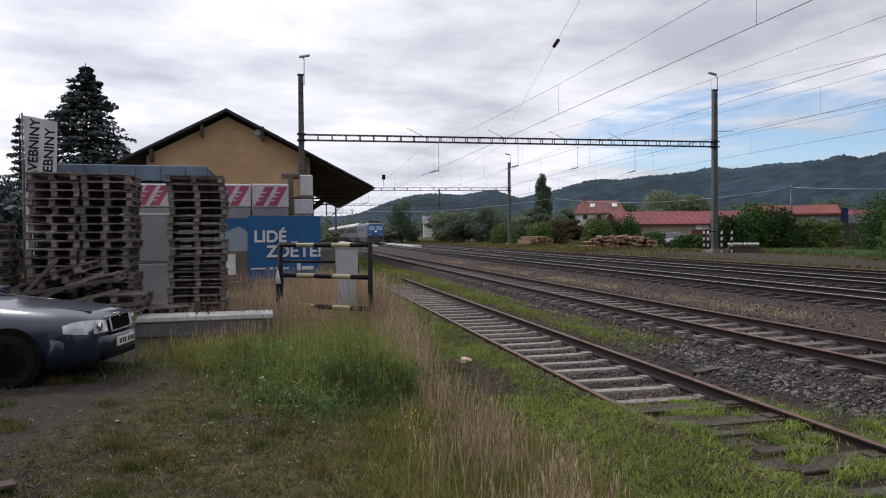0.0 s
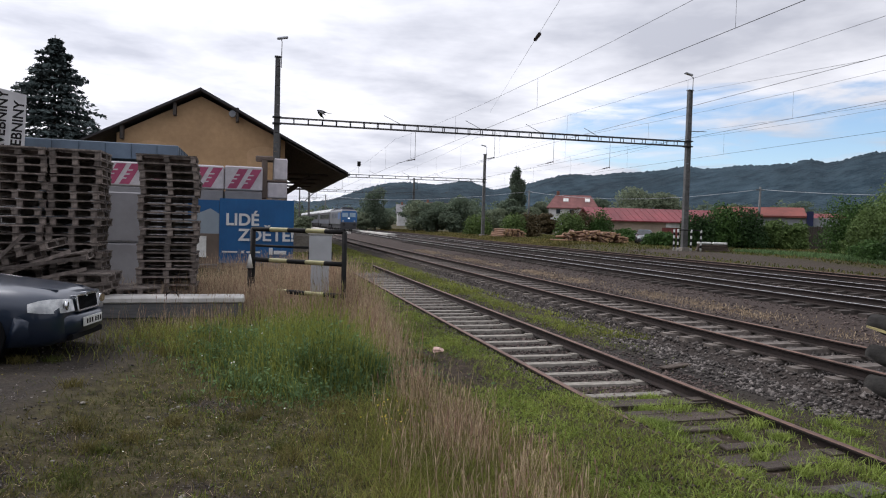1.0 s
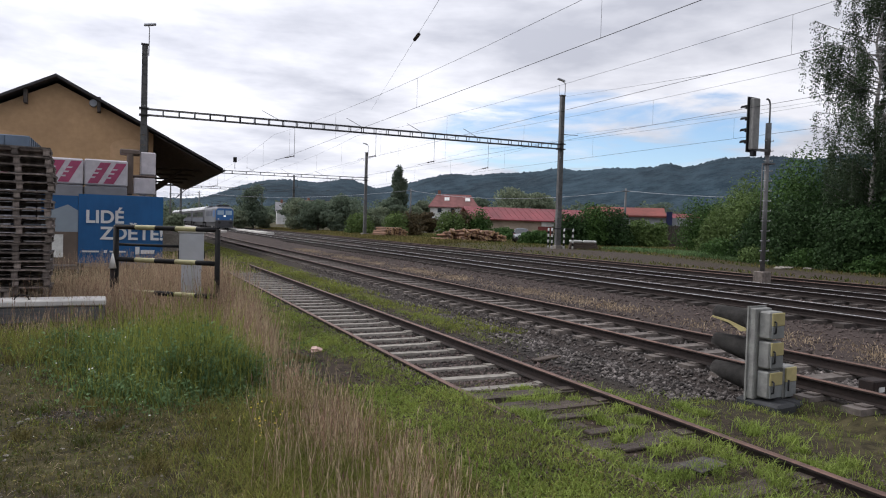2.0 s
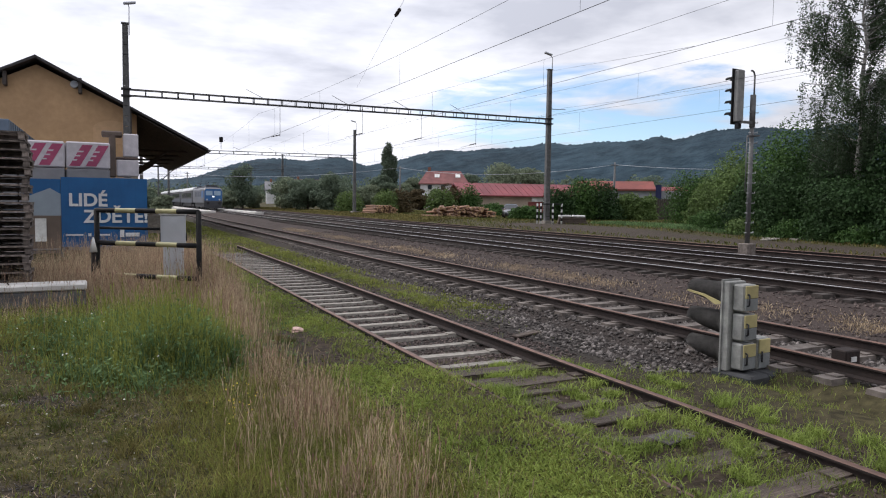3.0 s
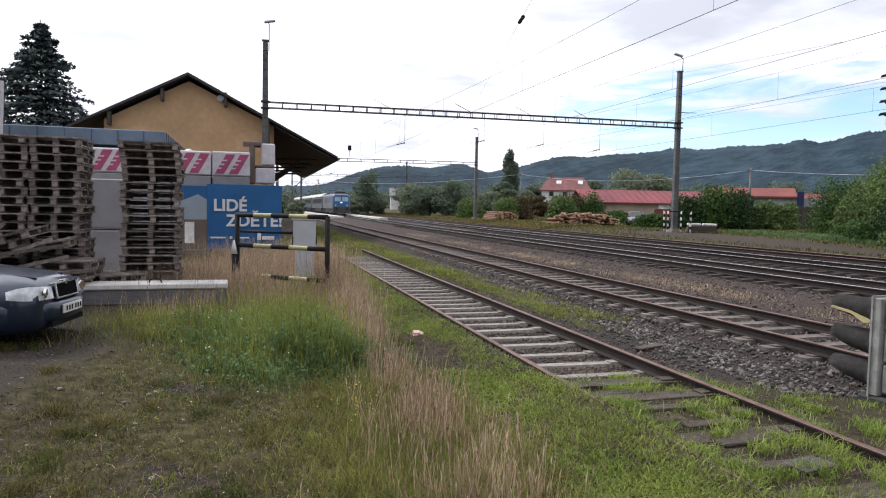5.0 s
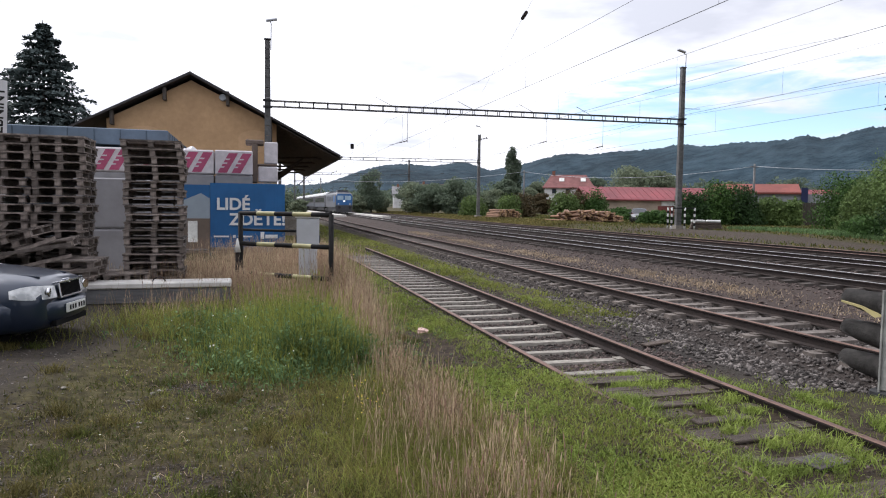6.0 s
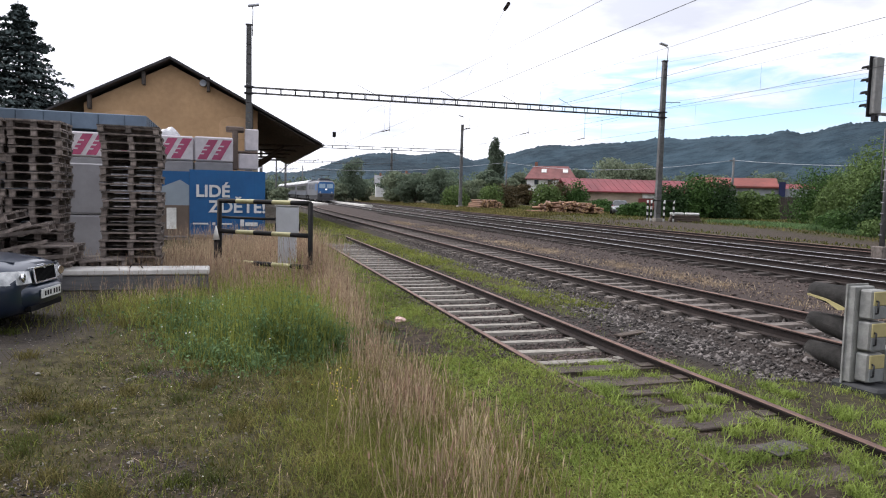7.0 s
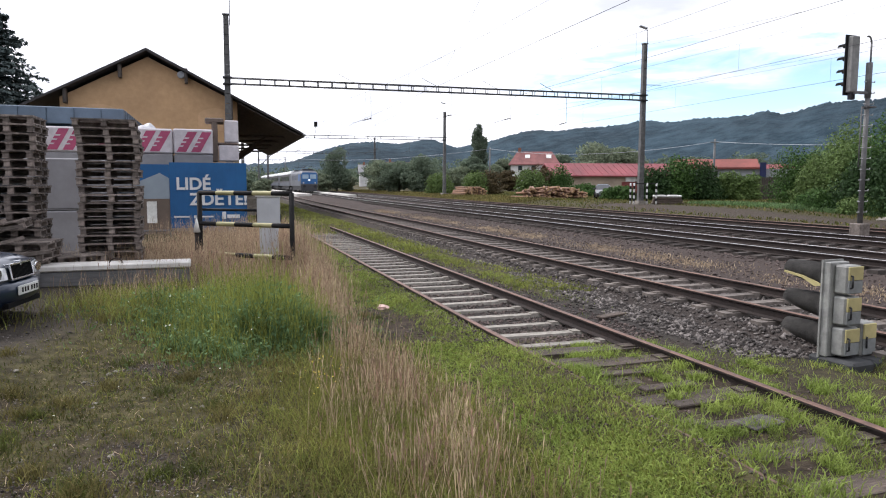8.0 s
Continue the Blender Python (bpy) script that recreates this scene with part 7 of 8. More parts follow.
# bushes and trees across the yard
for k, (x, y, h, w, mm) in enumerate((
        (38.6, 53.5, 4.6, 3.6, LEAF_DARK), (41.0, 53.2, 4.9, 4.2, LEAF_MID), (43.6, 53.4, 4.7, 3.8, LEAF_DARK), (46.6, 53.2, 3.4, 3.2, LEAF_LIGHT), (48.6, 53.0, 3.2, 2.8, LEAF_LIGHT), (57.0, 60.5, 3.0, 4.0, LEAF_MID), (36.4, 55.4, 1.6, 3.0, LEAF_MID), (43.5, 74.0, 1.8, 4.0, LEAF_MID),
        (34.6, 71.5, 3.9, 3.4, LEAF_LIGHT), (36.9, 73.5, 4.3, 3.4, LEAF_RUST), (38.8, 72.0, 4.2, 3.4, LEAF_MID), (33.2, 86.0, 4.0, 3.8, LEAF_LIGHT), (36.0, 88.0, 3.8, 3.8, LEAF_RUST), (30.5, 93.0, 3.6, 4.0, LEAF_LIGHT))):
    bush(x, y, h, w, mm, 120 + k, "green bush at the edge of the railway yard", leaves=5200, size=0.13, group="bushes across the yard")
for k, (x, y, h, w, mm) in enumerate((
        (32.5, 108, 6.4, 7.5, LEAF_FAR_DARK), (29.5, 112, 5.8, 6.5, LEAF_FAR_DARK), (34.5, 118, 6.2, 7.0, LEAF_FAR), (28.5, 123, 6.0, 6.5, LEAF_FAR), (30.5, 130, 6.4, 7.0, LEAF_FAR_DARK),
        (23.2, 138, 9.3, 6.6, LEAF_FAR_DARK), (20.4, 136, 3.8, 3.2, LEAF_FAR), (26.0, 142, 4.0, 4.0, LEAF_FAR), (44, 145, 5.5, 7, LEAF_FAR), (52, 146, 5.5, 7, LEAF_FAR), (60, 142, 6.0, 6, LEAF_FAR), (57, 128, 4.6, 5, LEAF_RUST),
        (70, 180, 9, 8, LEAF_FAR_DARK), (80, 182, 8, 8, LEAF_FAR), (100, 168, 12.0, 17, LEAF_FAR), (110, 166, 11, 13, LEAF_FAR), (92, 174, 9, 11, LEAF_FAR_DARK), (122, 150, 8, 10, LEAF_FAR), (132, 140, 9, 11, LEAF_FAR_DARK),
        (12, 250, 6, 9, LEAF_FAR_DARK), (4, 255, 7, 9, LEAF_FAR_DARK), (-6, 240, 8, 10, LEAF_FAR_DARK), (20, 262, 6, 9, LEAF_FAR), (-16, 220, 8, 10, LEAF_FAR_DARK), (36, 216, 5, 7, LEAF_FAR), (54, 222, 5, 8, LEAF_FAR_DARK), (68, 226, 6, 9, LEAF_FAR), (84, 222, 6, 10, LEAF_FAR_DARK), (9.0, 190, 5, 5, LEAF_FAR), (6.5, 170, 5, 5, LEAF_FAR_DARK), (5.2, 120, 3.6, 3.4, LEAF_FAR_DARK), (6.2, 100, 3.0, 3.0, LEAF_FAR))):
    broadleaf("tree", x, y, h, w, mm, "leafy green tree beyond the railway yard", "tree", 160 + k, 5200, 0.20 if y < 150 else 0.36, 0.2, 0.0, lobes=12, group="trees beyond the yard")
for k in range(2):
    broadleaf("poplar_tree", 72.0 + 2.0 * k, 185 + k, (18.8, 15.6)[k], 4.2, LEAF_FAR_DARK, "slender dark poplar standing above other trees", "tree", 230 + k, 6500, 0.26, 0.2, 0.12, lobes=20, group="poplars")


def build_far_woods():
    """Village trees and hedges far off, too many to count."""
    rng = np.random.default_rng(77)
    lob = []
    for k in range(420):
        az = radians(rng.uniform(-35, 75))
        d = rng.uniform(270, 620)
        x, y = d * math.sin(az), d * math.cos(az)
        r = rng.uniform(3, 5.5)
        z = float(ground_z(x, y))
        lob.append((x, y, z + r * 0.75, r, r, r * rng.uniform(0.8, 1.2)))
    c, d = lobes_to_leaves(lob, 80000, rng, 0.75)
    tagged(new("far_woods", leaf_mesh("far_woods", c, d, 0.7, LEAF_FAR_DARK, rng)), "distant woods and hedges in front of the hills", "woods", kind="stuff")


build_far_woods()


# ---- grass ----
def blades(name, px, py, height, width, lean, material, label, seed, curl=0.5):
    """Bent grass blades, two faces each."""
    rng = np.random.default_rng(seed)
    n = len(px)
    h = height * rng.uniform(0.55, 1.25, n) if np.isscalar(height) else height * rng.uniform(0.6, 1.2, n)
    a, b = rng.uniform(0, 6.28, n), rng.uniform(0, 6.28, n)
    w = width * rng.uniform(0.6, 1.3, n)
    l = h * lean * rng.uniform(0.2, 1.3, n)
    ux, uy = np.cos(a) * w, np.sin(a) * w
    dx, dy = np.cos(b) * l, np.sin(b) * l
    z = ground_z(px, py) - 0.01
    v = np.stack([
        np.stack([px - ux, py - uy, z], -1), np.stack([px + ux, py + uy, z], -1),
        np.stack([px + dx * 0.4 + ux * 0.75, py + dy * 0.4 + uy * 0.75, z + h * 0.6], -1), np.stack([px + dx * 0.4 - ux * 0.75, py + dy * 0.4 - uy * 0.75, z + h * 0.6], -1),
        np.stack([px + dx, py + dy, z + h * (1 - 0.25 * lean)], -1)], 1).reshape(-1, 3)
    i = np.arange(n)[:, None] * 5
    loops = np.concatenate([i + 0, i + 1, i + 2, i + 3, i + 3, i + 2, i + 4], 1).ravel()
    sizes = np.tile([4, 3], n)
    tagged(new(name, fast_mesh(name, v, loops, sizes, material)), label, "grass", kind="stuff")


def seed_heads(name, px, py, height, material, label, seed, size=0.0055, length=0.075):
    """Feathery seed heads on fine stems."""
    rng = np.random.default_rng(seed)
    n = len(px)
    h = height * rng.uniform(0.7, 1.2, n)
    b = rng.uniform(0, 6.28, n)
    l = h * 0.45 * rng.random(n)
    tx, ty, tz = px + np.cos(b) * l, py + np.sin(b) * l, ground_z(px, py) + h
    w = 0.0016
    L = length * rng.uniform(0.6, 1.3, n)
    s = size * rng.uniform(0.6, 1.4, n)
    z0 = ground_z(px, py)
    cx, cy = np.cos(b), np.sin(b)
    v = np.stack([
        np.stack([px - w, py, z0], -1), np.stack([px + w, py, z0], -1), np.stack([tx + w, ty, tz], -1), np.stack([tx - w, ty, tz], -1),
        np.stack([tx, ty, tz - L * 0.2], -1), np.stack([tx - cy * s, ty + cx * s, tz + L * 0.35], -1), np.stack([tx + cx * L * 0.3, ty + cy * L * 0.3, tz + L], -1), np.stack([tx + cy * s, ty - cx * s, tz + L * 0.35], -1)], 1).reshape(-1, 3)
    i = np.arange(n)[:, None] * 8
    loops = np.concatenate([i + k for k in range(8)], 1).ravel()
    tagged(new(name, fast_mesh(name, v, loops, np.full(2 * n, 4), material)), label, "grass", kind="stuff")


def field(n, rmin, rmax, az0, az1, rng, power=1.0):
    r = rmin + (rmax - rmin) * rng.random(n) ** power
    a = np.radians(rng.uniform(az0, az1, n))
    return r * np.sin(a), r * np.cos(a)


def near(x, y, cx, cy, rx, ry):
    return np.exp(-(((x - cx) / rx) ** 2 + ((y - cy) / ry) ** 2))


def build_grass():
    rng = np.random.default_rng(31)
    # short, patchy meadow grass
    x, y = field(210000, 2.2, 24, -34, 50, rng, 1.45)
    bare = np.clip(smooth_step(-x - 0.28 * (10.5 - y), 0.7, 1.5) * (y < 13.5) + 0.92 * smooth_step(wave(x, y, 2.7, 2) * 0.4 + 0.25 * (1 - smooth_step(y, 3.5, 7)) * (1 - smooth_step(x, -1, 1.2)), 0.05, 0.3) * (x < 2.2) * (y < 8.5) + 1.4 * near(x, y, 2.3, 9.0, 0.6, 1.3), 0, 1)
    keep = (rng.random(len(x)) > bare * 0.93) & (x < 2.05 + 0.3 * wave(x, y, 1.5, 3)) & (rng.random(len(x)) < 0.45 + 0.55 * smooth_step(wave(x, y, 1.3, 4), -0.5, 0.3))
    olive = rng.random(len(x)) < 0.42 - 0.25 * smooth_step(x, 0.8, 2.6)
    blades("short_grass", x[keep & ~olive], y[keep & ~olive], 0.070, 0.0034, 0.9, GRASS_GREEN, "short patchy meadow grass", 1)
    blades("yellow_grass", x[keep & olive], y[keep & olive], 0.080, 0.0032, 0.9, GRASS_OLIVE, "yellowing short grass", 2)
    # bright strip along the siding and weeds between its sleepers
    n = 200000
    y = 2.2 + 27 * rng.random(n) ** 1.35
    x = rng.uniform(2.0, 7.4, n)
    p_left = (1 - 0.97 * np.clip(1.3 * near(x, y, 2.35, 9.0, 0.5, 1.2), 0, 1)) * smooth_step(x, 2.1, 2.5) * (1 - smooth_step(x, 3.05, 3.4))
    p_mid = 0.8 * (x > 3.3) * (x < 4.75) * (1 - smooth_step(y, 5.8, 7.8)) * (0.18 + 0.88 * smooth_step(wave(x, y, 2.6, 5), -0.05, 0.3))
    p_right = (x > 4.85) * (1 - smooth_step(x + 0.5 * wave(x, y, 0.9, 1) - 1.2 * (1 - smooth_step(y, 4.9, 6.0)), 5.9, 6.3)) * np.clip((0.12 + 0.75 * smooth_step(wave(x, y, 3.1, 9), -0.15, 0.4)) * (1 - smooth_step(y, 5.5, 7.0) * 0.95) + smooth_step(y, 9.5, 11.5) * smooth_step(x, 5.3, 5.7), 0, 1)
    keep = rng.random(n) < np.clip(p_left + p_mid + p_right, 0, 1) * (0.18 + 0.82 * smooth_step(wave(x, y, 1.9, 7) + 0.5 * wave(x, y, 5.3, 8), -0.35, 0.35))
    tint = rng.random(n) < 0.62
    blades("fresh_grass", x[keep & tint], y[keep & tint], 0.072, 0.0034, 0.9, GRASS_FRESH, "bright green grass along the siding", 3)
    blades("pale_fresh_grass", x[keep & ~tint], y[keep & ~tint], 0.080, 0.0034, 0.9, GRASS_VERGE, "pale green grass along the siding", 33)
    # dense turf against the siding
    n = 150000
    y = 2.2 + 24 * rng.random(n) ** 1.3
    x = 2.56 + 0.36 * rng.normal(0, 1, n)
    keep = (rng.random(n) < 0.16 + 0.80 * smooth_step(wave(x, y, 2.3, 12) + 0.5 * wave(x, y, 6.1, 2), -0.35, 0.25)) & (rng.random(n) > near(x, y, 2.3, 9.0, 0.55, 1.5) * 1.6) & (x > 2.0 + 0.25 * wave(x, y, 1.5, 3)) & (rng.random(n) > 0.85 * np.exp(-((x - 2.82) / 0.13) ** 2) * smooth_step(wave(x, y, 0.9, 5), -0.4, 0.2))
    tint = rng.random(n) < 0.7
    blades("siding_turf", x[keep & tint], y[keep & tint], 0.060, 0.0054, 1.1, GRASS_FRESH, "dense bright turf beside the siding", 34)
    blades("siding_turf_pale", x[keep & ~tint], y[keep & ~tint], 0.055, 0.0050, 1.1, GRASS_VERGE, "pale turf beside the siding", 35)
    n = 11000
    y = 19 + 60 * rng.random(n) ** 1.5
    x = rng.uniform(1.6, 6.3, n)
    keep = (y > 27) | (x > 5.0) | (x < 3.2)
    blades("end_of_siding_grass", x[keep], y[keep], 0.14, 0.016, 0.9, GRASS_VERGE, "grass round the end of the siding", 36)
    n = 14000
    x, y = rng.uniform(24.2, 31, n), rng.uniform(55, 150, n)
    blades("far_verge_grass", x, y, 0.26, 0.05, 0.9, GRASS_OLIVE, "pale grass slope beyond the tracks", 37)
    # grass strip between siding and loop further on
    n = 15000
    y = 11 + 60 * rng.random(n) ** 1.4
    x = rng.uniform(5.4, 6.9, n) - 0.02 * (y - 11) * 0.6
    keep = rng.random(n) < 0.75 * smooth_step(wave(x, y, 0.9, 6), -0.5, 0.25)
    x, y = x[keep], y[keep]
    blades("verge_grass", x, y, 0.09, 0.010, 0.9, GRASS_VERGE, "green verge between siding and loop", 4)
    # lush clump of tall weeds
    n = 24000
    cx, cy = rng.normal(0, 1, n), rng.normal(0, 1, n)
    back = rng.random(n) < 0.5
    x, y = np.where(back, 0.25 + 0.72 * cx, 0.55 + 0.52 * cx), np.where(back, 10.5 + 0.75 * cy, 8.8 + 0.6 * cy)
    h = np.where(back, 0.50, 0.64) * np.exp(-(cx ** 2 + cy ** 2) * 0.24) * (0.75 + 0.45 * wave(x, y, 3.1, 3) + 0.3 * wave(x, y, 7.5, 1))
    h = np.maximum(h, 0.10) * rng.uniform(0.45, 1.3, n)
    pick = rng.random(n)
    for nm, lo, hi, mm, lean, lab in (("tall_weeds", 0.0, 0.58, GRASS_TALL, 0.45, "lush clump of tall green weeds"), ("pale_weeds", 0.58, 0.74, GRASS_VERGE, 0.7, "paler yellow-green blades in the weed clump"), ("dark_weeds", 0.74, 1.0, GRASS_GREEN, 0.8, "darker low blades in the weed clump")):
        sel = (pick >= lo) & (pick < hi)
        blades(nm, x[sel], y[sel], h[sel], 0.0062, lean, mm, lab, 5 + int(hi * 10))
    k = 15000
    sel = rng.integers(0, n, k)
    lz = ground_z(x[sel], y[sel]) + h[sel] * rng.uniform(0.25, 0.95, k)
    lc = np.stack([x[sel] + 0.05 * rng.normal(0, 1, k), y[sel] + 0.05 * rng.normal(0, 1, k), lz], -1)
    tagged(new("weed_leaves", leaf_mesh("weed_leaves", lc, np.tile((0, -0.4, 0.8), (k, 1)), 0.028, GRASS_TALL, rng, 0.45)), "broad leaves in the weed clump", "herbs", kind="stuff")
    seed_heads("weed_stalks", x[::9], y[::9], h[::9] * 1.25 + 0.08, GRASS_VERGE, "pale flowering stalks above the weed clump", 55)
    n = 5200
    x, y = -0.9 + 0.75 * rng.normal(0, 1, n), 10.9 + 0.75 * rng.normal(0, 1, n)
    half = rng.random(n) < 0.5
    blades("weed_clump", x[half], y[half], 0.22, 0.004, 0.8, GRASS_VERGE, "green weeds before the concrete beam", 6)
    blades("weed_clump_dark", x[~half], y[~half], 0.20, 0.004, 0.9, GRASS_OLIVE, "yellowing weeds before the concrete beam", 66)
    # straw-coloured tall grass: round the guard frame, along the clump, in the foreground
    xs, ys, hs = [], [], []
    for cx, cy, rx, ry, k, hh in ((0.6, 14.6, 1.0, 0.9, 8000, 0.36), (1.72, 12.4, 0.18, 1.7, 1900, 0.5), (1.75, 17.5, 0.45, 2.6, 3600, 0.8), (-1.0, 16.2, 0.9, 1.2, 3500, 0.5), (1.58, 7.3, 0.18, 0.5, 800, 0.28), (1.58, 6.1, 0.26, 0.55, 1900, 0.27), (1.58, 5.0, 0.36, 0.6, 2000, 0.25), (1.55, 3.9, 0.42, 0.5, 1500, 0.24), (1.62, 9.6, 0.16, 1.0, 900, 0.36), (-0.3, 11.9, 1.1, 0.5, 700, 0.28), (0.8, 21.5, 1.4, 3.0, 4200, 0.7)):
        xs.append(cx + rx * rng.normal(0, 1, k))
        ys.append(cy + ry * rng.normal(0, 1, k))
        hs.append(np.full(k, hh))
    x, y, h = np.concatenate(xs), np.concatenate(ys), np.concatenate(hs)
    clump = smooth_step(wave(x, y, 4.3, 5) + 0.6 * wave(x, y, 9.0, 2), -0.55, 0.35)
    keep = (x < 2.35) & (np.hypot(x, y) > 2.6) & (rng.random(len(x)) < np.where(y < 11, 0.12 + 0.88 * clump, 1))
    x, y, h = x[keep], y[keep], h[keep] * (0.75 + 0.4 * clump[keep])
    half = rng.random(len(x)) < np.where(y < 9, 0.34, 0.72)
    blades("dry_grass", x[half], y[half], h[half] * 0.85, 0.0013, 0.95, GRASS_DRY, "straw-coloured tall seeding grass", 7)
    blades("green_under_dry_grass", x[~half], y[~half], h[~half] * 0.55, 0.0026, 0.9, GRASS_OLIVE, "yellowing blades among the dry grass", 8)
    red = np.arange(half.sum()) % 5 < 2
    seed_heads("seed_heads", x[half][~red], y[half][~red], h[half][~red], GRASS_DRY, "pale feathery seed heads of dry grass", 9, 0.0042, 0.075)
    seed_heads("reddish_seed_heads", x[half][red], y[half][red], h[half][red] * 0.95, GRASS_RUSSET, "reddish feathery seed heads of dry grass", 91, 0.0055, 0.07)
    n = 34000
    x, y = 1.36 + 0.46 * rng.normal(0, 1, n), 5.0 + 1.3 * rng.normal(0, 1, n)
    keep = (np.hypot(x, y) > 2.5) & (x < 2.3)
    x, y = x[keep], y[keep]
    k = len(x) // 2
    blades("olive_under_dry_grass", x[:k], y[:k], 0.15, 0.0022, 1.0, GRASS_OLIVE, "yellowed low blades among the dry grass", 81)
    blades("fresh_under_dry_grass", x[k:], y[k:], 0.16, 0.0024, 0.9, GRASS_VERGE, "pale green low blades among the dry grass", 82)
    # low clover and herb leaves
    px, py = field(70000, 2.3, 15, -34, 48, rng, 1.1)
    dens = 0.35 + 0.65 * smooth_step(wave(px, py, 1.7, 9), -0.3, 0.3)
    dens = dens * (1 - 0.9 * smooth_step(-px - 0.28 * (10.5 - py), 0.7, 1.5) * (py < 13.5)) * ((px < 3.15) | ((py < 6.6) & (px < 6.1) & (wave(px, py, 2.6, 5) > 0.0)))
    dens = dens * (1 - 0.85 * smooth_step(wave(px, py, 2.7, 2) * 0.4 + 0.25 * (1 - smooth_step(py, 3.5, 7)) * (1 - smooth_step(px, -1, 1.2)), 0.05, 0.3) * (px < 2.2) * (py < 8.5))
    kk = rng.random(len(px)) < dens
    px, py = px[kk], py[kk]
    cc = np.stack([px, py, ground_z(px, py) + rng.uniform(0.005, 0.05, len(px))], -1)
    green = rng.random(len(px)) < 0.55 + 0.3 * smooth_step(px, 0.8, 2.6)
    up_dir = np.tile((0, 0, 1.0), (len(px), 1))
    for nm, sel, mm, lab in (("clover_leaves", green, GRASS_GREEN, "low clover and herb leaves in the meadow"), ("dull_leaves", ~green, GRASS_OLIVE, "dull yellowing herb leaves in the meadow")):
        tagged(new(nm, leaf_mesh(nm, cc[sel], up_dir[sel], 0.013, mm, rng, 0.7)), lab, "herbs", kind="stuff")
    # weed tufts between the rails and beside them at the end of the siding
    k = 58
    tx = np.concatenate([rng.uniform(3.4, 4.7, 36), rng.uniform(4.95, 5.8, 22)])
    ty = np.concatenate([2.9 + 4.2 * rng.random(36), 2.9 + 4.2 * rng.random(22)])
    size = np.repeat(rng.uniform(0.04, 0.11, k), 150)
    px = np.repeat(tx, 150) + size * rng.normal(0, 1, k * 150)
    py = np.repeat(ty, 150) + size * 0.8 * rng.normal(0, 1, k * 150)
    keep = (np.abs(px - 4.85) > 0.06) & (px > 3.3)
    px, py, size = px[keep], py[keep], size[keep]
    blades("track_weeds", px, py, 0.05 + 0.9 * size, 0.0040, 1.0, GRASS_FRESH, "tufts of bright grass between the rails", 83)
    # straw litter and brighter sprigs on the worn meadow
    x, y = field(5000, 2.3, 10.5, -34, 16, rng, 1.2)
    keep = x + 0.28 * (10.5 - y) > -0.9
    blades("straw_litter", x[keep], y[keep], 0.06, 0.0022, 2.2, GRASS_DRY, "pale straw lying in the short grass", 85)
    x, y = field(26000, 2.3, 11.5, -34, 14, rng, 1.2)
    keep = (rng.random(len(x)) < smooth_step(wave(x, y, 3.3, 6) + 0.5 * wave(x, y, 8.0, 3), 0.0, 0.6)) & (x + 0.28 * (10.5 - y) > -0.8)
    blades("bright_sprigs", x[keep], y[keep], 0.085, 0.0040, 0.9, GRASS_VERGE, "brighter sprigs in the worn meadow", 86)
    # scattered tussocks
    k = 80
    tx, ty = field(k, 2.9, 10, -32, 14, rng)
    px = np.repeat(tx, 130) + 0.07 * rng.normal(0, 1, k * 130)
    py = np.repeat(ty, 130) + 0.07 * rng.normal(0, 1, k * 130)
    pale = np.repeat(rng.random(k) < 0.5, 130)
    blades("tussocks", px[~pale], py[~pale], 0.13, 0.0036, 1.0, GRASS_OLIVE, "scattered tussocks of coarse grass", 10)
    blades("green_tussocks", px[pale], py[pale], 0.11, 0.0032, 1.0, GRASS_GREEN, "scattered green tussocks of coarse grass", 84)
    # dry strip between loop and main line, meadow beyond the tracks
    n = 15000
    y = 6 + 40 * rng.random(n) ** 1.3
    x = 10.5 + 0.26 * rng.normal(0, 1, n)
    keep = rng.random(n) < 0.15 + 0.75 * smooth_step(wave(x, y, 0.8, 3), -0.5, 0.3)
    x, y = x[keep], y[keep]
    blades("dry_strip", x, y, 0.075, 0.006, 1.0, GRASS_DRY, "dry grass between loop and main track", 11)
    n = 42000
    x = rng.uniform(24.6, 52, n)
    y = rng.uniform(8, 125, n)
    keep = ~((x > 26.5) & (x < 30.5) & (y < 44)) & ((x < 36) | (y > 42))
    dry = rng.random(n) < 0.5
    blades("yard_grass", x[keep & ~dry], y[keep & ~dry], 0.18, 0.03, 0.8, GRASS_GREEN, "grass on the far side of the tracks", 12)
    blades("yard_dry_grass", x[keep & dry], y[keep & dry], 0.16, 0.03, 0.8, GRASS_OLIVE, "yellowed grass on the far side of the tracks", 13)
    n = 12000
    x, y = rng.uniform(33.2, 36.5, n), rng.uniform(10, 42, n)
    blades("bank_grass", x, y, 0.32, 0.022, 0.7, GRASS_TALL, "rank green grass at the foot of the bank", 14)


build_grass()


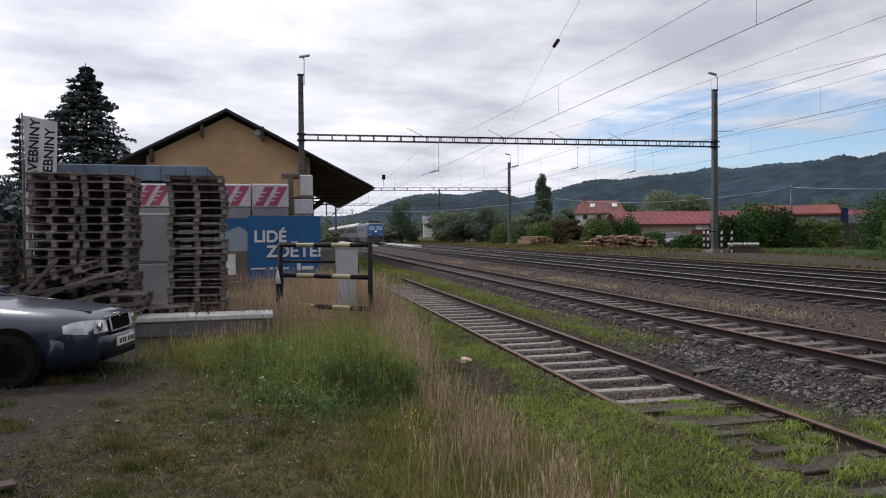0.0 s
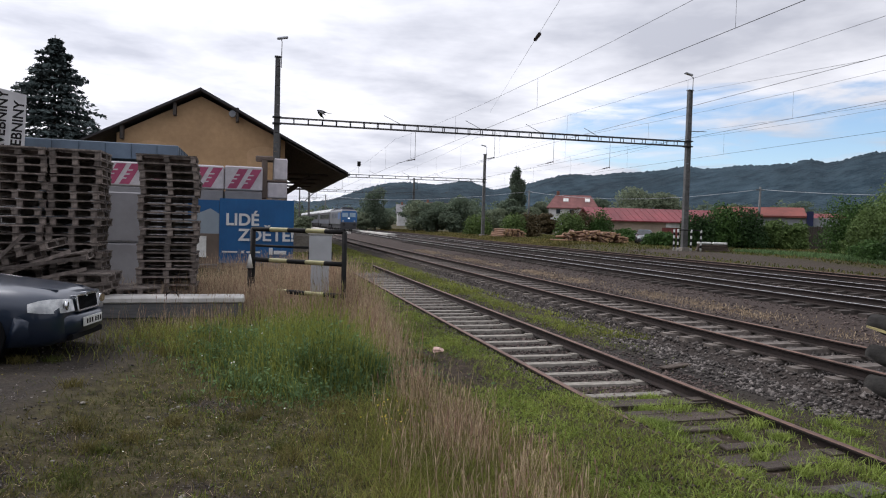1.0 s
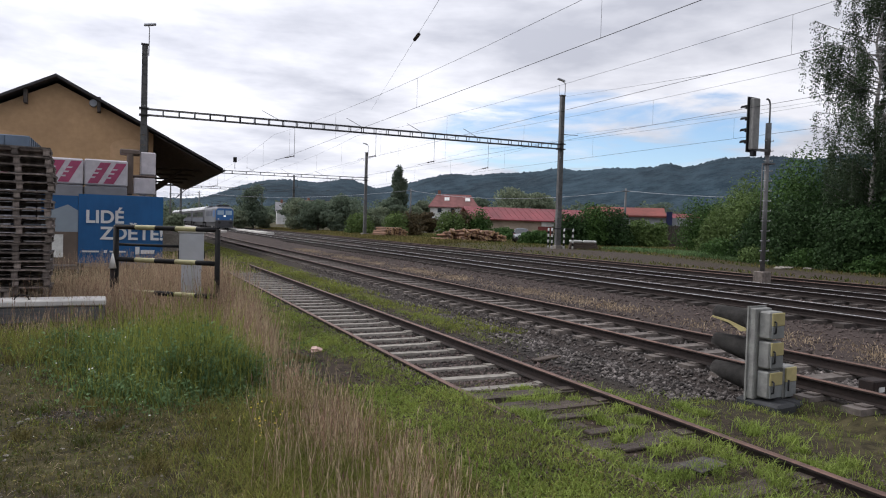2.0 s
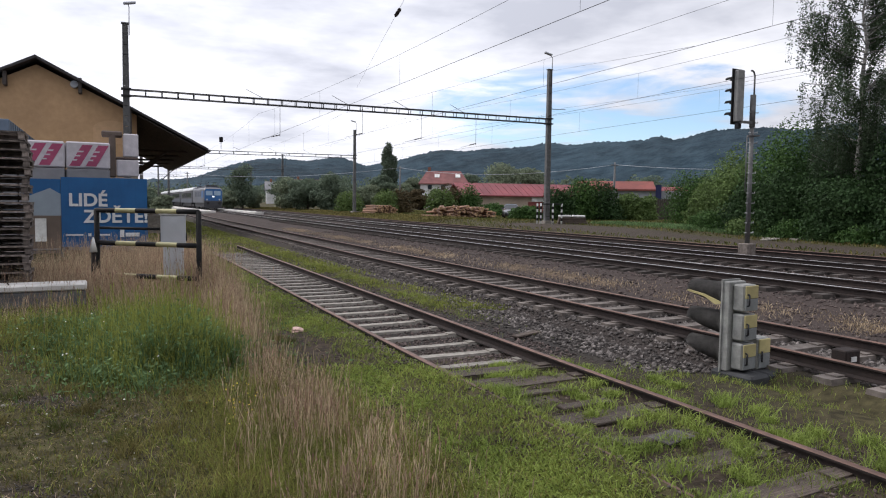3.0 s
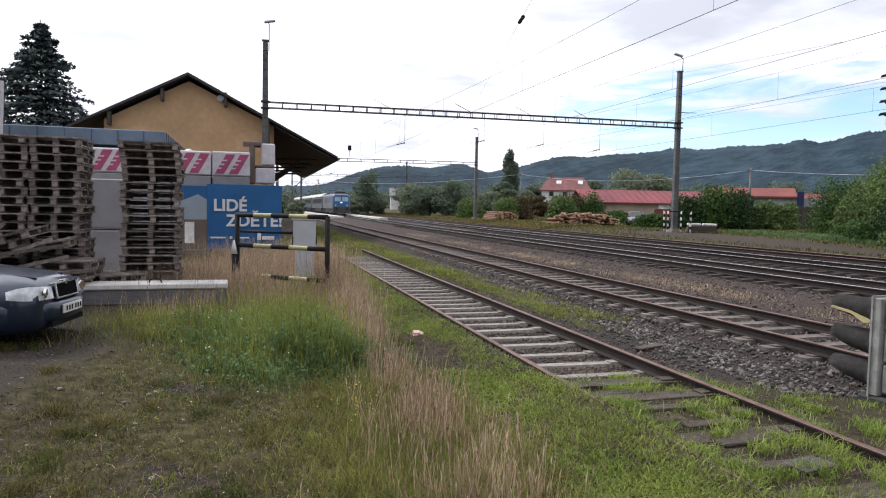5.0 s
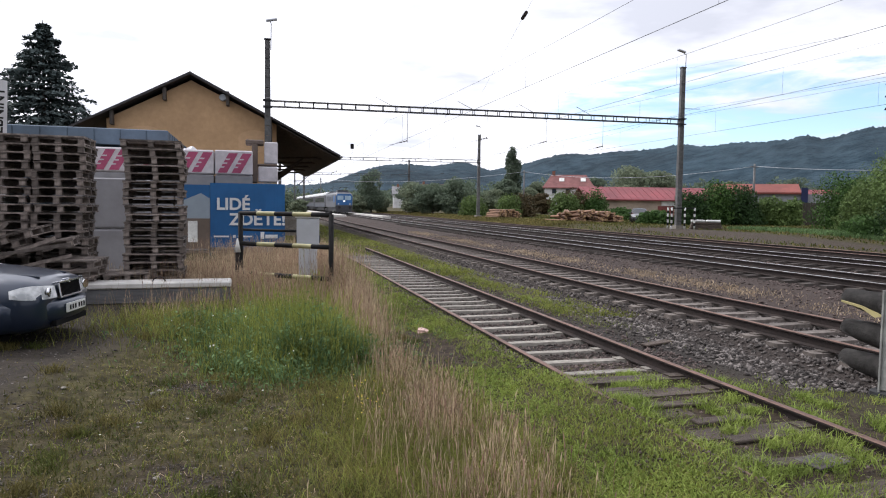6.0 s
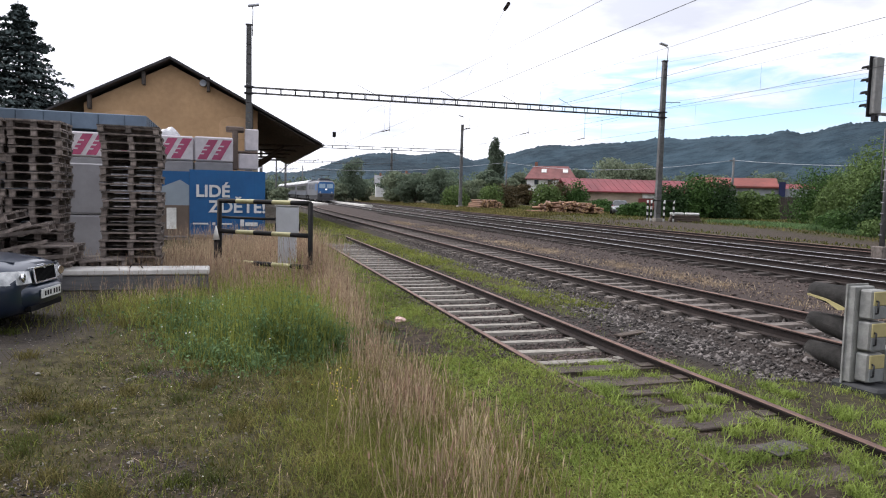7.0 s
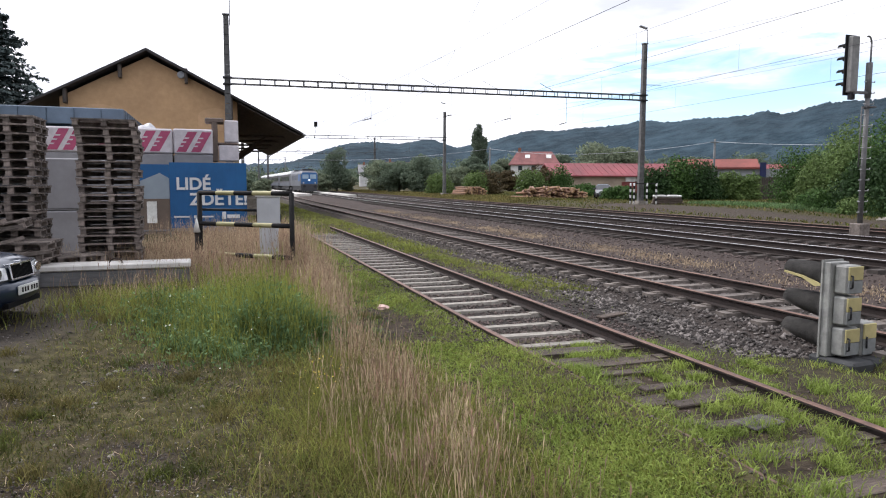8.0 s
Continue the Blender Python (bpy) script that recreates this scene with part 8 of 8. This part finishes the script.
def build_flowers():
    rng = np.random.default_rng(9)

    def dots(name, px, py, pz, r, material, label):
        d = leaf_mesh(name, np.stack([px, py, pz], -1), np.tile((0, -0.3, 1.0), (len(px), 1)), r, material, rng, 0.9)
        tagged(new(name, d), label, "flowers", kind="stuff")
    n = 60
    x, y = 0.35 + 0.8 * rng.normal(0, 1, n), 8.7 + 0.9 * rng.normal(0, 1, n)
    dots("white_flowers", x, y, rng.uniform(0.15, 0.6, n), 0.009, PETAL_WHITE, "small white flowers among the weeds")
    n = 60
    x, y = 1.05 + 0.16 * rng.normal(0, 1, n), 6.0 + 0.3 * rng.normal(0, 1, n)
    dots("yellow_flowers", x, y, rng.uniform(0.16, 0.30, n), 0.008, PETAL_YELLOW, "small yellow flowers in the grass")
    n = 60
    x, y = field(n, 3, 9, -20, 20, rng)
    dots("clover_flowers", x, y, rng.uniform(0.04, 0.1, n), 0.007, PETAL_WHITE, "tiny pale clover flowers")


build_flowers()


# ---- small things by the track ----
def build_small():
    t = thing("cover_plate", pose(4.16, 4.05, float(ground_z(4.16, 4.05)) - 0.005, 1, 0, 12), "cracked dark cover plate lying between the rails", "cover plate")
    bm = bmesh.new()
    box(bm, -0.19, -0.11, 0.03, 0.0, 0.11, 0.045, bevel=0.004)
    part("half", bm, mat("dark_slate_plate", (0.10, 0.088, 0.082), (0.05, 0.043, 0.040), 9, 0.85), t)
    bm = bmesh.new()
    box(bm, 0.005, -0.12, 0.03, 0.17, 0.10, 0.047, bevel=0.004)
    part("half", bm, mat("dark_slate_plate", (0.09, 0.085, 0.085)), t)
    t = thing("crumpled_litter", pose(2.49, 10.05, float(ground_z(2.49, 10.05)) + 0.01), "crumpled pale pink piece of litter", "litter")
    bm = bmesh.new()
    bmesh.ops.create_icosphere(bm, subdivisions=2, radius=0.09)
    rng = random.Random(1)
    for v in bm.verts:
        v.co *= rng.uniform(0.6, 1.3)
        v.co.z *= 0.45
        v.co.z += 0.03
    part("sheet", bm, mat("pale_pink_plastic", (0.62, 0.42, 0.36), (0.5, 0.32, 0.28), 9, 0.6), t)
    t = thing("rail_box", pose(8.12, 5.15, float(ground_z(8.12, 5.15)) + 0.05), "small rusty steel box between the rails", "track box")
    bm = bmesh.new()
    box(bm, -0.14, -0.10, -0.06, 0.14, 0.10, 0.16, bevel=0.015)
    part("box", bm, RAIL_RUST, t)
    bm = bmesh.new()
    box(bm, -0.05, -0.112, 0.02, 0.05, -0.1025, 0.08)
    part("label_plate", bm, WHITE_PAINT, t)
    for x, y, rz, L in ((3.8, 6.3, 3, 0.36), (3.98, 5.65, -4, 0.34), (4.1, 5.12, 2, 0.30), (4.15, 4.65, 3, 0.36), (4.05, 4.10, -3, 0.40), (-2.3, 5.6, 30, 0.16), (5.7, 8.6, 20, 0.3)):
        bm = bmesh.new()
        box(bm, -L, -0.07, 0, L, 0.07, 0.03, bevel=0.008)
        ob = part("weathered_board", bm, WOOD_SLEEPER)
        ob.matrix_basis = pose(x, y, float(ground_z(x, y)) + 0.005, 0, 0, rz)
        tagged(ob, "weathered board lying on the ground", "board", "loose boards on the ground")
    rng = random.Random(14)
    for k in range(60):
        x, y = rng.uniform(-3.2, 0.6), rng.uniform(2.9, 8)
        bm = bmesh.new()
        bmesh.ops.create_icosphere(bm, subdivisions=1, radius=rng.uniform(0.010, 0.034))
        for v in bm.verts:
            v.co = Vector((v.co.x * rng.uniform(0.8, 1.5), v.co.y * rng.uniform(0.7, 1.2), v.co.z * rng.uniform(0.5, 0.8)))
        ob = part("pebble", bm, CONCRETE)
        ob.matrix_basis = pose(x, y, float(ground_z(x, y)) + 0.008, 0, 0, rng.uniform(0, 360))
        tagged(ob, "pale stone lying in the grass", "stone", "loose stones")


build_small()


# ---- bird ----
def build_bird():
    t = thing("swallow", pose(21, 1, 2.2), "dark swallow flying low across the yard", "bird")
    bm = bmesh.new()
    prof = [(0.085, 0.004), (0.07, 0.016), (0.04, 0.024), (0.0, 0.025), (-0.04, 0.018), (-0.07, 0.008)]
    rings = [[(x, r * math.cos(a), r * 0.9 * math.sin(a)) for a in (2 * math.pi * i / 8 for i in range(8))] for x, r in prof]
    rr = shell(bm, rings)
    bm.faces.new(rr[0])
    bm.faces.new(rr[-1])
    part("body", bm, FEATHER, t)
    for s in (-1, 1):
        bm = bmesh.new()
        prism(bm, [(-0.06, s * 0.004), (-0.15, s * 0.035), (-0.07, s * 0.014)], "z", -0.003, 0.003)
        part("tail_fork", bm, FEATHER, t)
    wings = []
    for s in (-1, 1):
        bm = bmesh.new()
        prism(bm, [(0.05, 0), (0.055, s * 0.06), (0.0, s * 0.14), (-0.075, s * 0.19), (-0.03, s * 0.10), (-0.03, 0)], "z", -0.003, 0.003)
        wings.append(part("wing", bm, FEATHER, t))
        wings[-1].location = (0.01, s * 0.018, 0.008)
    return t, wings


bird, bird_wings = build_bird()


def motions():
    # the swallow crosses from the tracks over the pallets and away
    rows = [(0.0, 19.0, 1.5, 2.1), (0.5, 10.0, 7.2, 2.3), (0.7, 6.3, 9.3, 2.7), (0.8, 4.41, 10.08, 3.0), (0.9, 2.52, 10.75, 3.36), (1.0, 0.75, 11.05, 3.74), (1.1, -0.72, 11.08, 4.08), (1.2, -2.07, 10.94, 4.27), (1.3, -3.13, 10.7, 4.3), (1.6, -7.0, 9.6, 4.6), (2.5, -21.0, 6.0, 8.0), (8.0, -110.0, -10.0, 22.0)]
    keys = []
    for (t, x, y, z), nxt in zip(rows, rows[1:] + [rows[-1]]):
        dx, dy = (nxt[1] - x, nxt[2] - y) if nxt[0] > t else (-1.0, -0.2)
        keys.append((t, pose(x, y, z, 0, -10, math.degrees(math.atan2(dy, dx)) % 360)))
    walk(bird, keys)
    for w, s in zip(bird_wings, (-1, 1)):
        flap = []
        for k in range(81):
            t = k * 0.1
            flap.append((t, pose(0.01, s * 0.018, 0.008, s * (32 if k % 2 else -26), 0, 0)))
        walk(w, flap)
    # the loose film fills and sinks again
    walk(loose_film, [(t, pose(-2.55, 29.4, z)) for t, z in ((0, 3.77), (3.5, 3.77), (4.5, 3.79), (5.0, 3.87), (6.3, 3.98), (7.0, 4.14), (7.5, 3.97), (8.0, 4.01))])
    # the flag cloth sways a little on its pole
    sway = []
    for k in range(17):
        t = k * 0.5
        sway.append((t, pose(0, 0, 0, 0, 0, 7 * math.sin(t * 2.1) - 4)))
    walk(flag_cloth, sway)


motions()
